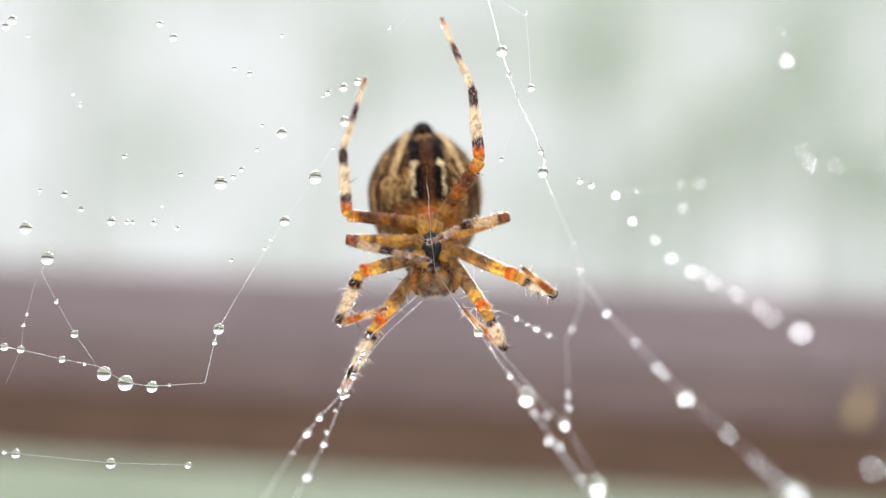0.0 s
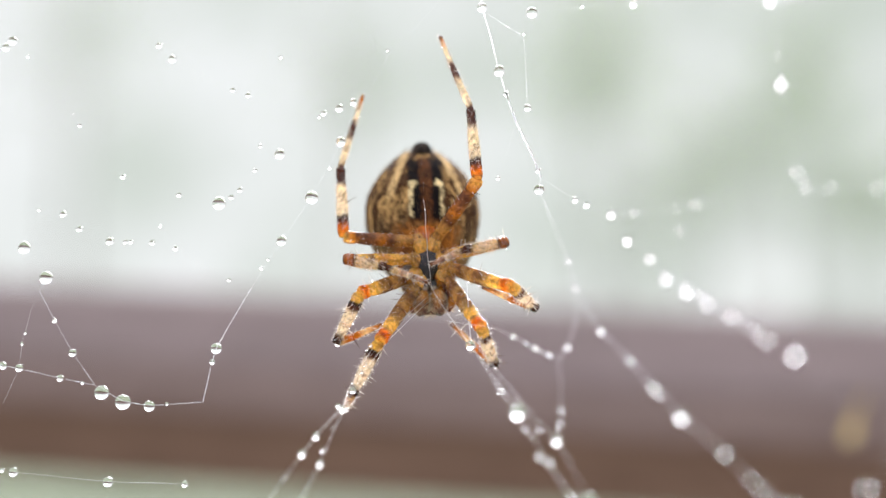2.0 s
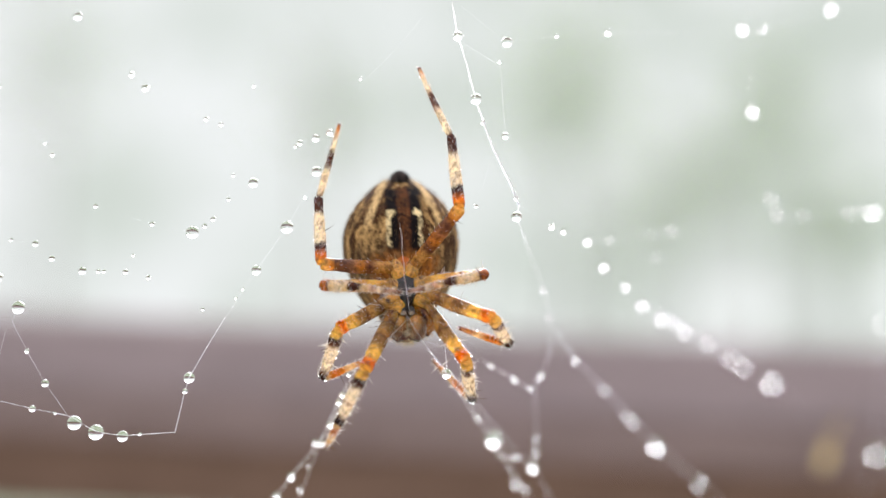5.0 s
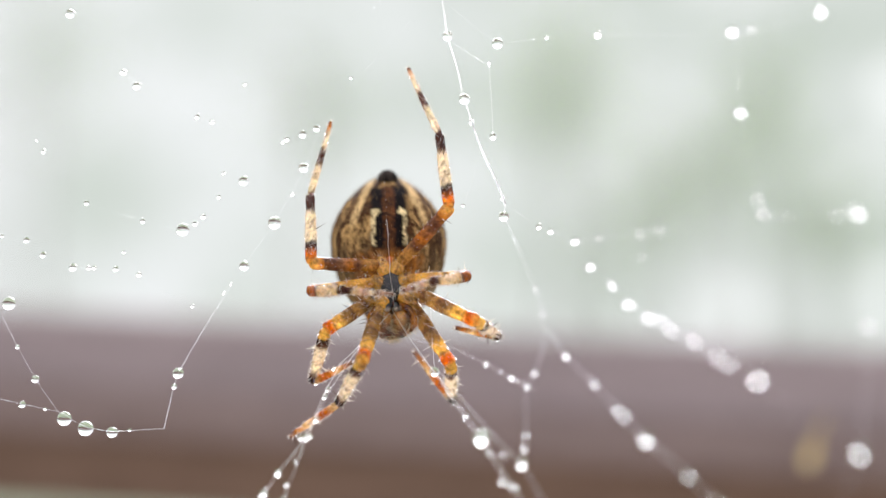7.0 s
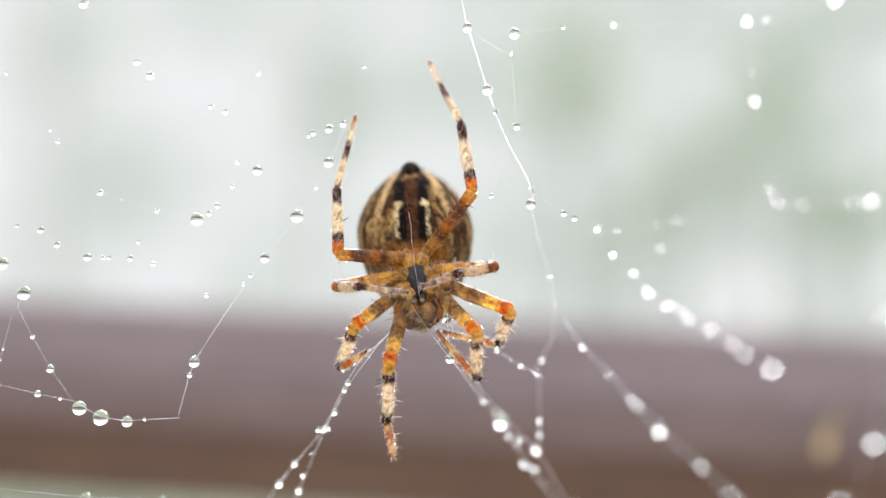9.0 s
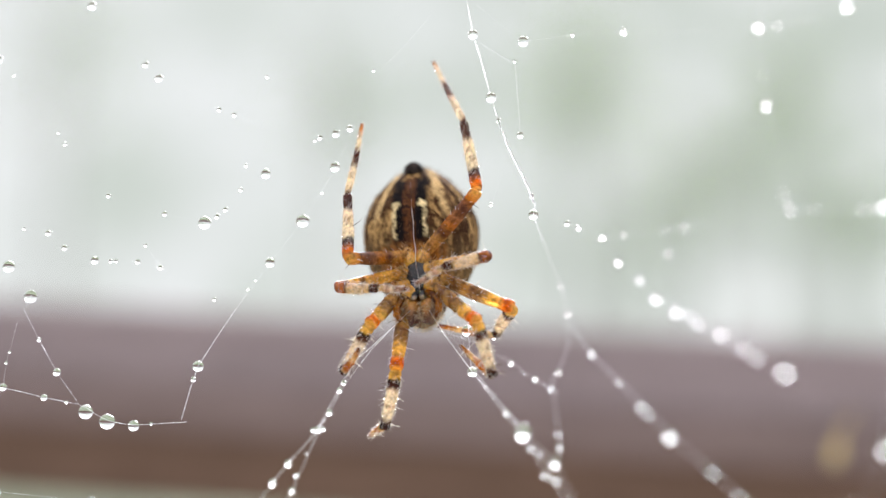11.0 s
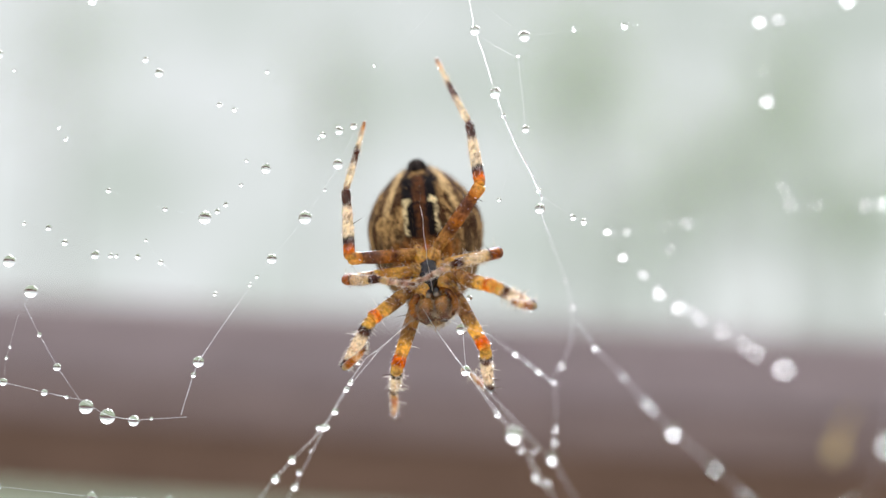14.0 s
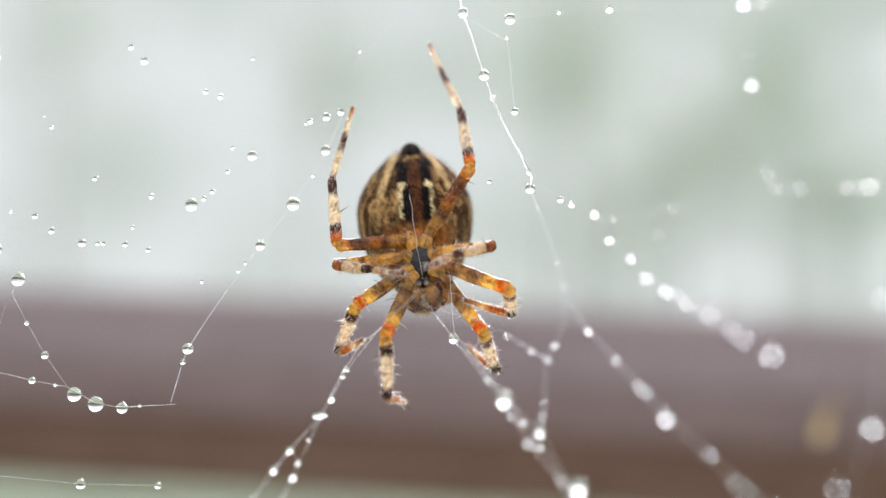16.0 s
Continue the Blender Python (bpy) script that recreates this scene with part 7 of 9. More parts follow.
    walk(LEGS["R4"][0], [
        (0, pose(0.00055, 0.00020, 0.00190, -40.4, -40.9, -180.0)),
        (0.5, pose(0.00055, 0.00020, 0.00190, -39.5, -40.4, 179.5)),
        (1, pose(0.00055, 0.00020, 0.00190, -42.2, -41.2, -179.6)),
        (1.5, pose(0.00055, 0.00020, 0.00190, -41.3, -40.5, 179.5)),
        (2, pose(0.00055, 0.00020, 0.00190, -43.1, -41.0, -179.8)),
        (2.5, pose(0.00055, 0.00020, 0.00190, -43.2, -41.6, -179.1)),
        (3, pose(0.00055, 0.00020, 0.00190, -44.9, -42.4, -178.0)),
        (3.5, pose(0.00055, 0.00020, 0.00190, -46.6, -42.5, -177.9)),
        (4, pose(0.00055, 0.00020, 0.00190, -46.3, -43.1, -177.1)),
        (6.5, pose(0.00055, 0.00020, 0.00190, 121.1, -132.7, 10.7)),
        (7, pose(0.00055, 0.00020, 0.00190, -50.5, -47.3, -169.3)),
        (7.5, pose(0.00055, 0.00020, 0.00190, -47.0, -46.1, -171.2)),
        (8, pose(0.00055, 0.00020, 0.00190, -44.3, -45.9, -171.5)),
        (8.5, pose(0.00055, 0.00020, 0.00190, -37.3, -44.7, -173.0)),
        (9, pose(0.00055, 0.00020, 0.00190, -38.6, -45.6, -172.0)),
        (11.5, pose(0.00055, 0.00020, 0.00190, -29.5, -51.0, -166.5)),
        (12, pose(0.00055, 0.00020, 0.00190, -21.4, -47.1, -169.4)),
        (12.5, pose(0.00055, 0.00020, 0.00190, -31.4, -48.9, -168.1)),
        (13, pose(0.00055, 0.00020, 0.00190, -30.9, -48.4, -168.5)),
        (13.5, pose(0.00055, 0.00020, 0.00190, -30.8, -46.1, -170.5)),
        (14, pose(0.00055, 0.00020, 0.00190, -44.9, -47.2, -169.3)),
        (14.5, pose(0.00055, 0.00020, 0.00190, -35.1, -50.4, -165.1)),
        (15, pose(0.00055, 0.00020, 0.00190, -19.8, -47.7, -167.3)),
        (15.5, pose(0.00055, 0.00020, 0.00190, -20.5, -45.7, -168.4)),
        (16, pose(0.00055, 0.00020, 0.00190, -25.2, -36.3, -173.6)),
    ])
    walk(LEGS["R4"][1], [
        (0, pose(-0.00000, -0.00000, 0.00606, 58.4, 30.1, 29.4)),
        (0.5, pose(0.00000, -0.00000, 0.00606, 59.5, 30.0, 29.1)),
        (1, pose(0.00000, -0.00000, 0.00606, 58.5, 29.8, 30.5)),
        (1.5, pose(-0.00000, 0.00000, 0.00606, 59.2, 29.6, 30.7)),
        (2, pose(0.00000, 0.00000, 0.00606, 59.2, 29.6, 31.5)),
        (2.5, pose(-0.00000, 0.00000, 0.00606, 59.4, 30.5, 31.8)),
        (3, pose(0.00000, -0.00000, 0.00606, 59.5, 31.3, 33.1)),
        (3.5, pose(0.00000, -0.00000, 0.00606, 59.1, 31.7, 35.5)),
        (4, pose(0.00000, -0.00000, 0.00606, 59.7, 32.7, 35.1)),
        (6.5, pose(0.00000, 0.00000, 0.00606, 63.2, 34.1, 43.0)),
        (7, pose(0.00000, -0.00000, 0.00606, 56.4, 40.2, 38.9)),
        (7.5, pose(-0.00000, 0.00000, 0.00606, 54.6, 41.0, 37.7)),
        (8, pose(0.00000, -0.00000, 0.00606, 51.5, 41.8, 35.2)),
        (8.5, pose(-0.00000, -0.00000, 0.00606, 45.4, 43.4, 29.6)),
        (9, pose(0.00000, -0.00000, 0.00606, 48.8, 43.5, 30.0)),
        (11.5, pose(-0.00000, 0.00000, 0.00606, 33.2, 56.4, 20.6)),
        (12, pose(-0.00000, -0.00000, 0.00606, 24.6, 53.5, 10.6)),
        (12.5, pose(0.00000, 0.00000, 0.00606, 36.3, 52.7, 22.9)),
        (13, pose(0.00000, 0.00000, 0.00606, 42.6, 52.4, 22.4)),
        (13.5, pose(-0.00000, -0.00000, 0.00606, 49.0, 48.1, 21.0)),
        (14, pose(-0.00000, 0.00000, 0.00606, 60.9, 41.8, 30.6)),
        (14.5, pose(0.00000, 0.00000, 0.00606, 42.5, 52.9, 22.4)),
        (15, pose(-0.00000, -0.00000, 0.00606, 23.8, 54.8, 4.7)),
        (15.5, pose(-0.00000, -0.00000, 0.00606, 26.6, 51.5, 5.9)),
        (16, pose(-0.00000, 0.00000, 0.00606, 44.3, 38.1, 10.5)),
    ])
    walk(LEGS["R4"][2], [
        (0, pose(0.00363, -0.00344, 0.00861, 67.8, 39.4, 46.7)),
        (0.5, pose(0.00360, -0.00354, 0.00853, 68.1, 39.6, 46.0)),
        (1, pose(0.00369, -0.00339, 0.00860, 67.5, 38.6, 47.9)),
        (1.5, pose(0.00368, -0.00342, 0.00856, 67.9, 38.7, 47.6)),
        (2, pose(0.00373, -0.00338, 0.00856, 67.9, 38.1, 48.7)),
        (2.5, pose(0.00378, -0.00334, 0.00852, 68.7, 39.0, 49.0)),
        (3, pose(0.00388, -0.00325, 0.00850, 69.6, 39.3, 50.4)),
        (3.5, pose(0.00403, -0.00305, 0.00851, 69.9, 39.7, 52.8)),
        (4, pose(0.00404, -0.00308, 0.00845, 71.3, 40.7, 52.5)),
        (6.5, pose(0.00446, -0.00270, 0.00816, 83.0, 36.9, 58.9)),
        (7, pose(0.00450, -0.00238, 0.00844, 79.1, 45.6, 56.9)),
        (7.5, pose(0.00449, -0.00232, 0.00851, 77.1, 45.6, 53.9)),
        (8, pose(0.00444, -0.00225, 0.00867, 75.5, 48.9, 53.9)),
        (8.5, pose(0.00433, -0.00214, 0.00893, 69.1, 52.4, 47.7)),
        (9, pose(0.00432, -0.00239, 0.00875, 69.6, 51.1, 48.3)),
        (11.5, pose(0.00474, -0.00151, 0.00866, 59.3, 62.3, 48.0)),
        (12, pose(0.00447, -0.00154, 0.00910, 39.6, 63.1, 34.7)),
        (12.5, pose(0.00461, -0.00166, 0.00880, 61.3, 57.0, 46.5)),
        (13, pose(0.00447, -0.00227, 0.00858, 55.0, 56.6, 45.9)),
        (13.5, pose(0.00408, -0.00297, 0.00852, 52.2, 52.9, 43.1)),
        (14, pose(0.00406, -0.00330, 0.00809, 69.3, 43.9, 52.0)),
        (14.5, pose(0.00450, -0.00224, 0.00856, 63.3, 56.4, 49.4)),
        (15, pose(0.00437, -0.00191, 0.00902, 35.3, 63.6, 34.3)),
        (15.5, pose(0.00417, -0.00210, 0.00918, 38.7, 60.9, 31.7)),
        (16, pose(0.00315, -0.00341, 0.00922, 42.3, 48.6, 27.1)),
    ])
    walk(STRANDS[2], [
        (0, pose(-0.00933, 0.00080, 1.20777, 0.00, -0.00, 0.00)),
        (0.5, pose(-0.00924, 0.00080, 1.20775, 0.00, 0.05, 0.00)),
        (1, pose(-0.00923, 0.00080, 1.20777, 0.00, -0.30, 0.00)),
        (1.5, pose(-0.00938, 0.00080, 1.20782, 0.00, -0.57, 0.00)),
        (2, pose(-0.00941, 0.00080, 1.20782, 0.00, -0.49, 0.00)),
        (2.5, pose(-0.00940, 0.00080, 1.20780, 0.00, -0.47, 0.00)),
        (3, pose(-0.00944, 0.00080, 1.20786, 0.00, -0.98, 0.00)),
        (3.5, pose(-0.00927, 0.00080, 1.20778, 0.00, -0.02, 0.00)),
        (4, pose(-0.00927, 0.00080, 1.20775, 0.00, 0.25, 0.00)),
        (6.5, pose(-0.00936, 0.00080, 1.20784, 0.00, 0.13, 0.00)),
        (7, pose(-0.00947, 0.00080, 1.20790, 0.00, -0.30, 0.00)),
        (7.5, pose(-0.00924, 0.00080, 1.20777, 0.00, 0.35, 0.00)),
        (8, pose(-0.00912, 0.00080, 1.20777, 0.00, 0.43, 0.00)),
        (8.5, pose(-0.00904, 0.00080, 1.20773, 0.00, 1.15, 0.00)),
        (9, pose(-0.00883, 0.00080, 1.20763, 0.00, 2.38, 0.00)),
        (11.5, pose(-0.00902, 0.00080, 1.20757, 0.00, 2.71, 0.00)),
        (12, pose(-0.00895, 0.00080, 1.20756, 0.00, 2.71, 0.00)),
        (12.5, pose(-0.00884, 0.00080, 1.20745, 0.00, 3.07, 0.00)),
        (13, pose(-0.00881, 0.00080, 1.20739, 0.00, 3.55, 0.00)),
        (13.5, pose(-0.00891, 0.00080, 1.20745, 0.00, 3.51, 0.00)),
        (14, pose(-0.00886, 0.00080, 1.20744, 0.00, 3.47, 0.00)),
        (14.5, pose(-0.00873, 0.00080, 1.20734, 0.00, 4.24, 0.00)),
        (15, pose(-0.00839, 0.00080, 1.20716, 0.00, 5.95, 0.00)),
        (15.5, pose(-0.00839, 0.00080, 1.20717, 0.00, 5.70, 0.00)),
        (16, pose(-0.00876, 0.00080, 1.20746, 0.00, 3.36, 0.00)),
    ])
    walk(STRANDS[3], [
        (0, pose(-0.01554, 0.00080, 1.19691, 0.00, -0.00, 0.00)),
        (0.5, pose(-0.01546, 0.00080, 1.19690, 0.00, 0.05, 0.00)),
        (1, pose(-0.01539, 0.00080, 1.19688, 0.00, -0.30, 0.00)),
        (1.5, pose(-0.01548, 0.00080, 1.19690, 0.00, -0.57, 0.00)),
        (2, pose(-0.01552, 0.00080, 1.19691, 0.00, -0.49, 0.00)),
        (2.5, pose(-0.01552, 0.00080, 1.19689, 0.00, -0.47, 0.00)),
        (3, pose(-0.01546, 0.00080, 1.19689, 0.00, -0.98, 0.00)),
        (3.5, pose(-0.01547, 0.00080, 1.19691, 0.00, -0.02, 0.00)),
        (4, pose(-0.01552, 0.00080, 1.19691, 0.00, 0.25, 0.00)),
        (6.5, pose(-0.01559, 0.00080, 1.19699, 0.00, 0.13, 0.00)),
        (7, pose(-0.01562, 0.00080, 1.19701, 0.00, -0.30, 0.00)),
        (7.5, pose(-0.01551, 0.00080, 1.19695, 0.00, 0.35, 0.00)),
        (8, pose(-0.01541, 0.00080, 1.19695, 0.00, 0.43, 0.00)),
        (8.5, pose(-0.01547, 0.00080, 1.19700, 0.00, 1.15, 0.00)),
        (9, pose(-0.01549, 0.00080, 1.19704, 0.00, 2.38, 0.00)),
        (11.5, pose(-0.01574, 0.00080, 1.19702, 0.00, 2.71, 0.00)),
        (12, pose(-0.01566, 0.00080, 1.19700, 0.00, 2.71, 0.00)),
        (12.5, pose(-0.01563, 0.00080, 1.19694, 0.00, 3.07, 0.00)),
        (13, pose(-0.01568, 0.00080, 1.19693, 0.00, 3.55, 0.00)),
        (13.5, pose(-0.01577, 0.00080, 1.19699, 0.00, 3.51, 0.00)),
        (14, pose(-0.01572, 0.00080, 1.19697, 0.00, 3.47, 0.00)),
        (14.5, pose(-0.01572, 0.00080, 1.19697, 0.00, 4.24, 0.00)),
        (15, pose(-0.01570, 0.00080, 1.19700, 0.00, 5.95, 0.00)),
        (15.5, pose(-0.01565, 0.00080, 1.19698, 0.00, 5.70, 0.00)),
        (16, pose(-0.01560, 0.00080, 1.19698, 0.00, 3.36, 0.00)),
    ])
    walk(STRANDS[11], [
        (0, pose(0.00355, 0.00000, 1.21902, 0.00, -0.00, 0.00)),
        (0.5, pose(0.00366, 0.00000, 1.21902, 0.00, 0.60, 0.00)),
        (1, pose(0.00369, 0.00000, 1.21905, 0.00, 0.76, 0.00)),
        (1.5, pose(0.00355, 0.00000, 1.21911, 0.00, 0.74, 0.00)),
        (2, pose(0.00360, 0.00000, 1.21922, 0.00, 0.05, 0.00)),
        (2.5, pose(0.00356, 0.00000, 1.21921, 0.00, -0.14, 0.00)),
        (3, pose(0.00360, 0.00000, 1.21923, 0.00, 0.26, 0.00)),
        (3.5, pose(0.00377, 0.00000, 1.21920, 0.00, 0.19, 0.00)),
        (4, pose(0.00377, 0.00000, 1.21918, 0.00, 0.14, 0.00)),
        (6.5, pose(0.00392, 0.00000, 1.21929, 0.00, -1.40, 0.00)),
        (7, pose(0.00376, 0.00000, 1.21920, 0.00, 0.13, 0.00)),
        (7.5, pose(0.00385, 0.00000, 1.21899, 0.00, 0.28, 0.00)),
        (8, pose(0.00384, 0.00000, 1.21887, 0.00, 0.02, 0.00)),
        (8.5, pose(0.00403, 0.00000, 1.21898, 0.00, -0.20, 0.00)),
        (9, pose(0.00434, 0.00000, 1.21903, 0.00, -2.59, 0.00)),
        (11.5, pose(0.00392, 0.00000, 1.21874, 0.00, -0.64, 0.00)),
        (12, pose(0.00404, 0.00000, 1.21867, 0.00, -0.46, 0.00)),
        (12.5, pose(0.00410, 0.00000, 1.21850, 0.00, -1.25, 0.00)),
        (13, pose(0.00413, 0.00000, 1.21849, 0.00, -1.51, 0.00)),
        (13.5, pose(0.00420, 0.00000, 1.21863, 0.00, -2.43, 0.00)),
        (14, pose(0.00413, 0.00000, 1.21875, 0.00, -2.86, 0.00)),
        (14.5, pose(0.00411, 0.00000, 1.21876, 0.00, -1.45, 0.00)),
        (15, pose(0.00421, 0.00000, 1.21866, 0.00, -1.21, 0.00)),
        (15.5, pose(0.00436, 0.00000, 1.21887, 0.00, -1.31, 0.00)),
        (16, pose(0.00436, 0.00000, 1.21898, 0.00, -3.29, 0.00)),
    ])
    walk(STRANDS[12], [
        (0, pose(0.008119, -0.006808, 1.202130, 0.00, -0.00, 0.00)),
        (0.5, pose(0.008138, -0.007269, 1.202101, -0.01, -0.29, 0.20)),
        (1, pose(0.008046, -0.007725, 1.202083, -0.07, 0.09, -0.07)),
        (1.5, pose(0.007874, -0.008465, 1.202160, -0.17, 0.01, -0.03)),
        (2, pose(0.007958, -0.009022, 1.202311, -0.10, 0.22, -0.17)),
        (2.5, pose(0.00784, -0.00958, 1.20222, 0.05, 0.66, -0.46)),
        (3, pose(0.00792, -0.00958, 1.20220, 0.15, 0.13, -0.07)),
        (3.5, pose(0.00801, -0.00958, 1.20217, 0.13, 0.52, -0.35)),
        (4, pose(0.00805, -0.00958, 1.20219, 0.13, 0.36, -0.24)),
        (6.5, pose(0.00792, -0.00958, 1.20239, 0.28, 2.87, -1.99)),
        (7, pose(0.008222, -0.009112, 1.202329, -0.11, -0.41, 0.28)),
        (7.5, pose(0.008588, -0.008644, 1.202086, -0.13, -1.56, 1.10)),
        (8, pose(0.008561, -0.008170, 1.201943, -0.04, -1.09, 0.78)),
        (8.5, pose(0.008456, -0.008078, 1.202117, -0.02, 0.35, -0.25)),
        (9, pose(0.008426, -0.008073, 1.202410, -0.16, 3.84, -2.76)),
        (11.5, pose(0.008604, -0.007720, 1.201981, -0.04, -0.38, 0.27)),
        (12, pose(0.009003, -0.006596, 1.202000, -0.42, -1.39, 0.95)),
        (12.5, pose(0.009327, -0.005838, 1.201795, -0.23, -1.54, 1.07)),
        (13, pose(0.009502, -0.005843, 1.201909, -0.43, -2.01, 1.39)),
        (13.5, pose(0.009648, -0.006236, 1.202160, -0.52, -1.74, 1.19)),
        (14, pose(0.008838, -0.007442, 1.202149, -0.02, 1.50, -1.08)),
        (14.5, pose(0.008694, -0.009116, 1.202028, 0.08, 0.33, -0.22)),
        (15, pose(0.00903, -0.00958, 1.20200, -0.30, -1.19, 0.82)),
        (15.5, pose(0.00874, -0.00958, 1.20234, -0.45, 0.75, -0.60)),
        (16, pose(0.00902, -0.00958, 1.20243, -0.30, 1.33, -0.99)),
    ])
    walk(STRANDS[13], [
        (0, pose(0.00528, 0.00000, 1.21793, 0.00, -0.00, 0.00)),
        (0.5, pose(0.00537, 0.00000, 1.21791, 0.00, 0.66, 0.00)),
        (1, pose(0.00539, 0.00000, 1.21797, 0.00, 0.74, 0.00)),
        (1.5, pose(0.00525, 0.00000, 1.21804, 0.00, 0.67, 0.00)),
        (2, pose(0.00534, 0.00000, 1.21811, 0.00, 0.58, 0.00)),
        (2.5, pose(0.00529, 0.00000, 1.21814, 0.00, -0.13, 0.00)),
        (3, pose(0.00531, 0.00000, 1.21815, 0.00, -0.14, 0.00)),
        (3.5, pose(0.00552, 0.00000, 1.21808, 0.00, 1.25, 0.00)),
        (4, pose(0.00550, 0.00000, 1.21807, 0.00, 0.69, 0.00)),
        (6.5, pose(0.00572, 0.00000, 1.21816, 0.00, -0.68, 0.00)),
        (7, pose(0.00551, 0.00000, 1.21804, 0.00, 0.55, 0.00)),
        (7.5, pose(0.00559, 0.00000, 1.21786, 0.00, 0.57, 0.00)),
        (8, pose(0.00558, 0.00000, 1.21777, 0.00, 0.66, 0.00)),
        (8.5, pose(0.00578, 0.00000, 1.21784, 0.00, 0.86, 0.00)),
        (9, pose(0.00617, 0.00000, 1.21792, 0.00, -0.67, 0.00)),
        (11.5, pose(0.00566, 0.00000, 1.21759, 0.00, -0.89, 0.00)),
        (12, pose(0.00577, 0.00000, 1.21756, 0.00, -0.01, 0.00)),
        (12.5, pose(0.00585, 0.00000, 1.21742, 0.00, -0.89, 0.00)),
        (13, pose(0.00587, 0.00000, 1.21742, 0.00, -1.67, 0.00)),
        (13.5, pose(0.00597, 0.00000, 1.21755, 0.00, -2.58, 0.00)),
        (14, pose(0.00593, 0.00000, 1.21766, 0.00, -2.45, 0.00)),
        (14.5, pose(0.00589, 0.00000, 1.21762, 0.00, -1.22, 0.00)),
        (15, pose(0.00597, 0.00000, 1.21753, 0.00, -1.13, 0.00)),
        (15.5, pose(0.00613, 0.00000, 1.21768, 0.00, -1.54, 0.00)),
        (16, pose(0.00620, 0.00000, 1.21789, 0.00, -2.27, 0.00)),
    ])
    walk(STRANDS[14], [
        (0, pose(0.01362, -0.00889, 1.22035, 0.00, -0.00, 0.00)),
        (0.5, pose(0.01361, -0.00889, 1.22034, 0.04, 0.04, -0.03)),
        (1, pose(0.01362, -0.00889, 1.22037, -0.06, -0.07, 0.02)),
        (1.5, pose(0.01363, -0.00888, 1.22037, -0.09, -0.10, 0.05)),
        (2, pose(0.01364, -0.00889, 1.22036, -0.04, -0.07, 0.08)),
        (2.5, pose(0.01366, -0.00888, 1.22037, -0.12, -0.14, 0.10)),
        (3, pose(0.01365, -0.00888, 1.22036, -0.11, -0.08, -0.03)),
        (3.5, pose(0.01371, -0.00888, 1.22035, -0.15, -0.03, -0.21)),
        (4, pose(0.01372, -0.00888, 1.22033, -0.23, -0.10, -0.21)),
        (6.5, pose(0.01381, -0.00888, 1.22033, -0.15, -0.03, -0.22)),
        (7, pose(0.01380, -0.00887, 1.22027, -0.40, -0.28, -0.13)),
        (7.5, pose(0.01378, -0.00886, 1.22021, -0.59, -0.37, -0.30)),
        (8, pose(0.01375, -0.00885, 1.22016, -0.72, -0.43, -0.41)),
        (8.5, pose(0.01383, -0.00885, 1.22020, -0.71, -0.39, -0.47)),
        (9, pose(0.01396, -0.00886, 1.22018, -0.55, -0.04, -0.95)),
        (11.5, pose(0.01387, -0.00884, 1.21997, -0.85, -0.46, -0.59)),
        (12, pose(0.01384, -0.00884, 1.21997, -0.92, -0.51, -0.61)),
        (12.5, pose(0.01387, -0.00883, 1.21996, -1.12, -0.58, -0.83)),
        (13, pose(0.01390, -0.00883, 1.21998, -1.10, -0.55, -0.87)),
        (13.5, pose(0.01390, -0.00884, 1.21997, -0.92, -0.41, -0.84)),
        (14, pose(0.01393, -0.00884, 1.22003, -0.96, -0.45, -0.83)),
        (14.5, pose(0.01391, -0.00883, 1.22002, -0.99, -0.50, -0.78)),
        (15, pose(0.01396, -0.00882, 1.21991, -1.20, -0.54, -1.10)),
        (15.5, pose(0.01403, -0.00883, 1.21998, -1.02, -0.32, -1.23)),
        (16, pose(0.01393, -0.00885, 1.22014, -0.66, -0.13, -0.98)),
    ])
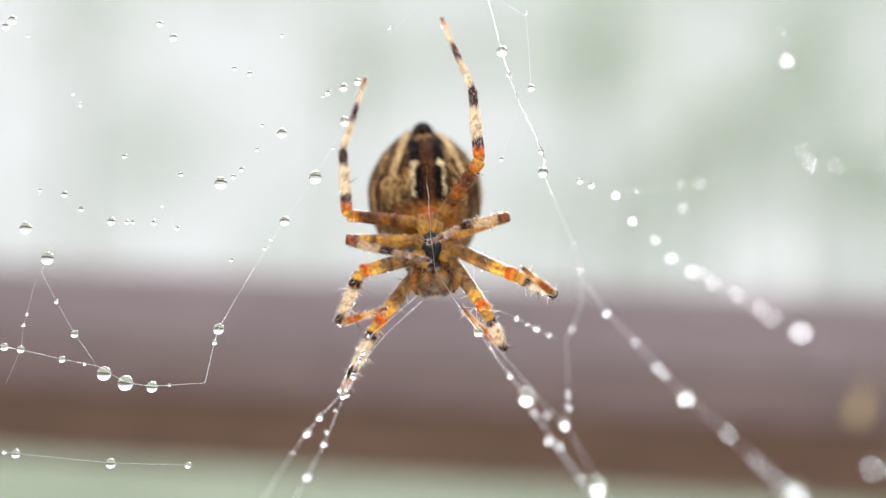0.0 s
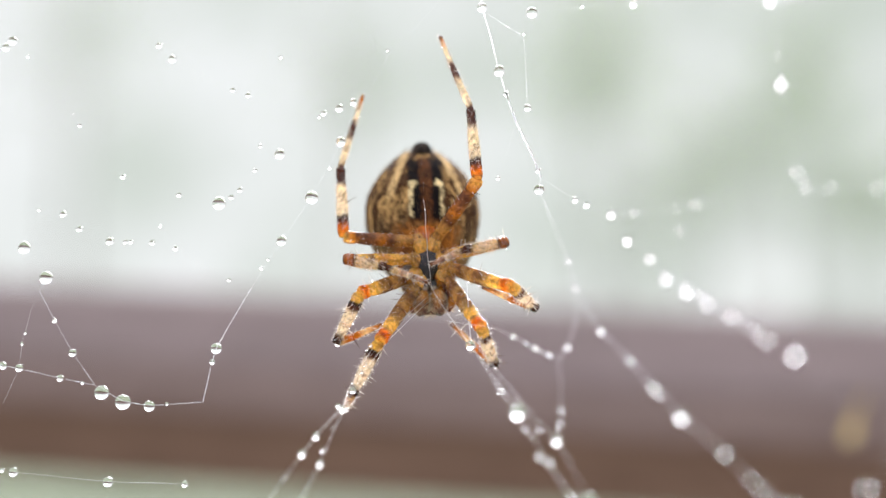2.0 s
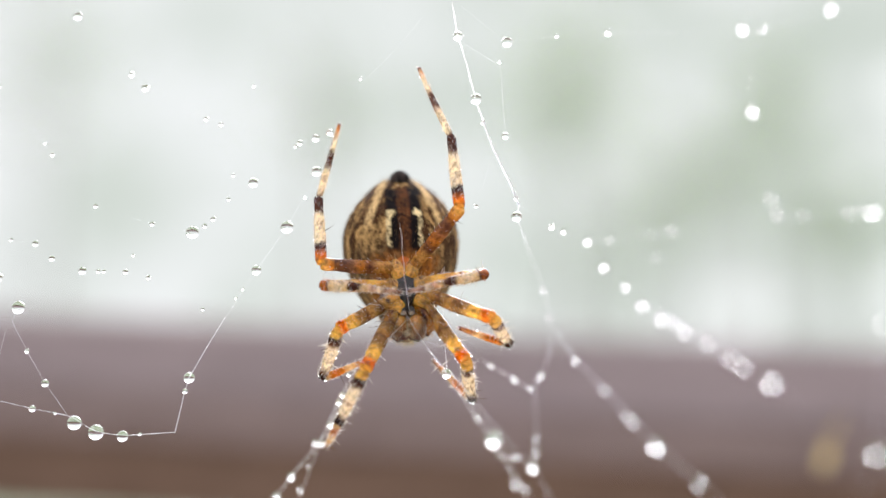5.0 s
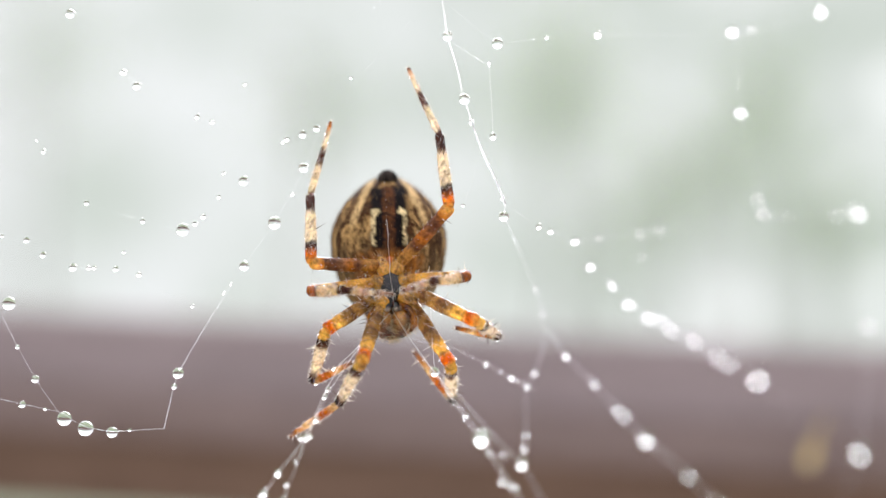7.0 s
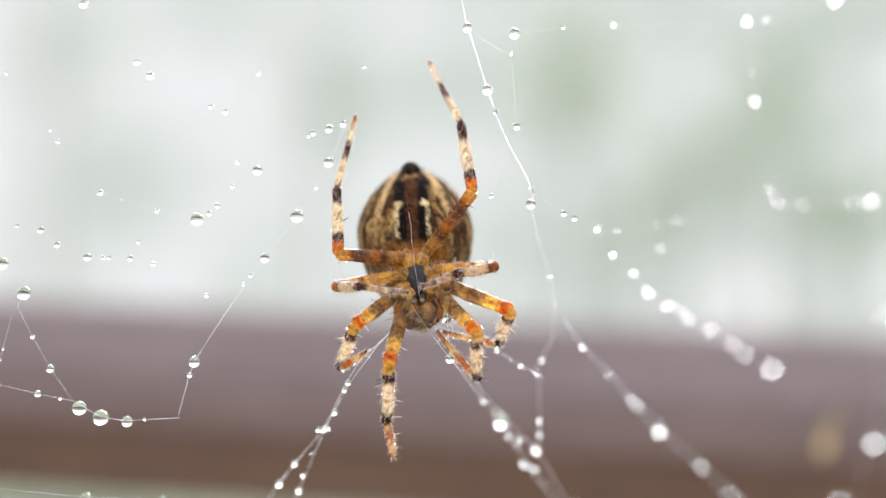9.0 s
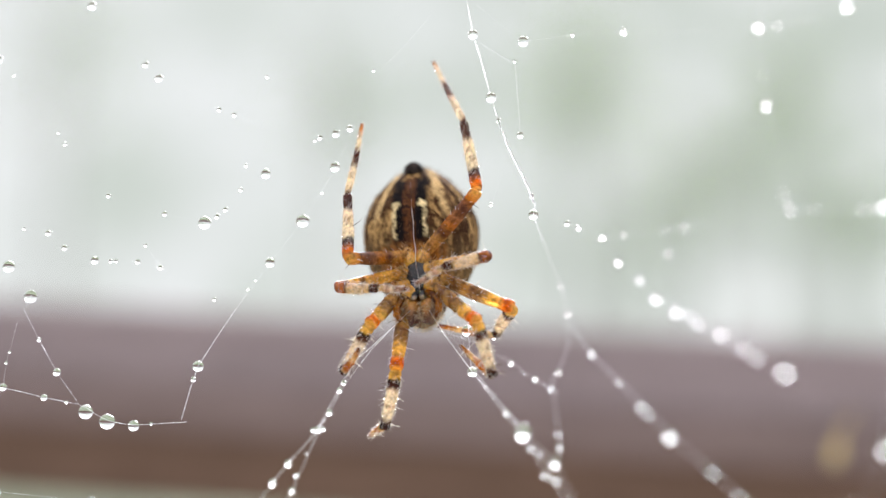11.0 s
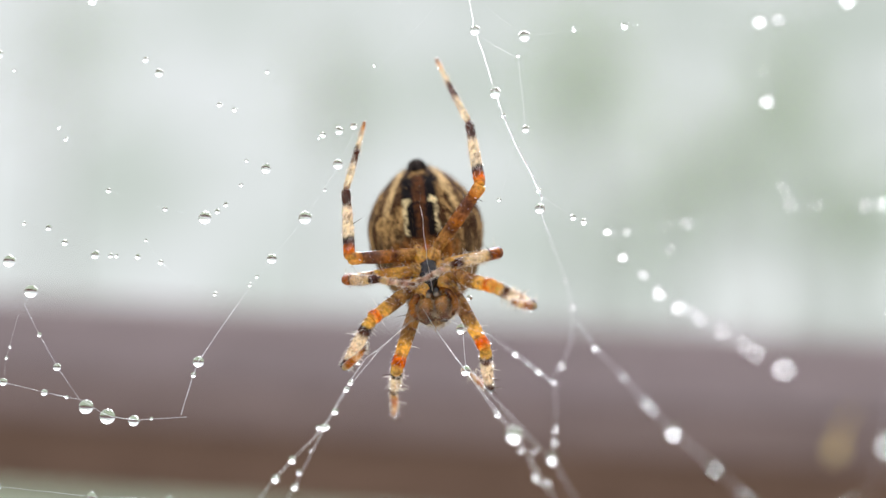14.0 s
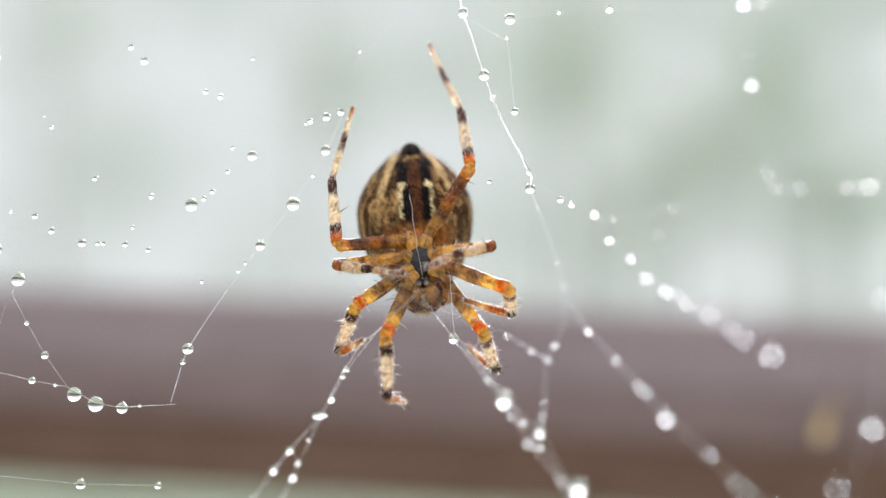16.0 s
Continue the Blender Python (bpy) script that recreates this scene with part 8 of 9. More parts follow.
    walk(STRANDS[15], [
        (0, pose(0.015500, -0.016411, 1.201085, 0.00, -0.00, 0.00)),
        (0.5, pose(0.015471, -0.016836, 1.201061, -0.19, -0.06, -0.07)),
        (1, pose(0.015350, -0.017243, 1.201036, 0.00, 0.09, -0.18)),
        (1.5, pose(0.015244, -0.017935, 1.201040, 0.13, 0.07, -0.01)),
        (2, pose(0.015232, -0.018437, 1.201085, 0.16, 0.18, -0.20)),
        (2.5, pose(0.01512, -0.01895, 1.20107, 0.31, 0.24, -0.17)),
        (3, pose(0.01511, -0.01895, 1.20103, 0.28, 0.25, -0.23)),
        (3.5, pose(0.01514, -0.01895, 1.20104, 0.12, 0.23, -0.34)),
        (4, pose(0.01519, -0.01895, 1.20105, 0.15, 0.26, -0.37)),
        (6.5, pose(0.01537, -0.01894, 1.20115, 0.38, 0.60, -0.83)),
        (7, pose(0.015300, -0.018520, 1.201134, 0.05, 0.17, -0.29)),
        (7.5, pose(0.015401, -0.018088, 1.201018, -0.18, 0.10, -0.39)),
        (8, pose(0.015502, -0.017652, 1.200982, -0.08, 0.18, -0.45)),
        (8.5, pose(0.015515, -0.017567, 1.201084, -0.04, 0.34, -0.74)),
        (9, pose(0.015758, -0.017552, 1.201205, 0.24, 0.94, -1.66)),
        (11.5, pose(0.015675, -0.017249, 1.201148, -0.62, -0.09, -0.45)),
        (12, pose(0.015853, -0.016204, 1.201138, -0.55, -0.03, -0.51)),
        (12.5, pose(0.016013, -0.015505, 1.201083, -0.64, 0.11, -0.91)),
        (13, pose(0.016002, -0.015511, 1.201104, -0.73, 0.07, -0.92)),
        (13.5, pose(0.016056, -0.015863, 1.201162, -0.59, 0.31, -1.26)),
        (14, pose(0.015854, -0.016973, 1.201191, -0.38, 0.51, -1.46)),
        (14.5, pose(0.015501, -0.018523, 1.201155, -0.48, 0.22, -0.95)),
        (15, pose(0.01550, -0.01895, 1.20114, -0.72, 0.05, -0.86)),
        (15.5, pose(0.01552, -0.01894, 1.20122, -0.53, 0.34, -1.26)),
        (16, pose(0.01565, -0.01893, 1.20115, -0.04, 0.86, -1.81)),
    ])
    walk(STRANDS[16], [
        (0, pose(0.014538, -0.013494, 1.206133, 0.00, -0.00, 0.00)),
        (0.5, pose(0.014543, -0.013919, 1.206048, -0.05, -0.49, -0.18)),
        (1, pose(0.014446, -0.014369, 1.205983, -0.34, -0.37, 0.03)),
        (1.5, pose(0.014335, -0.015078, 1.205997, -0.29, -0.11, 0.11)),
        (2, pose(0.014298, -0.015593, 1.206008, -0.10, -0.01, 0.05)),
        (2.5, pose(0.01422, -0.01613, 1.20598, -0.19, 0.14, 0.16)),
        (3, pose(0.01421, -0.01612, 1.20591, -0.32, -0.20, 0.09)),
        (3.5, pose(0.01424, -0.01612, 1.20592, -0.27, -0.32, 0.01)),
        (4, pose(0.01427, -0.01611, 1.20595, -0.19, -0.31, -0.03)),
        (6.5, pose(0.01441, -0.01609, 1.20603, 0.09, -0.40, -0.22)),
        (7, pose(0.014417, -0.015668, 1.206034, -0.06, -0.01, 0.03)),
        (7.5, pose(0.014524, -0.015215, 1.205907, -0.31, -1.00, -0.26)),
        (8, pose(0.014561, -0.014768, 1.205889, -0.35, -1.24, -0.33)),
        (8.5, pose(0.014593, -0.014680, 1.205985, -0.24, -0.94, -0.27)),
        (9, pose(0.014826, -0.014635, 1.205955, 0.08, -2.07, -0.92)),
        (11.5, pose(0.014639, -0.014333, 1.205973, 0.13, -0.48, -0.27)),
        (12, pose(0.014858, -0.013261, 1.205947, 0.01, -1.28, -0.55)),
        (12.5, pose(0.014981, -0.012534, 1.205963, -0.11, -1.74, -0.67)),
        (13, pose(0.014960, -0.012550, 1.205994, -0.11, -1.51, -0.58)),
        (13.5, pose(0.015079, -0.012890, 1.205894, 0.00, -2.31, -0.97)),
        (14, pose(0.014846, -0.014050, 1.205947, -0.01, -1.64, -0.69)),
        (14.5, pose(0.014537, -0.015651, 1.205853, -0.14, -1.19, -0.43)),
        (15, pose(0.01450, -0.01608, 1.20579, -0.07, -1.48, -0.59)),
        (15.5, pose(0.01451, -0.01607, 1.20585, 0.04, -1.27, -0.56)),
        (16, pose(0.01466, -0.01605, 1.20576, -0.15, -2.62, -1.02)),
    ])
    walk(STRANDS[17], [
        (0, pose(0.015152, -0.019247, 1.192977, 0.00, -0.00, 0.00)),
        (0.5, pose(0.015236, -0.019650, 1.192963, -0.09, -0.18, 0.25)),
        (1, pose(0.015177, -0.020047, 1.192970, 0.01, -0.18, 0.33)),
        (1.5, pose(0.014981, -0.020711, 1.193044, 0.03, -0.21, 0.40)),
        (2, pose(0.014971, -0.021210, 1.193168, 0.08, -0.07, 0.19)),
        (2.5, pose(0.01479, -0.02172, 1.19315, 0.10, 0.04, 0.00)),
        (3, pose(0.01488, -0.02171, 1.19301, 0.27, 0.05, 0.13)),
        (3.5, pose(0.01483, -0.02172, 1.19305, 0.21, 0.14, -0.07)),
        (4, pose(0.01493, -0.02171, 1.19306, 0.25, 0.05, 0.11)),
        (6.5, pose(0.01485, -0.02172, 1.19323, 0.05, 0.00, 0.04)),
        (7, pose(0.015150, -0.021321, 1.193334, -0.45, -0.27, 0.11)),
        (7.5, pose(0.015381, -0.020900, 1.193055, -0.24, -0.02, -0.17)),
        (8, pose(0.015249, -0.020505, 1.192967, -0.60, 0.02, -0.54)),
        (8.5, pose(0.015160, -0.020412, 1.193063, -0.34, 0.15, -0.56)),
        (9, pose(0.015231, -0.020428, 1.193185, -0.42, 0.18, -0.67)),
        (11.5, pose(0.015370, -0.020113, 1.193194, -0.95, -0.28, -0.28)),
        (12, pose(0.015771, -0.019106, 1.193140, -0.87, -0.09, -0.56)),
        (12.5, pose(0.015982, -0.018446, 1.192984, -1.08, -0.08, -0.75)),
        (13, pose(0.015910, -0.018472, 1.192984, -0.92, 0.39, -1.47)),
        (13.5, pose(0.016313, -0.018784, 1.193181, -0.53, 0.19, -0.79)),
        (14, pose(0.015559, -0.019854, 1.193137, -0.49, 0.10, -0.59)),
        (14.5, pose(0.015331, -0.021364, 1.193404, -1.01, -0.21, -0.46)),
        (15, pose(0.01557, -0.02180, 1.19345, -1.27, -0.20, -0.70)),
        (15.5, pose(0.01531, -0.02177, 1.19349, -0.57, 0.11, -0.67)),
        (16, pose(0.01565, -0.02173, 1.19315, 0.48, 0.63, -0.72)),
    ])
    walk(STRANDS[18], [
        (0, pose(0.004382, -0.004556, 1.197973, 0.00, -0.00, 0.00)),
        (0.5, pose(0.004426, -0.005097, 1.197971, 0.37, -0.05, 0.88)),
        (1, pose(0.004317, -0.005663, 1.198050, 1.76, 0.77, 1.76)),
        (1.5, pose(0.004149, -0.006537, 1.198112, 1.82, 0.11, 3.35)),
        (2, pose(0.004220, -0.007274, 1.198252, 2.44, -0.29, 5.41)),
        (2.5, pose(0.00410, -0.00795, 1.19822, 3.62, 0.19, 6.48)),
        (3, pose(0.00424, -0.00811, 1.19824, 5.16, 0.66, 8.13)),
        (3.5, pose(0.00433, -0.00828, 1.19826, 6.83, 1.15, 9.85)),
        (4, pose(0.00437, -0.00836, 1.19825, 6.98, 0.78, 10.84)),
        (6.5, pose(0.00416, -0.00877, 1.19854, 11.37, 1.86, 15.17)),
        (7, pose(0.004668, -0.008550, 1.198323, 10.36, -0.53, 18.53)),
        (7.5, pose(0.005120, -0.008160, 1.198014, 10.20, -1.15, 19.60)),
        (8, pose(0.005049, -0.007654, 1.197915, 11.03, -0.32, 19.02)),
        (8.5, pose(0.004831, -0.007490, 1.198096, 10.70, -0.18, 18.28)),
        (9, pose(0.004537, -0.007394, 1.198481, 11.33, 1.01, 16.77)),
        (11.5, pose(0.005171, -0.007537, 1.198070, 15.72, 1.03, 22.30)),
        (12, pose(0.005578, -0.006401, 1.198021, 14.43, 0.10, 22.51)),
        (12.5, pose(0.005891, -0.005569, 1.197813, 14.50, 0.65, 21.54)),
        (13, pose(0.006077, -0.005513, 1.197937, 14.01, 0.72, 20.80)),
        (13.5, pose(0.006182, -0.005855, 1.198200, 13.28, 0.46, 20.39)),
        (14, pose(0.005203, -0.006861, 1.198391, 15.02, 3.29, 17.36)),
        (14.5, pose(0.005261, -0.008814, 1.198293, 16.96, 2.90, 20.42)),
        (15, pose(0.00575, -0.00956, 1.19813, 16.33, 0.31, 24.32)),
        (15.5, pose(0.00525, -0.00935, 1.19852, 15.00, 0.83, 21.81)),
        (16, pose(0.00537, -0.00895, 1.19857, 11.41, 0.75, 17.39)),
    ])
    walk(STRANDS[19], [
        (0, pose(0.004843, -0.008825, 1.193079, 0.00, -0.00, 0.00)),
        (0.5, pose(0.004732, -0.009289, 1.193136, -0.36, 0.25, -0.58)),
        (1, pose(0.004653, -0.009726, 1.193265, 0.06, 0.47, -0.51)),
        (1.5, pose(0.004502, -0.010454, 1.193448, 0.14, 0.46, -0.45)),
        (2, pose(0.004481, -0.011001, 1.193570, 0.18, 0.43, -0.38)),
        (2.5, pose(0.00440, -0.01155, 1.19357, 0.18, 0.45, -0.40)),
        (3, pose(0.00446, -0.01155, 1.19349, 0.13, 0.47, -0.46)),
        (3.5, pose(0.00453, -0.01155, 1.19352, 0.08, 0.43, -0.46)),
        (4, pose(0.00457, -0.01157, 1.19355, -0.25, 0.53, -0.84)),
        (6.5, pose(0.00448, -0.01156, 1.19377, -0.33, 0.13, -0.41)),
        (7, pose(0.004548, -0.011100, 1.193585, -0.08, 0.20, -0.30)),
        (7.5, pose(0.004445, -0.010639, 1.193469, -0.06, 0.47, -0.61)),
        (8, pose(0.004574, -0.010184, 1.193342, -0.27, 0.61, -0.94)),
        (8.5, pose(0.004669, -0.010103, 1.193407, -0.95, -0.06, -0.66)),
        (9, pose(0.004881, -0.010088, 1.193823, -0.60, -0.86, 0.59)),
        (11.5, pose(0.006034, -0.009762, 1.193336, -1.67, -0.75, -0.36)),
        (12, pose(0.006214, -0.008657, 1.193232, -1.26, 0.06, -1.04)),
        (12.5, pose(0.006098, -0.007891, 1.192984, -0.20, 0.91, -1.25)),
        (13, pose(0.005850, -0.007897, 1.193170, -0.26, 0.52, -0.83)),
        (13.5, pose(0.005781, -0.008282, 1.193314, -0.71, 0.04, -0.59)),
        (14, pose(0.005244, -0.009468, 1.193005, -0.73, -0.34, -0.15)),
        (14.5, pose(0.005552, -0.011113, 1.193163, -1.13, -0.85, 0.19)),
        (15, pose(0.00625, -0.01157, 1.19341, -1.44, -1.35, 0.57)),
        (15.5, pose(0.00539, -0.01158, 1.19400, -1.84, -1.43, 0.36)),
        (16, pose(0.00530, -0.01157, 1.19434, -1.21, -0.81, 0.07)),
    ])
    walk(STRANDS[20], [
        (0, pose(0.007361, -0.011251, 1.190775, 0.00, -0.00, 0.00)),
        (0.5, pose(0.007363, -0.011696, 1.190791, -0.06, -0.09, 0.04)),
        (1, pose(0.007152, -0.012123, 1.190847, 0.44, 0.65, -0.26)),
        (1.5, pose(0.006986, -0.012826, 1.191056, 0.47, 0.65, -0.22)),
        (2, pose(0.007013, -0.013362, 1.191198, 0.50, 0.43, 0.03)),
        (2.5, pose(0.00693, -0.01390, 1.19126, 0.32, 0.27, 0.03)),
        (3, pose(0.00698, -0.01390, 1.19112, 0.47, 0.47, -0.04)),
        (3.5, pose(0.00705, -0.01390, 1.19116, 0.42, 0.42, -0.04)),
        (4, pose(0.00710, -0.01392, 1.19118, 0.22, 0.47, -0.27)),
        (6.5, pose(0.00696, -0.01393, 1.19149, -0.13, 0.04, -0.17)),
        (7, pose(0.007178, -0.013460, 1.191316, -0.01, -0.34, 0.33)),
        (7.5, pose(0.007277, -0.012988, 1.191221, 0.01, -0.71, 0.74)),
        (8, pose(0.007296, -0.012552, 1.190984, 0.12, -0.05, 0.17)),
        (8.5, pose(0.007271, -0.012493, 1.191038, -0.30, -0.22, -0.06)),
        (9, pose(0.007271, -0.012478, 1.191453, -0.11, -0.17, 0.08)),
        (11.5, pose(0.008371, -0.012190, 1.190908, -0.68, 0.12, -0.77)),
        (12, pose(0.008716, -0.011108, 1.190905, -0.80, 0.03, -0.79)),
        (12.5, pose(0.008667, -0.010336, 1.190590, 0.08, 0.73, -0.68)),
        (13, pose(0.008543, -0.010321, 1.190797, 0.01, 0.03, -0.02)),
        (13.5, pose(0.008403, -0.010730, 1.191021, -0.51, -0.37, -0.10)),
        (14, pose(0.007749, -0.011922, 1.190887, -1.10, -0.79, -0.21)),
        (14.5, pose(0.007821, -0.013543, 1.190964, -0.99, -0.32, -0.60)),
        (15, pose(0.00854, -0.01396, 1.19110, -0.76, -0.49, -0.21)),
        (15.5, pose(0.00767, -0.01396, 1.19155, -0.53, -0.15, -0.34)),
        (16, pose(0.00763, -0.01391, 1.19176, 0.31, 0.55, -0.28)),
    ])
    walk(STRANDS[21], [
        (0, pose(0.007965, -0.011538, 1.193274, 0.00, -0.00, 0.00)),
        (0.5, pose(0.007975, -0.011981, 1.193289, 0.01, 0.38, -0.13)),
        (1, pose(0.007802, -0.012418, 1.193346, -0.10, 0.89, -0.29)),
        (1.5, pose(0.007632, -0.013129, 1.193529, -0.24, 0.95, -0.29)),
        (2, pose(0.007666, -0.013664, 1.193670, -0.06, 1.34, -0.44)),
        (2.5, pose(0.00756, -0.01420, 1.19369, -0.38, 1.02, -0.30)),
        (3, pose(0.00763, -0.01420, 1.19358, -0.10, 1.42, -0.47)),
        (3.5, pose(0.00770, -0.01420, 1.19360, -0.28, 1.45, -0.46)),
        (4, pose(0.00774, -0.01420, 1.19363, -0.29, 1.53, -0.48)),
        (6.5, pose(0.00756, -0.01420, 1.19389, -0.69, 0.31, -0.02)),
        (7, pose(0.007831, -0.013741, 1.193765, -0.33, 2.96, -0.96)),
        (7.5, pose(0.007993, -0.013280, 1.193660, -0.90, 6.27, -2.06)),
        (8, pose(0.008014, -0.012835, 1.193453, -0.82, 5.38, -1.76)),
        (8.5, pose(0.007940, -0.012746, 1.193519, -0.45, 3.70, -1.21)),
        (9, pose(0.007889, -0.012762, 1.193873, -0.80, 1.30, -0.35)),
        (11.5, pose(0.008879, -0.012423, 1.193346, -0.66, -4.01, 1.44)),
        (12, pose(0.009239, -0.011343, 1.193355, -0.75, -2.85, 1.06)),
        (12.5, pose(0.009296, -0.010604, 1.193087, -0.67, 0.19, 0.01)),
        (13, pose(0.009224, -0.010610, 1.193294, -0.88, 3.18, -0.99)),
        (13.5, pose(0.009113, -0.010977, 1.193541, -0.66, 5.43, -1.78)),
        (14, pose(0.008360, -0.012136, 1.193392, -0.09, 2.21, -0.73)),
        (14.5, pose(0.008413, -0.013754, 1.193414, -0.25, 1.14, -0.35)),
        (15, pose(0.00908, -0.01421, 1.19350, -0.47, -1.06, 0.41)),
        (15.5, pose(0.00830, -0.01420, 1.19397, -0.78, 2.74, -0.85)),
        (16, pose(0.00834, -0.01419, 1.19418, -1.26, 5.16, -1.65)),
    ])
    walk(STRANDS[22], [
        (0, pose(0.002314, 0.000952, 1.199099, 0.00, -0.00, 0.00)),
        (0.5, pose(0.002315, 0.000461, 1.199072, 0.00, -0.00, 0.00)),
        (1, pose(0.002245, -0.000024, 1.199248, 0.00, -0.00, 0.00)),
        (1.5, pose(0.002100, -0.000813, 1.199414, 0.00, -0.00, 0.00)),
        (2, pose(0.002070, -0.001406, 1.199518, 0.00, -0.00, 0.00)),
        (2.5, pose(0.00201, -0.00200, 1.19949, 0.00, -0.00, 0.00)),
        (3, pose(0.00208, -0.00200, 1.19940, 0.00, -0.00, 0.00)),
        (3.5, pose(0.00215, -0.00200, 1.19942, 0.00, -0.00, 0.00)),
        (4, pose(0.00226, -0.00200, 1.19939, 0.00, -0.00, 0.00)),
        (6.5, pose(0.00208, -0.00200, 1.19959, 0.00, -0.00, 0.00)),
        (7, pose(0.002118, -0.001502, 1.199478, 0.00, -0.00, 0.00)),
        (7.5, pose(0.002076, -0.001004, 1.199395, 0.00, -0.00, 0.00)),
        (8, pose(0.002257, -0.000500, 1.199251, 0.00, -0.00, 0.00)),
        (8.5, pose(0.002289, -0.000401, 1.199190, 0.00, -0.00, 0.00)),
        (9, pose(0.002248, -0.000407, 1.199656, 0.00, -0.00, 0.00)),
        (11.5, pose(0.003576, -0.000019, 1.199004, 0.00, -0.00, 0.00)),
        (12, pose(0.003866, 0.001177, 1.199036, 0.00, -0.00, 0.00)),
        (12.5, pose(0.003797, 0.001983, 1.199030, 0.00, -0.00, 0.00)),
        (13, pose(0.003467, 0.001977, 1.199195, 0.00, -0.00, 0.00)),
        (13.5, pose(0.003343, 0.001561, 1.199229, 0.00, -0.00, 0.00)),
        (14, pose(0.002749, 0.000276, 1.198849, 0.00, -0.00, 0.00)),
        (14.5, pose(0.003022, -0.001505, 1.198855, 0.00, -0.00, 0.00)),
        (15, pose(0.00365, -0.00200, 1.19902, 0.00, -0.00, 0.00)),
        (15.5, pose(0.00282, -0.00200, 1.19954, 0.00, -0.00, 0.00)),
        (16, pose(0.00280, -0.00200, 1.20000, 0.00, -0.00, 0.00)),
    ])
    walk(STRANDS[25], [
        (0, pose(-0.007812, -0.000235, 1.191615, 0.00, 0.70, 0.00)),
        (0.5, pose(-0.007557, -0.000824, 1.191698, 1.44, 0.34, -1.02)),
        (1, pose(-0.007314, -0.001396, 1.191893, 2.80, -0.26, -2.05)),
        (1.5, pose(-0.007329, -0.002267, 1.192116, 4.17, 0.09, -3.07)),
        (2, pose(-0.007285, -0.002943, 1.192334, 5.53, 0.44, -4.21)),
        (2.5, pose(-0.00719, -0.00361, 1.19250, 6.78, 0.21, -5.11)),
        (3, pose(-0.00707, -0.00369, 1.19243, 8.24, -0.46, -6.00)),
        (3.5, pose(-0.00694, -0.00377, 1.19232, 9.64, -1.03, -6.89)),
        (4, pose(-0.00687, -0.00385, 1.19227, 10.78, -0.63, -7.85)),
        (6.5, pose(-0.00678, -0.00402, 1.19229, 14.02, -1.64, -10.03)),
        (7, pose(-0.006917, -0.003571, 1.192430, 14.70, -1.94, -10.52)),
        (7.5, pose(-0.006783, -0.003090, 1.192330, 14.88, -1.81, -10.60)),
        (8, pose(-0.006577, -0.002595, 1.192229, 14.99, -1.91, -10.66)),
        (8.5, pose(-0.006674, -0.002508, 1.192141, 14.70, -0.57, -10.77)),
        (9, pose(-0.006724, -0.002513, 1.192192, 14.31, 1.02, -10.90)),
        (11.5, pose(-0.007680, -0.002143, 1.192554, 14.33, 1.64, -11.14)),
        (12, pose(-0.007670, -0.000946, 1.192474, 13.84, 2.02, -10.86)),
        (12.5, pose(-0.007521, -0.000122, 1.192262, 13.48, 1.71, -10.49)),
        (13, pose(-0.007697, -0.000097, 1.192179, 12.85, 2.06, -10.16)),
        (13.5, pose(-0.007591, -0.000537, 1.192275, 13.08, 3.08, -10.59)),
        (14, pose(-0.007311, -0.001831, 1.192292, 13.40, 4.10, -11.00)),
        (14.5, pose(-0.007620, -0.003594, 1.192490, 13.64, 4.01, -11.19)),
        (15, pose(-0.00755, -0.00410, 1.19272, 14.38, 2.71, -11.37)),
        (15.5, pose(-0.00720, -0.00410, 1.19254, 14.37, 2.50, -11.36)),
        (16, pose(-0.00655, -0.00411, 1.19230, 14.53, 2.64, -11.39)),
    ])
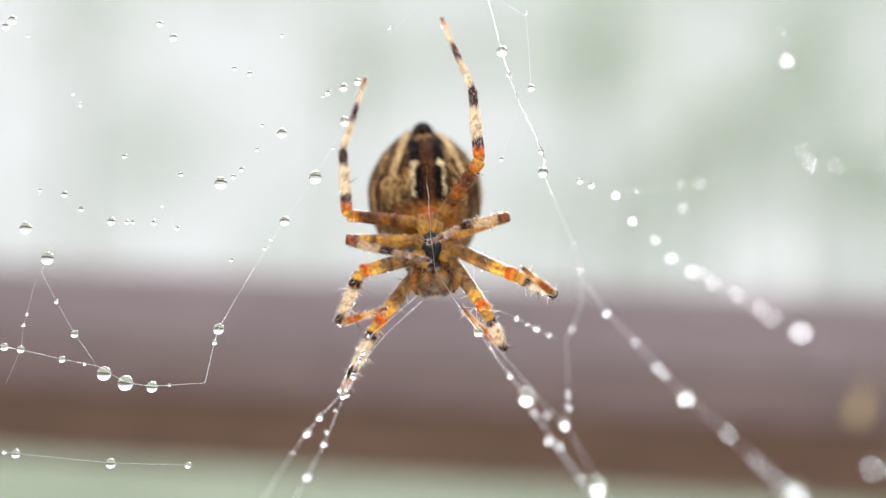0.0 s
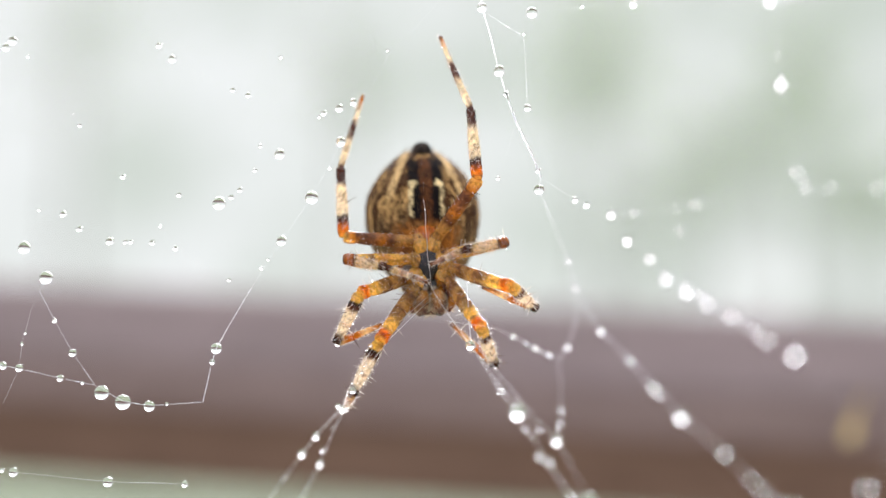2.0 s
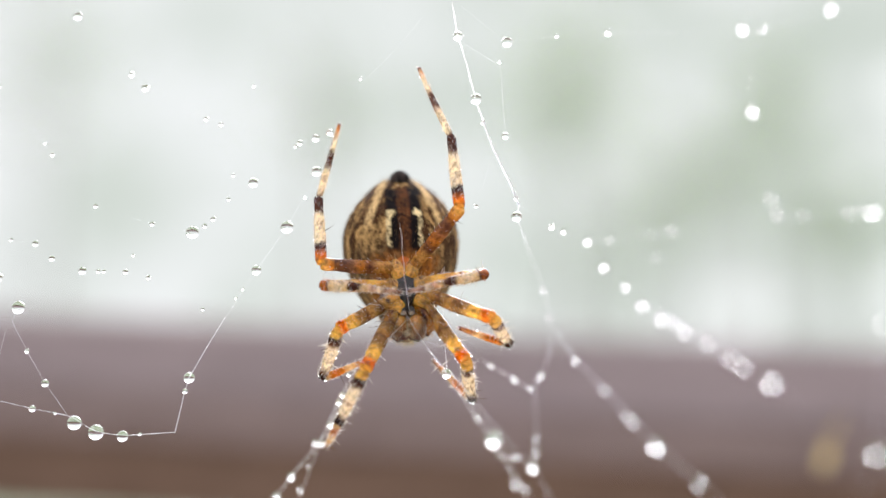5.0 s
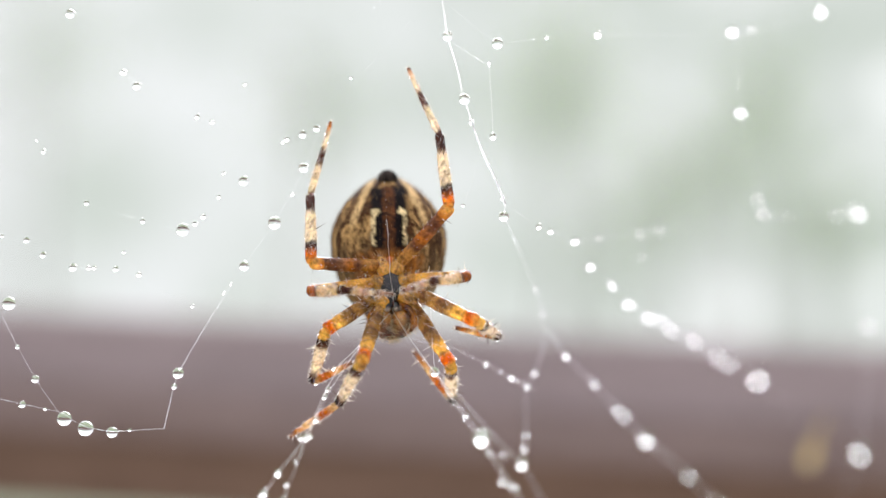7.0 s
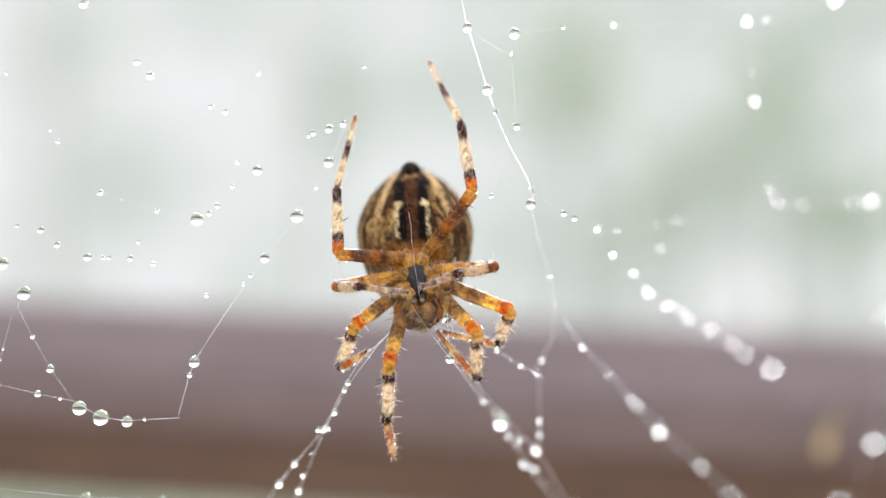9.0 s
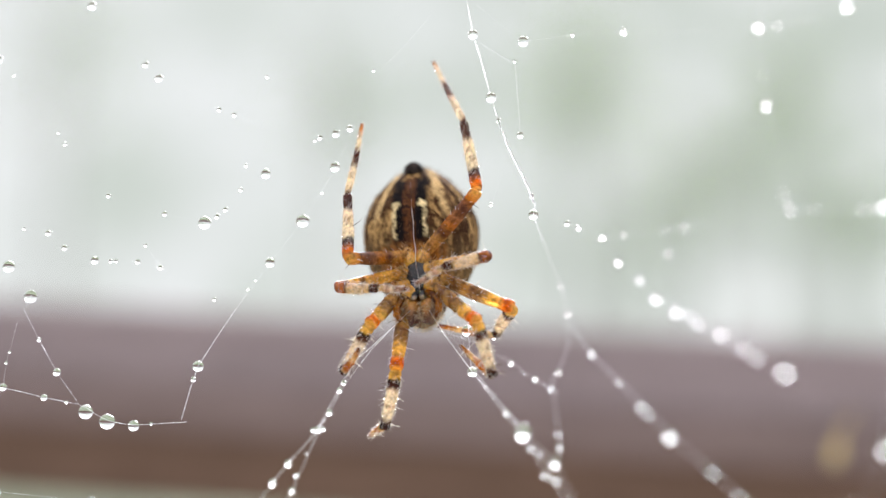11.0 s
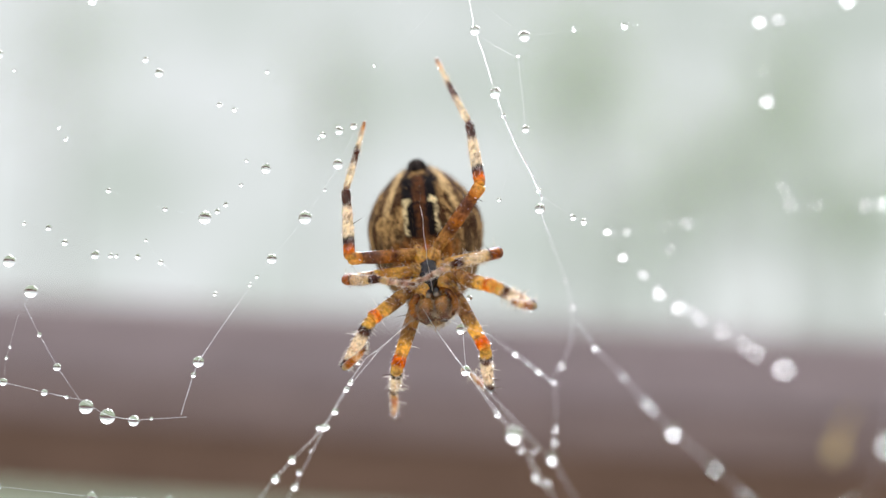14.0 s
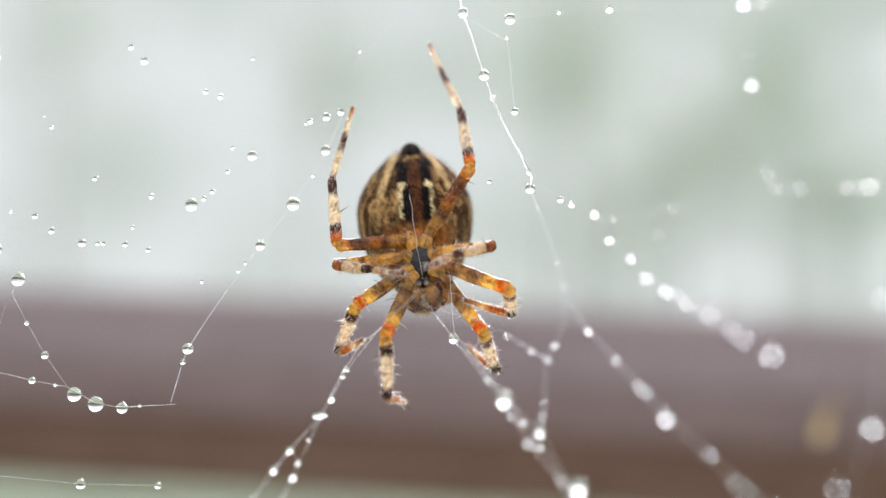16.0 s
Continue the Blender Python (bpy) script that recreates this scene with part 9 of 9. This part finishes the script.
    walk(STRANDS[26], [
        (0, pose(-0.006993, 0.000748, 1.191277, 0.00, 2.98, 0.00)),
        (0.5, pose(-0.006721, 0.000145, 1.191444, 1.44, 1.52, -1.02)),
        (1, pose(-0.006430, -0.000451, 1.191680, 2.80, 1.77, -2.05)),
        (1.5, pose(-0.006431, -0.001348, 1.191984, 4.17, 1.06, -3.07)),
        (2, pose(-0.006330, -0.002049, 1.192243, 5.53, 1.55, -4.21)),
        (2.5, pose(-0.00624, -0.00274, 1.19248, 6.78, 0.75, -5.11)),
        (3, pose(-0.00608, -0.00284, 1.19248, 8.24, -0.11, -6.00)),
        (3.5, pose(-0.00592, -0.00294, 1.19245, 9.64, -0.76, -6.89)),
        (4, pose(-0.00583, -0.00303, 1.19244, 10.78, -0.57, -7.85)),
        (6.5, pose(-0.00569, -0.00326, 1.19262, 14.02, -1.94, -10.03)),
        (7, pose(-0.005803, -0.002818, 1.192781, 14.70, -2.08, -10.52)),
        (7.5, pose(-0.005675, -0.002334, 1.192692, 14.88, -2.30, -10.60)),
        (8, pose(-0.005464, -0.001836, 1.192603, 14.99, -2.33, -10.66)),
        (8.5, pose(-0.005550, -0.001748, 1.192476, 14.70, -1.03, -10.77)),
        (9, pose(-0.005580, -0.001754, 1.192516, 14.31, 0.55, -10.90)),
        (11.5, pose(-0.006522, -0.001391, 1.192858, 14.33, 1.43, -11.14)),
        (12, pose(-0.006501, -0.000177, 1.192761, 13.84, 1.71, -10.86)),
        (12.5, pose(-0.006366, 0.000662, 1.192530, 13.48, 1.43, -10.49)),
        (13, pose(-0.006541, 0.000698, 1.192417, 12.85, 1.93, -10.16)),
        (13.5, pose(-0.006429, 0.000244, 1.192512, 13.08, 2.85, -10.59)),
        (14, pose(-0.006160, -0.001068, 1.192546, 13.40, 3.49, -11.00)),
        (14.5, pose(-0.006466, -0.002851, 1.192731, 13.64, 3.46, -11.19)),
        (15, pose(-0.00640, -0.00337, 1.19301, 14.38, 2.07, -11.37)),
        (15.5, pose(-0.00606, -0.00337, 1.19283, 14.37, 1.96, -11.36)),
        (16, pose(-0.00542, -0.00337, 1.19260, 14.53, 1.98, -11.39)),
    ])
    walk(STRANDS[27], [
        (0, pose(-0.00107, -0.00229, 1.20726, 0.00, -0.00, 0.00)),
        (0.5, pose(-0.00099, -0.00256, 1.20732, -0.95, -0.32, -0.15)),
        (1, pose(-0.00091, -0.00283, 1.20739, -1.90, -0.62, -0.30)),
        (1.5, pose(-0.00105, -0.00310, 1.20749, -2.85, -0.12, -0.22)),
        (2, pose(-0.00107, -0.00336, 1.20759, -3.81, -0.08, -0.26)),
        (2.5, pose(-0.00111, -0.00359, 1.20766, -4.66, 0.06, -0.28)),
        (3, pose(-0.00106, -0.00382, 1.20778, -5.48, -0.18, -0.39)),
        (3.5, pose(-0.00098, -0.00405, 1.20789, -6.32, -0.54, -0.53)),
        (4, pose(-0.00090, -0.00426, 1.20784, -7.24, -0.85, -0.66)),
        (6.5, pose(-0.00092, -0.00484, 1.20816, -9.43, -0.93, -0.79)),
        (7, pose(-0.001113, -0.004610, 1.208153, -9.93, -0.11, -0.65)),
        (7.5, pose(-0.001076, -0.004279, 1.208044, -10.04, -0.26, -0.69)),
        (8, pose(-0.000918, -0.003945, 1.208006, -10.11, -0.90, -0.82)),
        (8.5, pose(-0.000777, -0.003898, 1.207940, -10.19, -1.47, -0.94)),
        (9, pose(-0.000555, -0.003911, 1.208021, -10.21, -2.40, -1.14)),
        (11.5, pose(-0.000991, -0.003738, 1.208635, -10.35, -0.79, -0.81)),
        (12, pose(-0.000947, -0.002830, 1.208549, -10.01, -0.96, -0.83)),
        (12.5, pose(-0.000828, -0.002187, 1.208525, -9.64, -1.47, -0.92)),
        (13, pose(-0.000767, -0.002099, 1.208597, -9.22, -1.75, -0.96)),
        (13.5, pose(-0.000581, -0.002486, 1.208588, -9.62, -2.51, -1.14)),
        (14, pose(-0.000385, -0.003465, 1.208406, -10.06, -3.28, -1.31)),
        (14.5, pose(-0.000566, -0.003875, 1.208666, -10.28, -2.66, -1.19)),
        (15, pose(-0.000803, -0.003233, 1.208880, -10.55, -1.70, -1.01)),
        (15.5, pose(-0.000538, -0.003220, 1.208707, -10.56, -2.78, -1.23)),
        (16, pose(-0.000212, -0.003970, 1.208228, -10.65, -3.92, -1.46)),
    ])
    walk(STRANDS[29], [
        (0, pose(0.00479, 0.00000, 1.21076, 0.00, -0.00, 0.00)),
        (0.5, pose(0.00481, 0.00000, 1.21074, 0.00, 0.60, 0.00)),
        (1, pose(0.00482, 0.00000, 1.21077, 0.00, 0.76, 0.00)),
        (1.5, pose(0.00468, 0.00000, 1.21083, 0.00, 0.74, 0.00)),
        (2, pose(0.00483, 0.00000, 1.21095, 0.00, 0.05, 0.00)),
        (2.5, pose(0.00482, 0.00000, 1.21095, 0.00, -0.14, 0.00)),
        (3, pose(0.00480, 0.00000, 1.21096, 0.00, 0.26, 0.00)),
        (3.5, pose(0.00498, 0.00000, 1.21092, 0.00, 0.19, 0.00)),
        (4, pose(0.00499, 0.00000, 1.21091, 0.00, 0.14, 0.00)),
        (6.5, pose(0.00536, 0.00000, 1.21105, 0.00, -1.40, 0.00)),
        (7, pose(0.00498, 0.00000, 1.21093, 0.00, 0.13, 0.00)),
        (7.5, pose(0.00505, 0.00000, 1.21071, 0.00, 0.28, 0.00)),
        (8, pose(0.00507, 0.00000, 1.21060, 0.00, 0.02, 0.00)),
        (8.5, pose(0.00529, 0.00000, 1.21071, 0.00, -0.20, 0.00)),
        (9, pose(0.00594, 0.00000, 1.21083, 0.00, -2.59, 0.00)),
        (11.5, pose(0.00525, 0.00000, 1.21048, 0.00, -0.64, 0.00)),
        (12, pose(0.00534, 0.00000, 1.21041, 0.00, -0.46, 0.00)),
        (12.5, pose(0.00552, 0.00000, 1.21026, 0.00, -1.25, 0.00)),
        (13, pose(0.00559, 0.00000, 1.21026, 0.00, -1.51, 0.00)),
        (13.5, pose(0.00579, 0.00000, 1.21042, 0.00, -2.43, 0.00)),
        (14, pose(0.00578, 0.00000, 1.21055, 0.00, -2.86, 0.00)),
        (14.5, pose(0.00556, 0.00000, 1.21053, 0.00, -1.45, 0.00)),
        (15, pose(0.00562, 0.00000, 1.21042, 0.00, -1.21, 0.00)),
        (15.5, pose(0.00579, 0.00000, 1.21063, 0.00, -1.31, 0.00)),
        (16, pose(0.00606, 0.00000, 1.21080, 0.00, -3.29, 0.00)),
    ])
    walk(STRANDS[30], [
        (0, pose(0.00593, 0.00000, 1.21176, 0.00, -0.00, 0.00)),
        (0.5, pose(0.00596, 0.00000, 1.21173, 0.00, 0.60, 0.00)),
        (1, pose(0.00598, 0.00000, 1.21176, 0.00, 0.76, 0.00)),
        (1.5, pose(0.00584, 0.00000, 1.21182, 0.00, 0.74, 0.00)),
        (2, pose(0.00597, 0.00000, 1.21195, 0.00, 0.05, 0.00)),
        (2.5, pose(0.00596, 0.00000, 1.21195, 0.00, -0.14, 0.00)),
        (3, pose(0.00595, 0.00000, 1.21196, 0.00, 0.26, 0.00)),
        (3.5, pose(0.00612, 0.00000, 1.21192, 0.00, 0.19, 0.00)),
        (4, pose(0.00613, 0.00000, 1.21191, 0.00, 0.14, 0.00)),
        (6.5, pose(0.00648, 0.00000, 1.21208, 0.00, -1.40, 0.00)),
        (7, pose(0.00612, 0.00000, 1.21193, 0.00, 0.13, 0.00)),
        (7.5, pose(0.00620, 0.00000, 1.21171, 0.00, 0.28, 0.00)),
        (8, pose(0.00621, 0.00000, 1.21161, 0.00, 0.02, 0.00)),
        (8.5, pose(0.00643, 0.00000, 1.21172, 0.00, -0.20, 0.00)),
        (9, pose(0.00704, 0.00000, 1.21188, 0.00, -2.59, 0.00)),
        (11.5, pose(0.00638, 0.00000, 1.21150, 0.00, -0.64, 0.00)),
        (12, pose(0.00648, 0.00000, 1.21142, 0.00, -0.46, 0.00)),
        (12.5, pose(0.00664, 0.00000, 1.21128, 0.00, -1.25, 0.00)),
        (13, pose(0.00670, 0.00000, 1.21129, 0.00, -1.51, 0.00)),
        (13.5, pose(0.00688, 0.00000, 1.21147, 0.00, -2.43, 0.00)),
        (14, pose(0.00687, 0.00000, 1.21161, 0.00, -2.86, 0.00)),
        (14.5, pose(0.00668, 0.00000, 1.21156, 0.00, -1.45, 0.00)),
        (15, pose(0.00674, 0.00000, 1.21145, 0.00, -1.21, 0.00)),
        (15.5, pose(0.00691, 0.00000, 1.21166, 0.00, -1.31, 0.00)),
        (16, pose(0.00715, 0.00000, 1.21186, 0.00, -3.29, 0.00)),
    ])


motions()
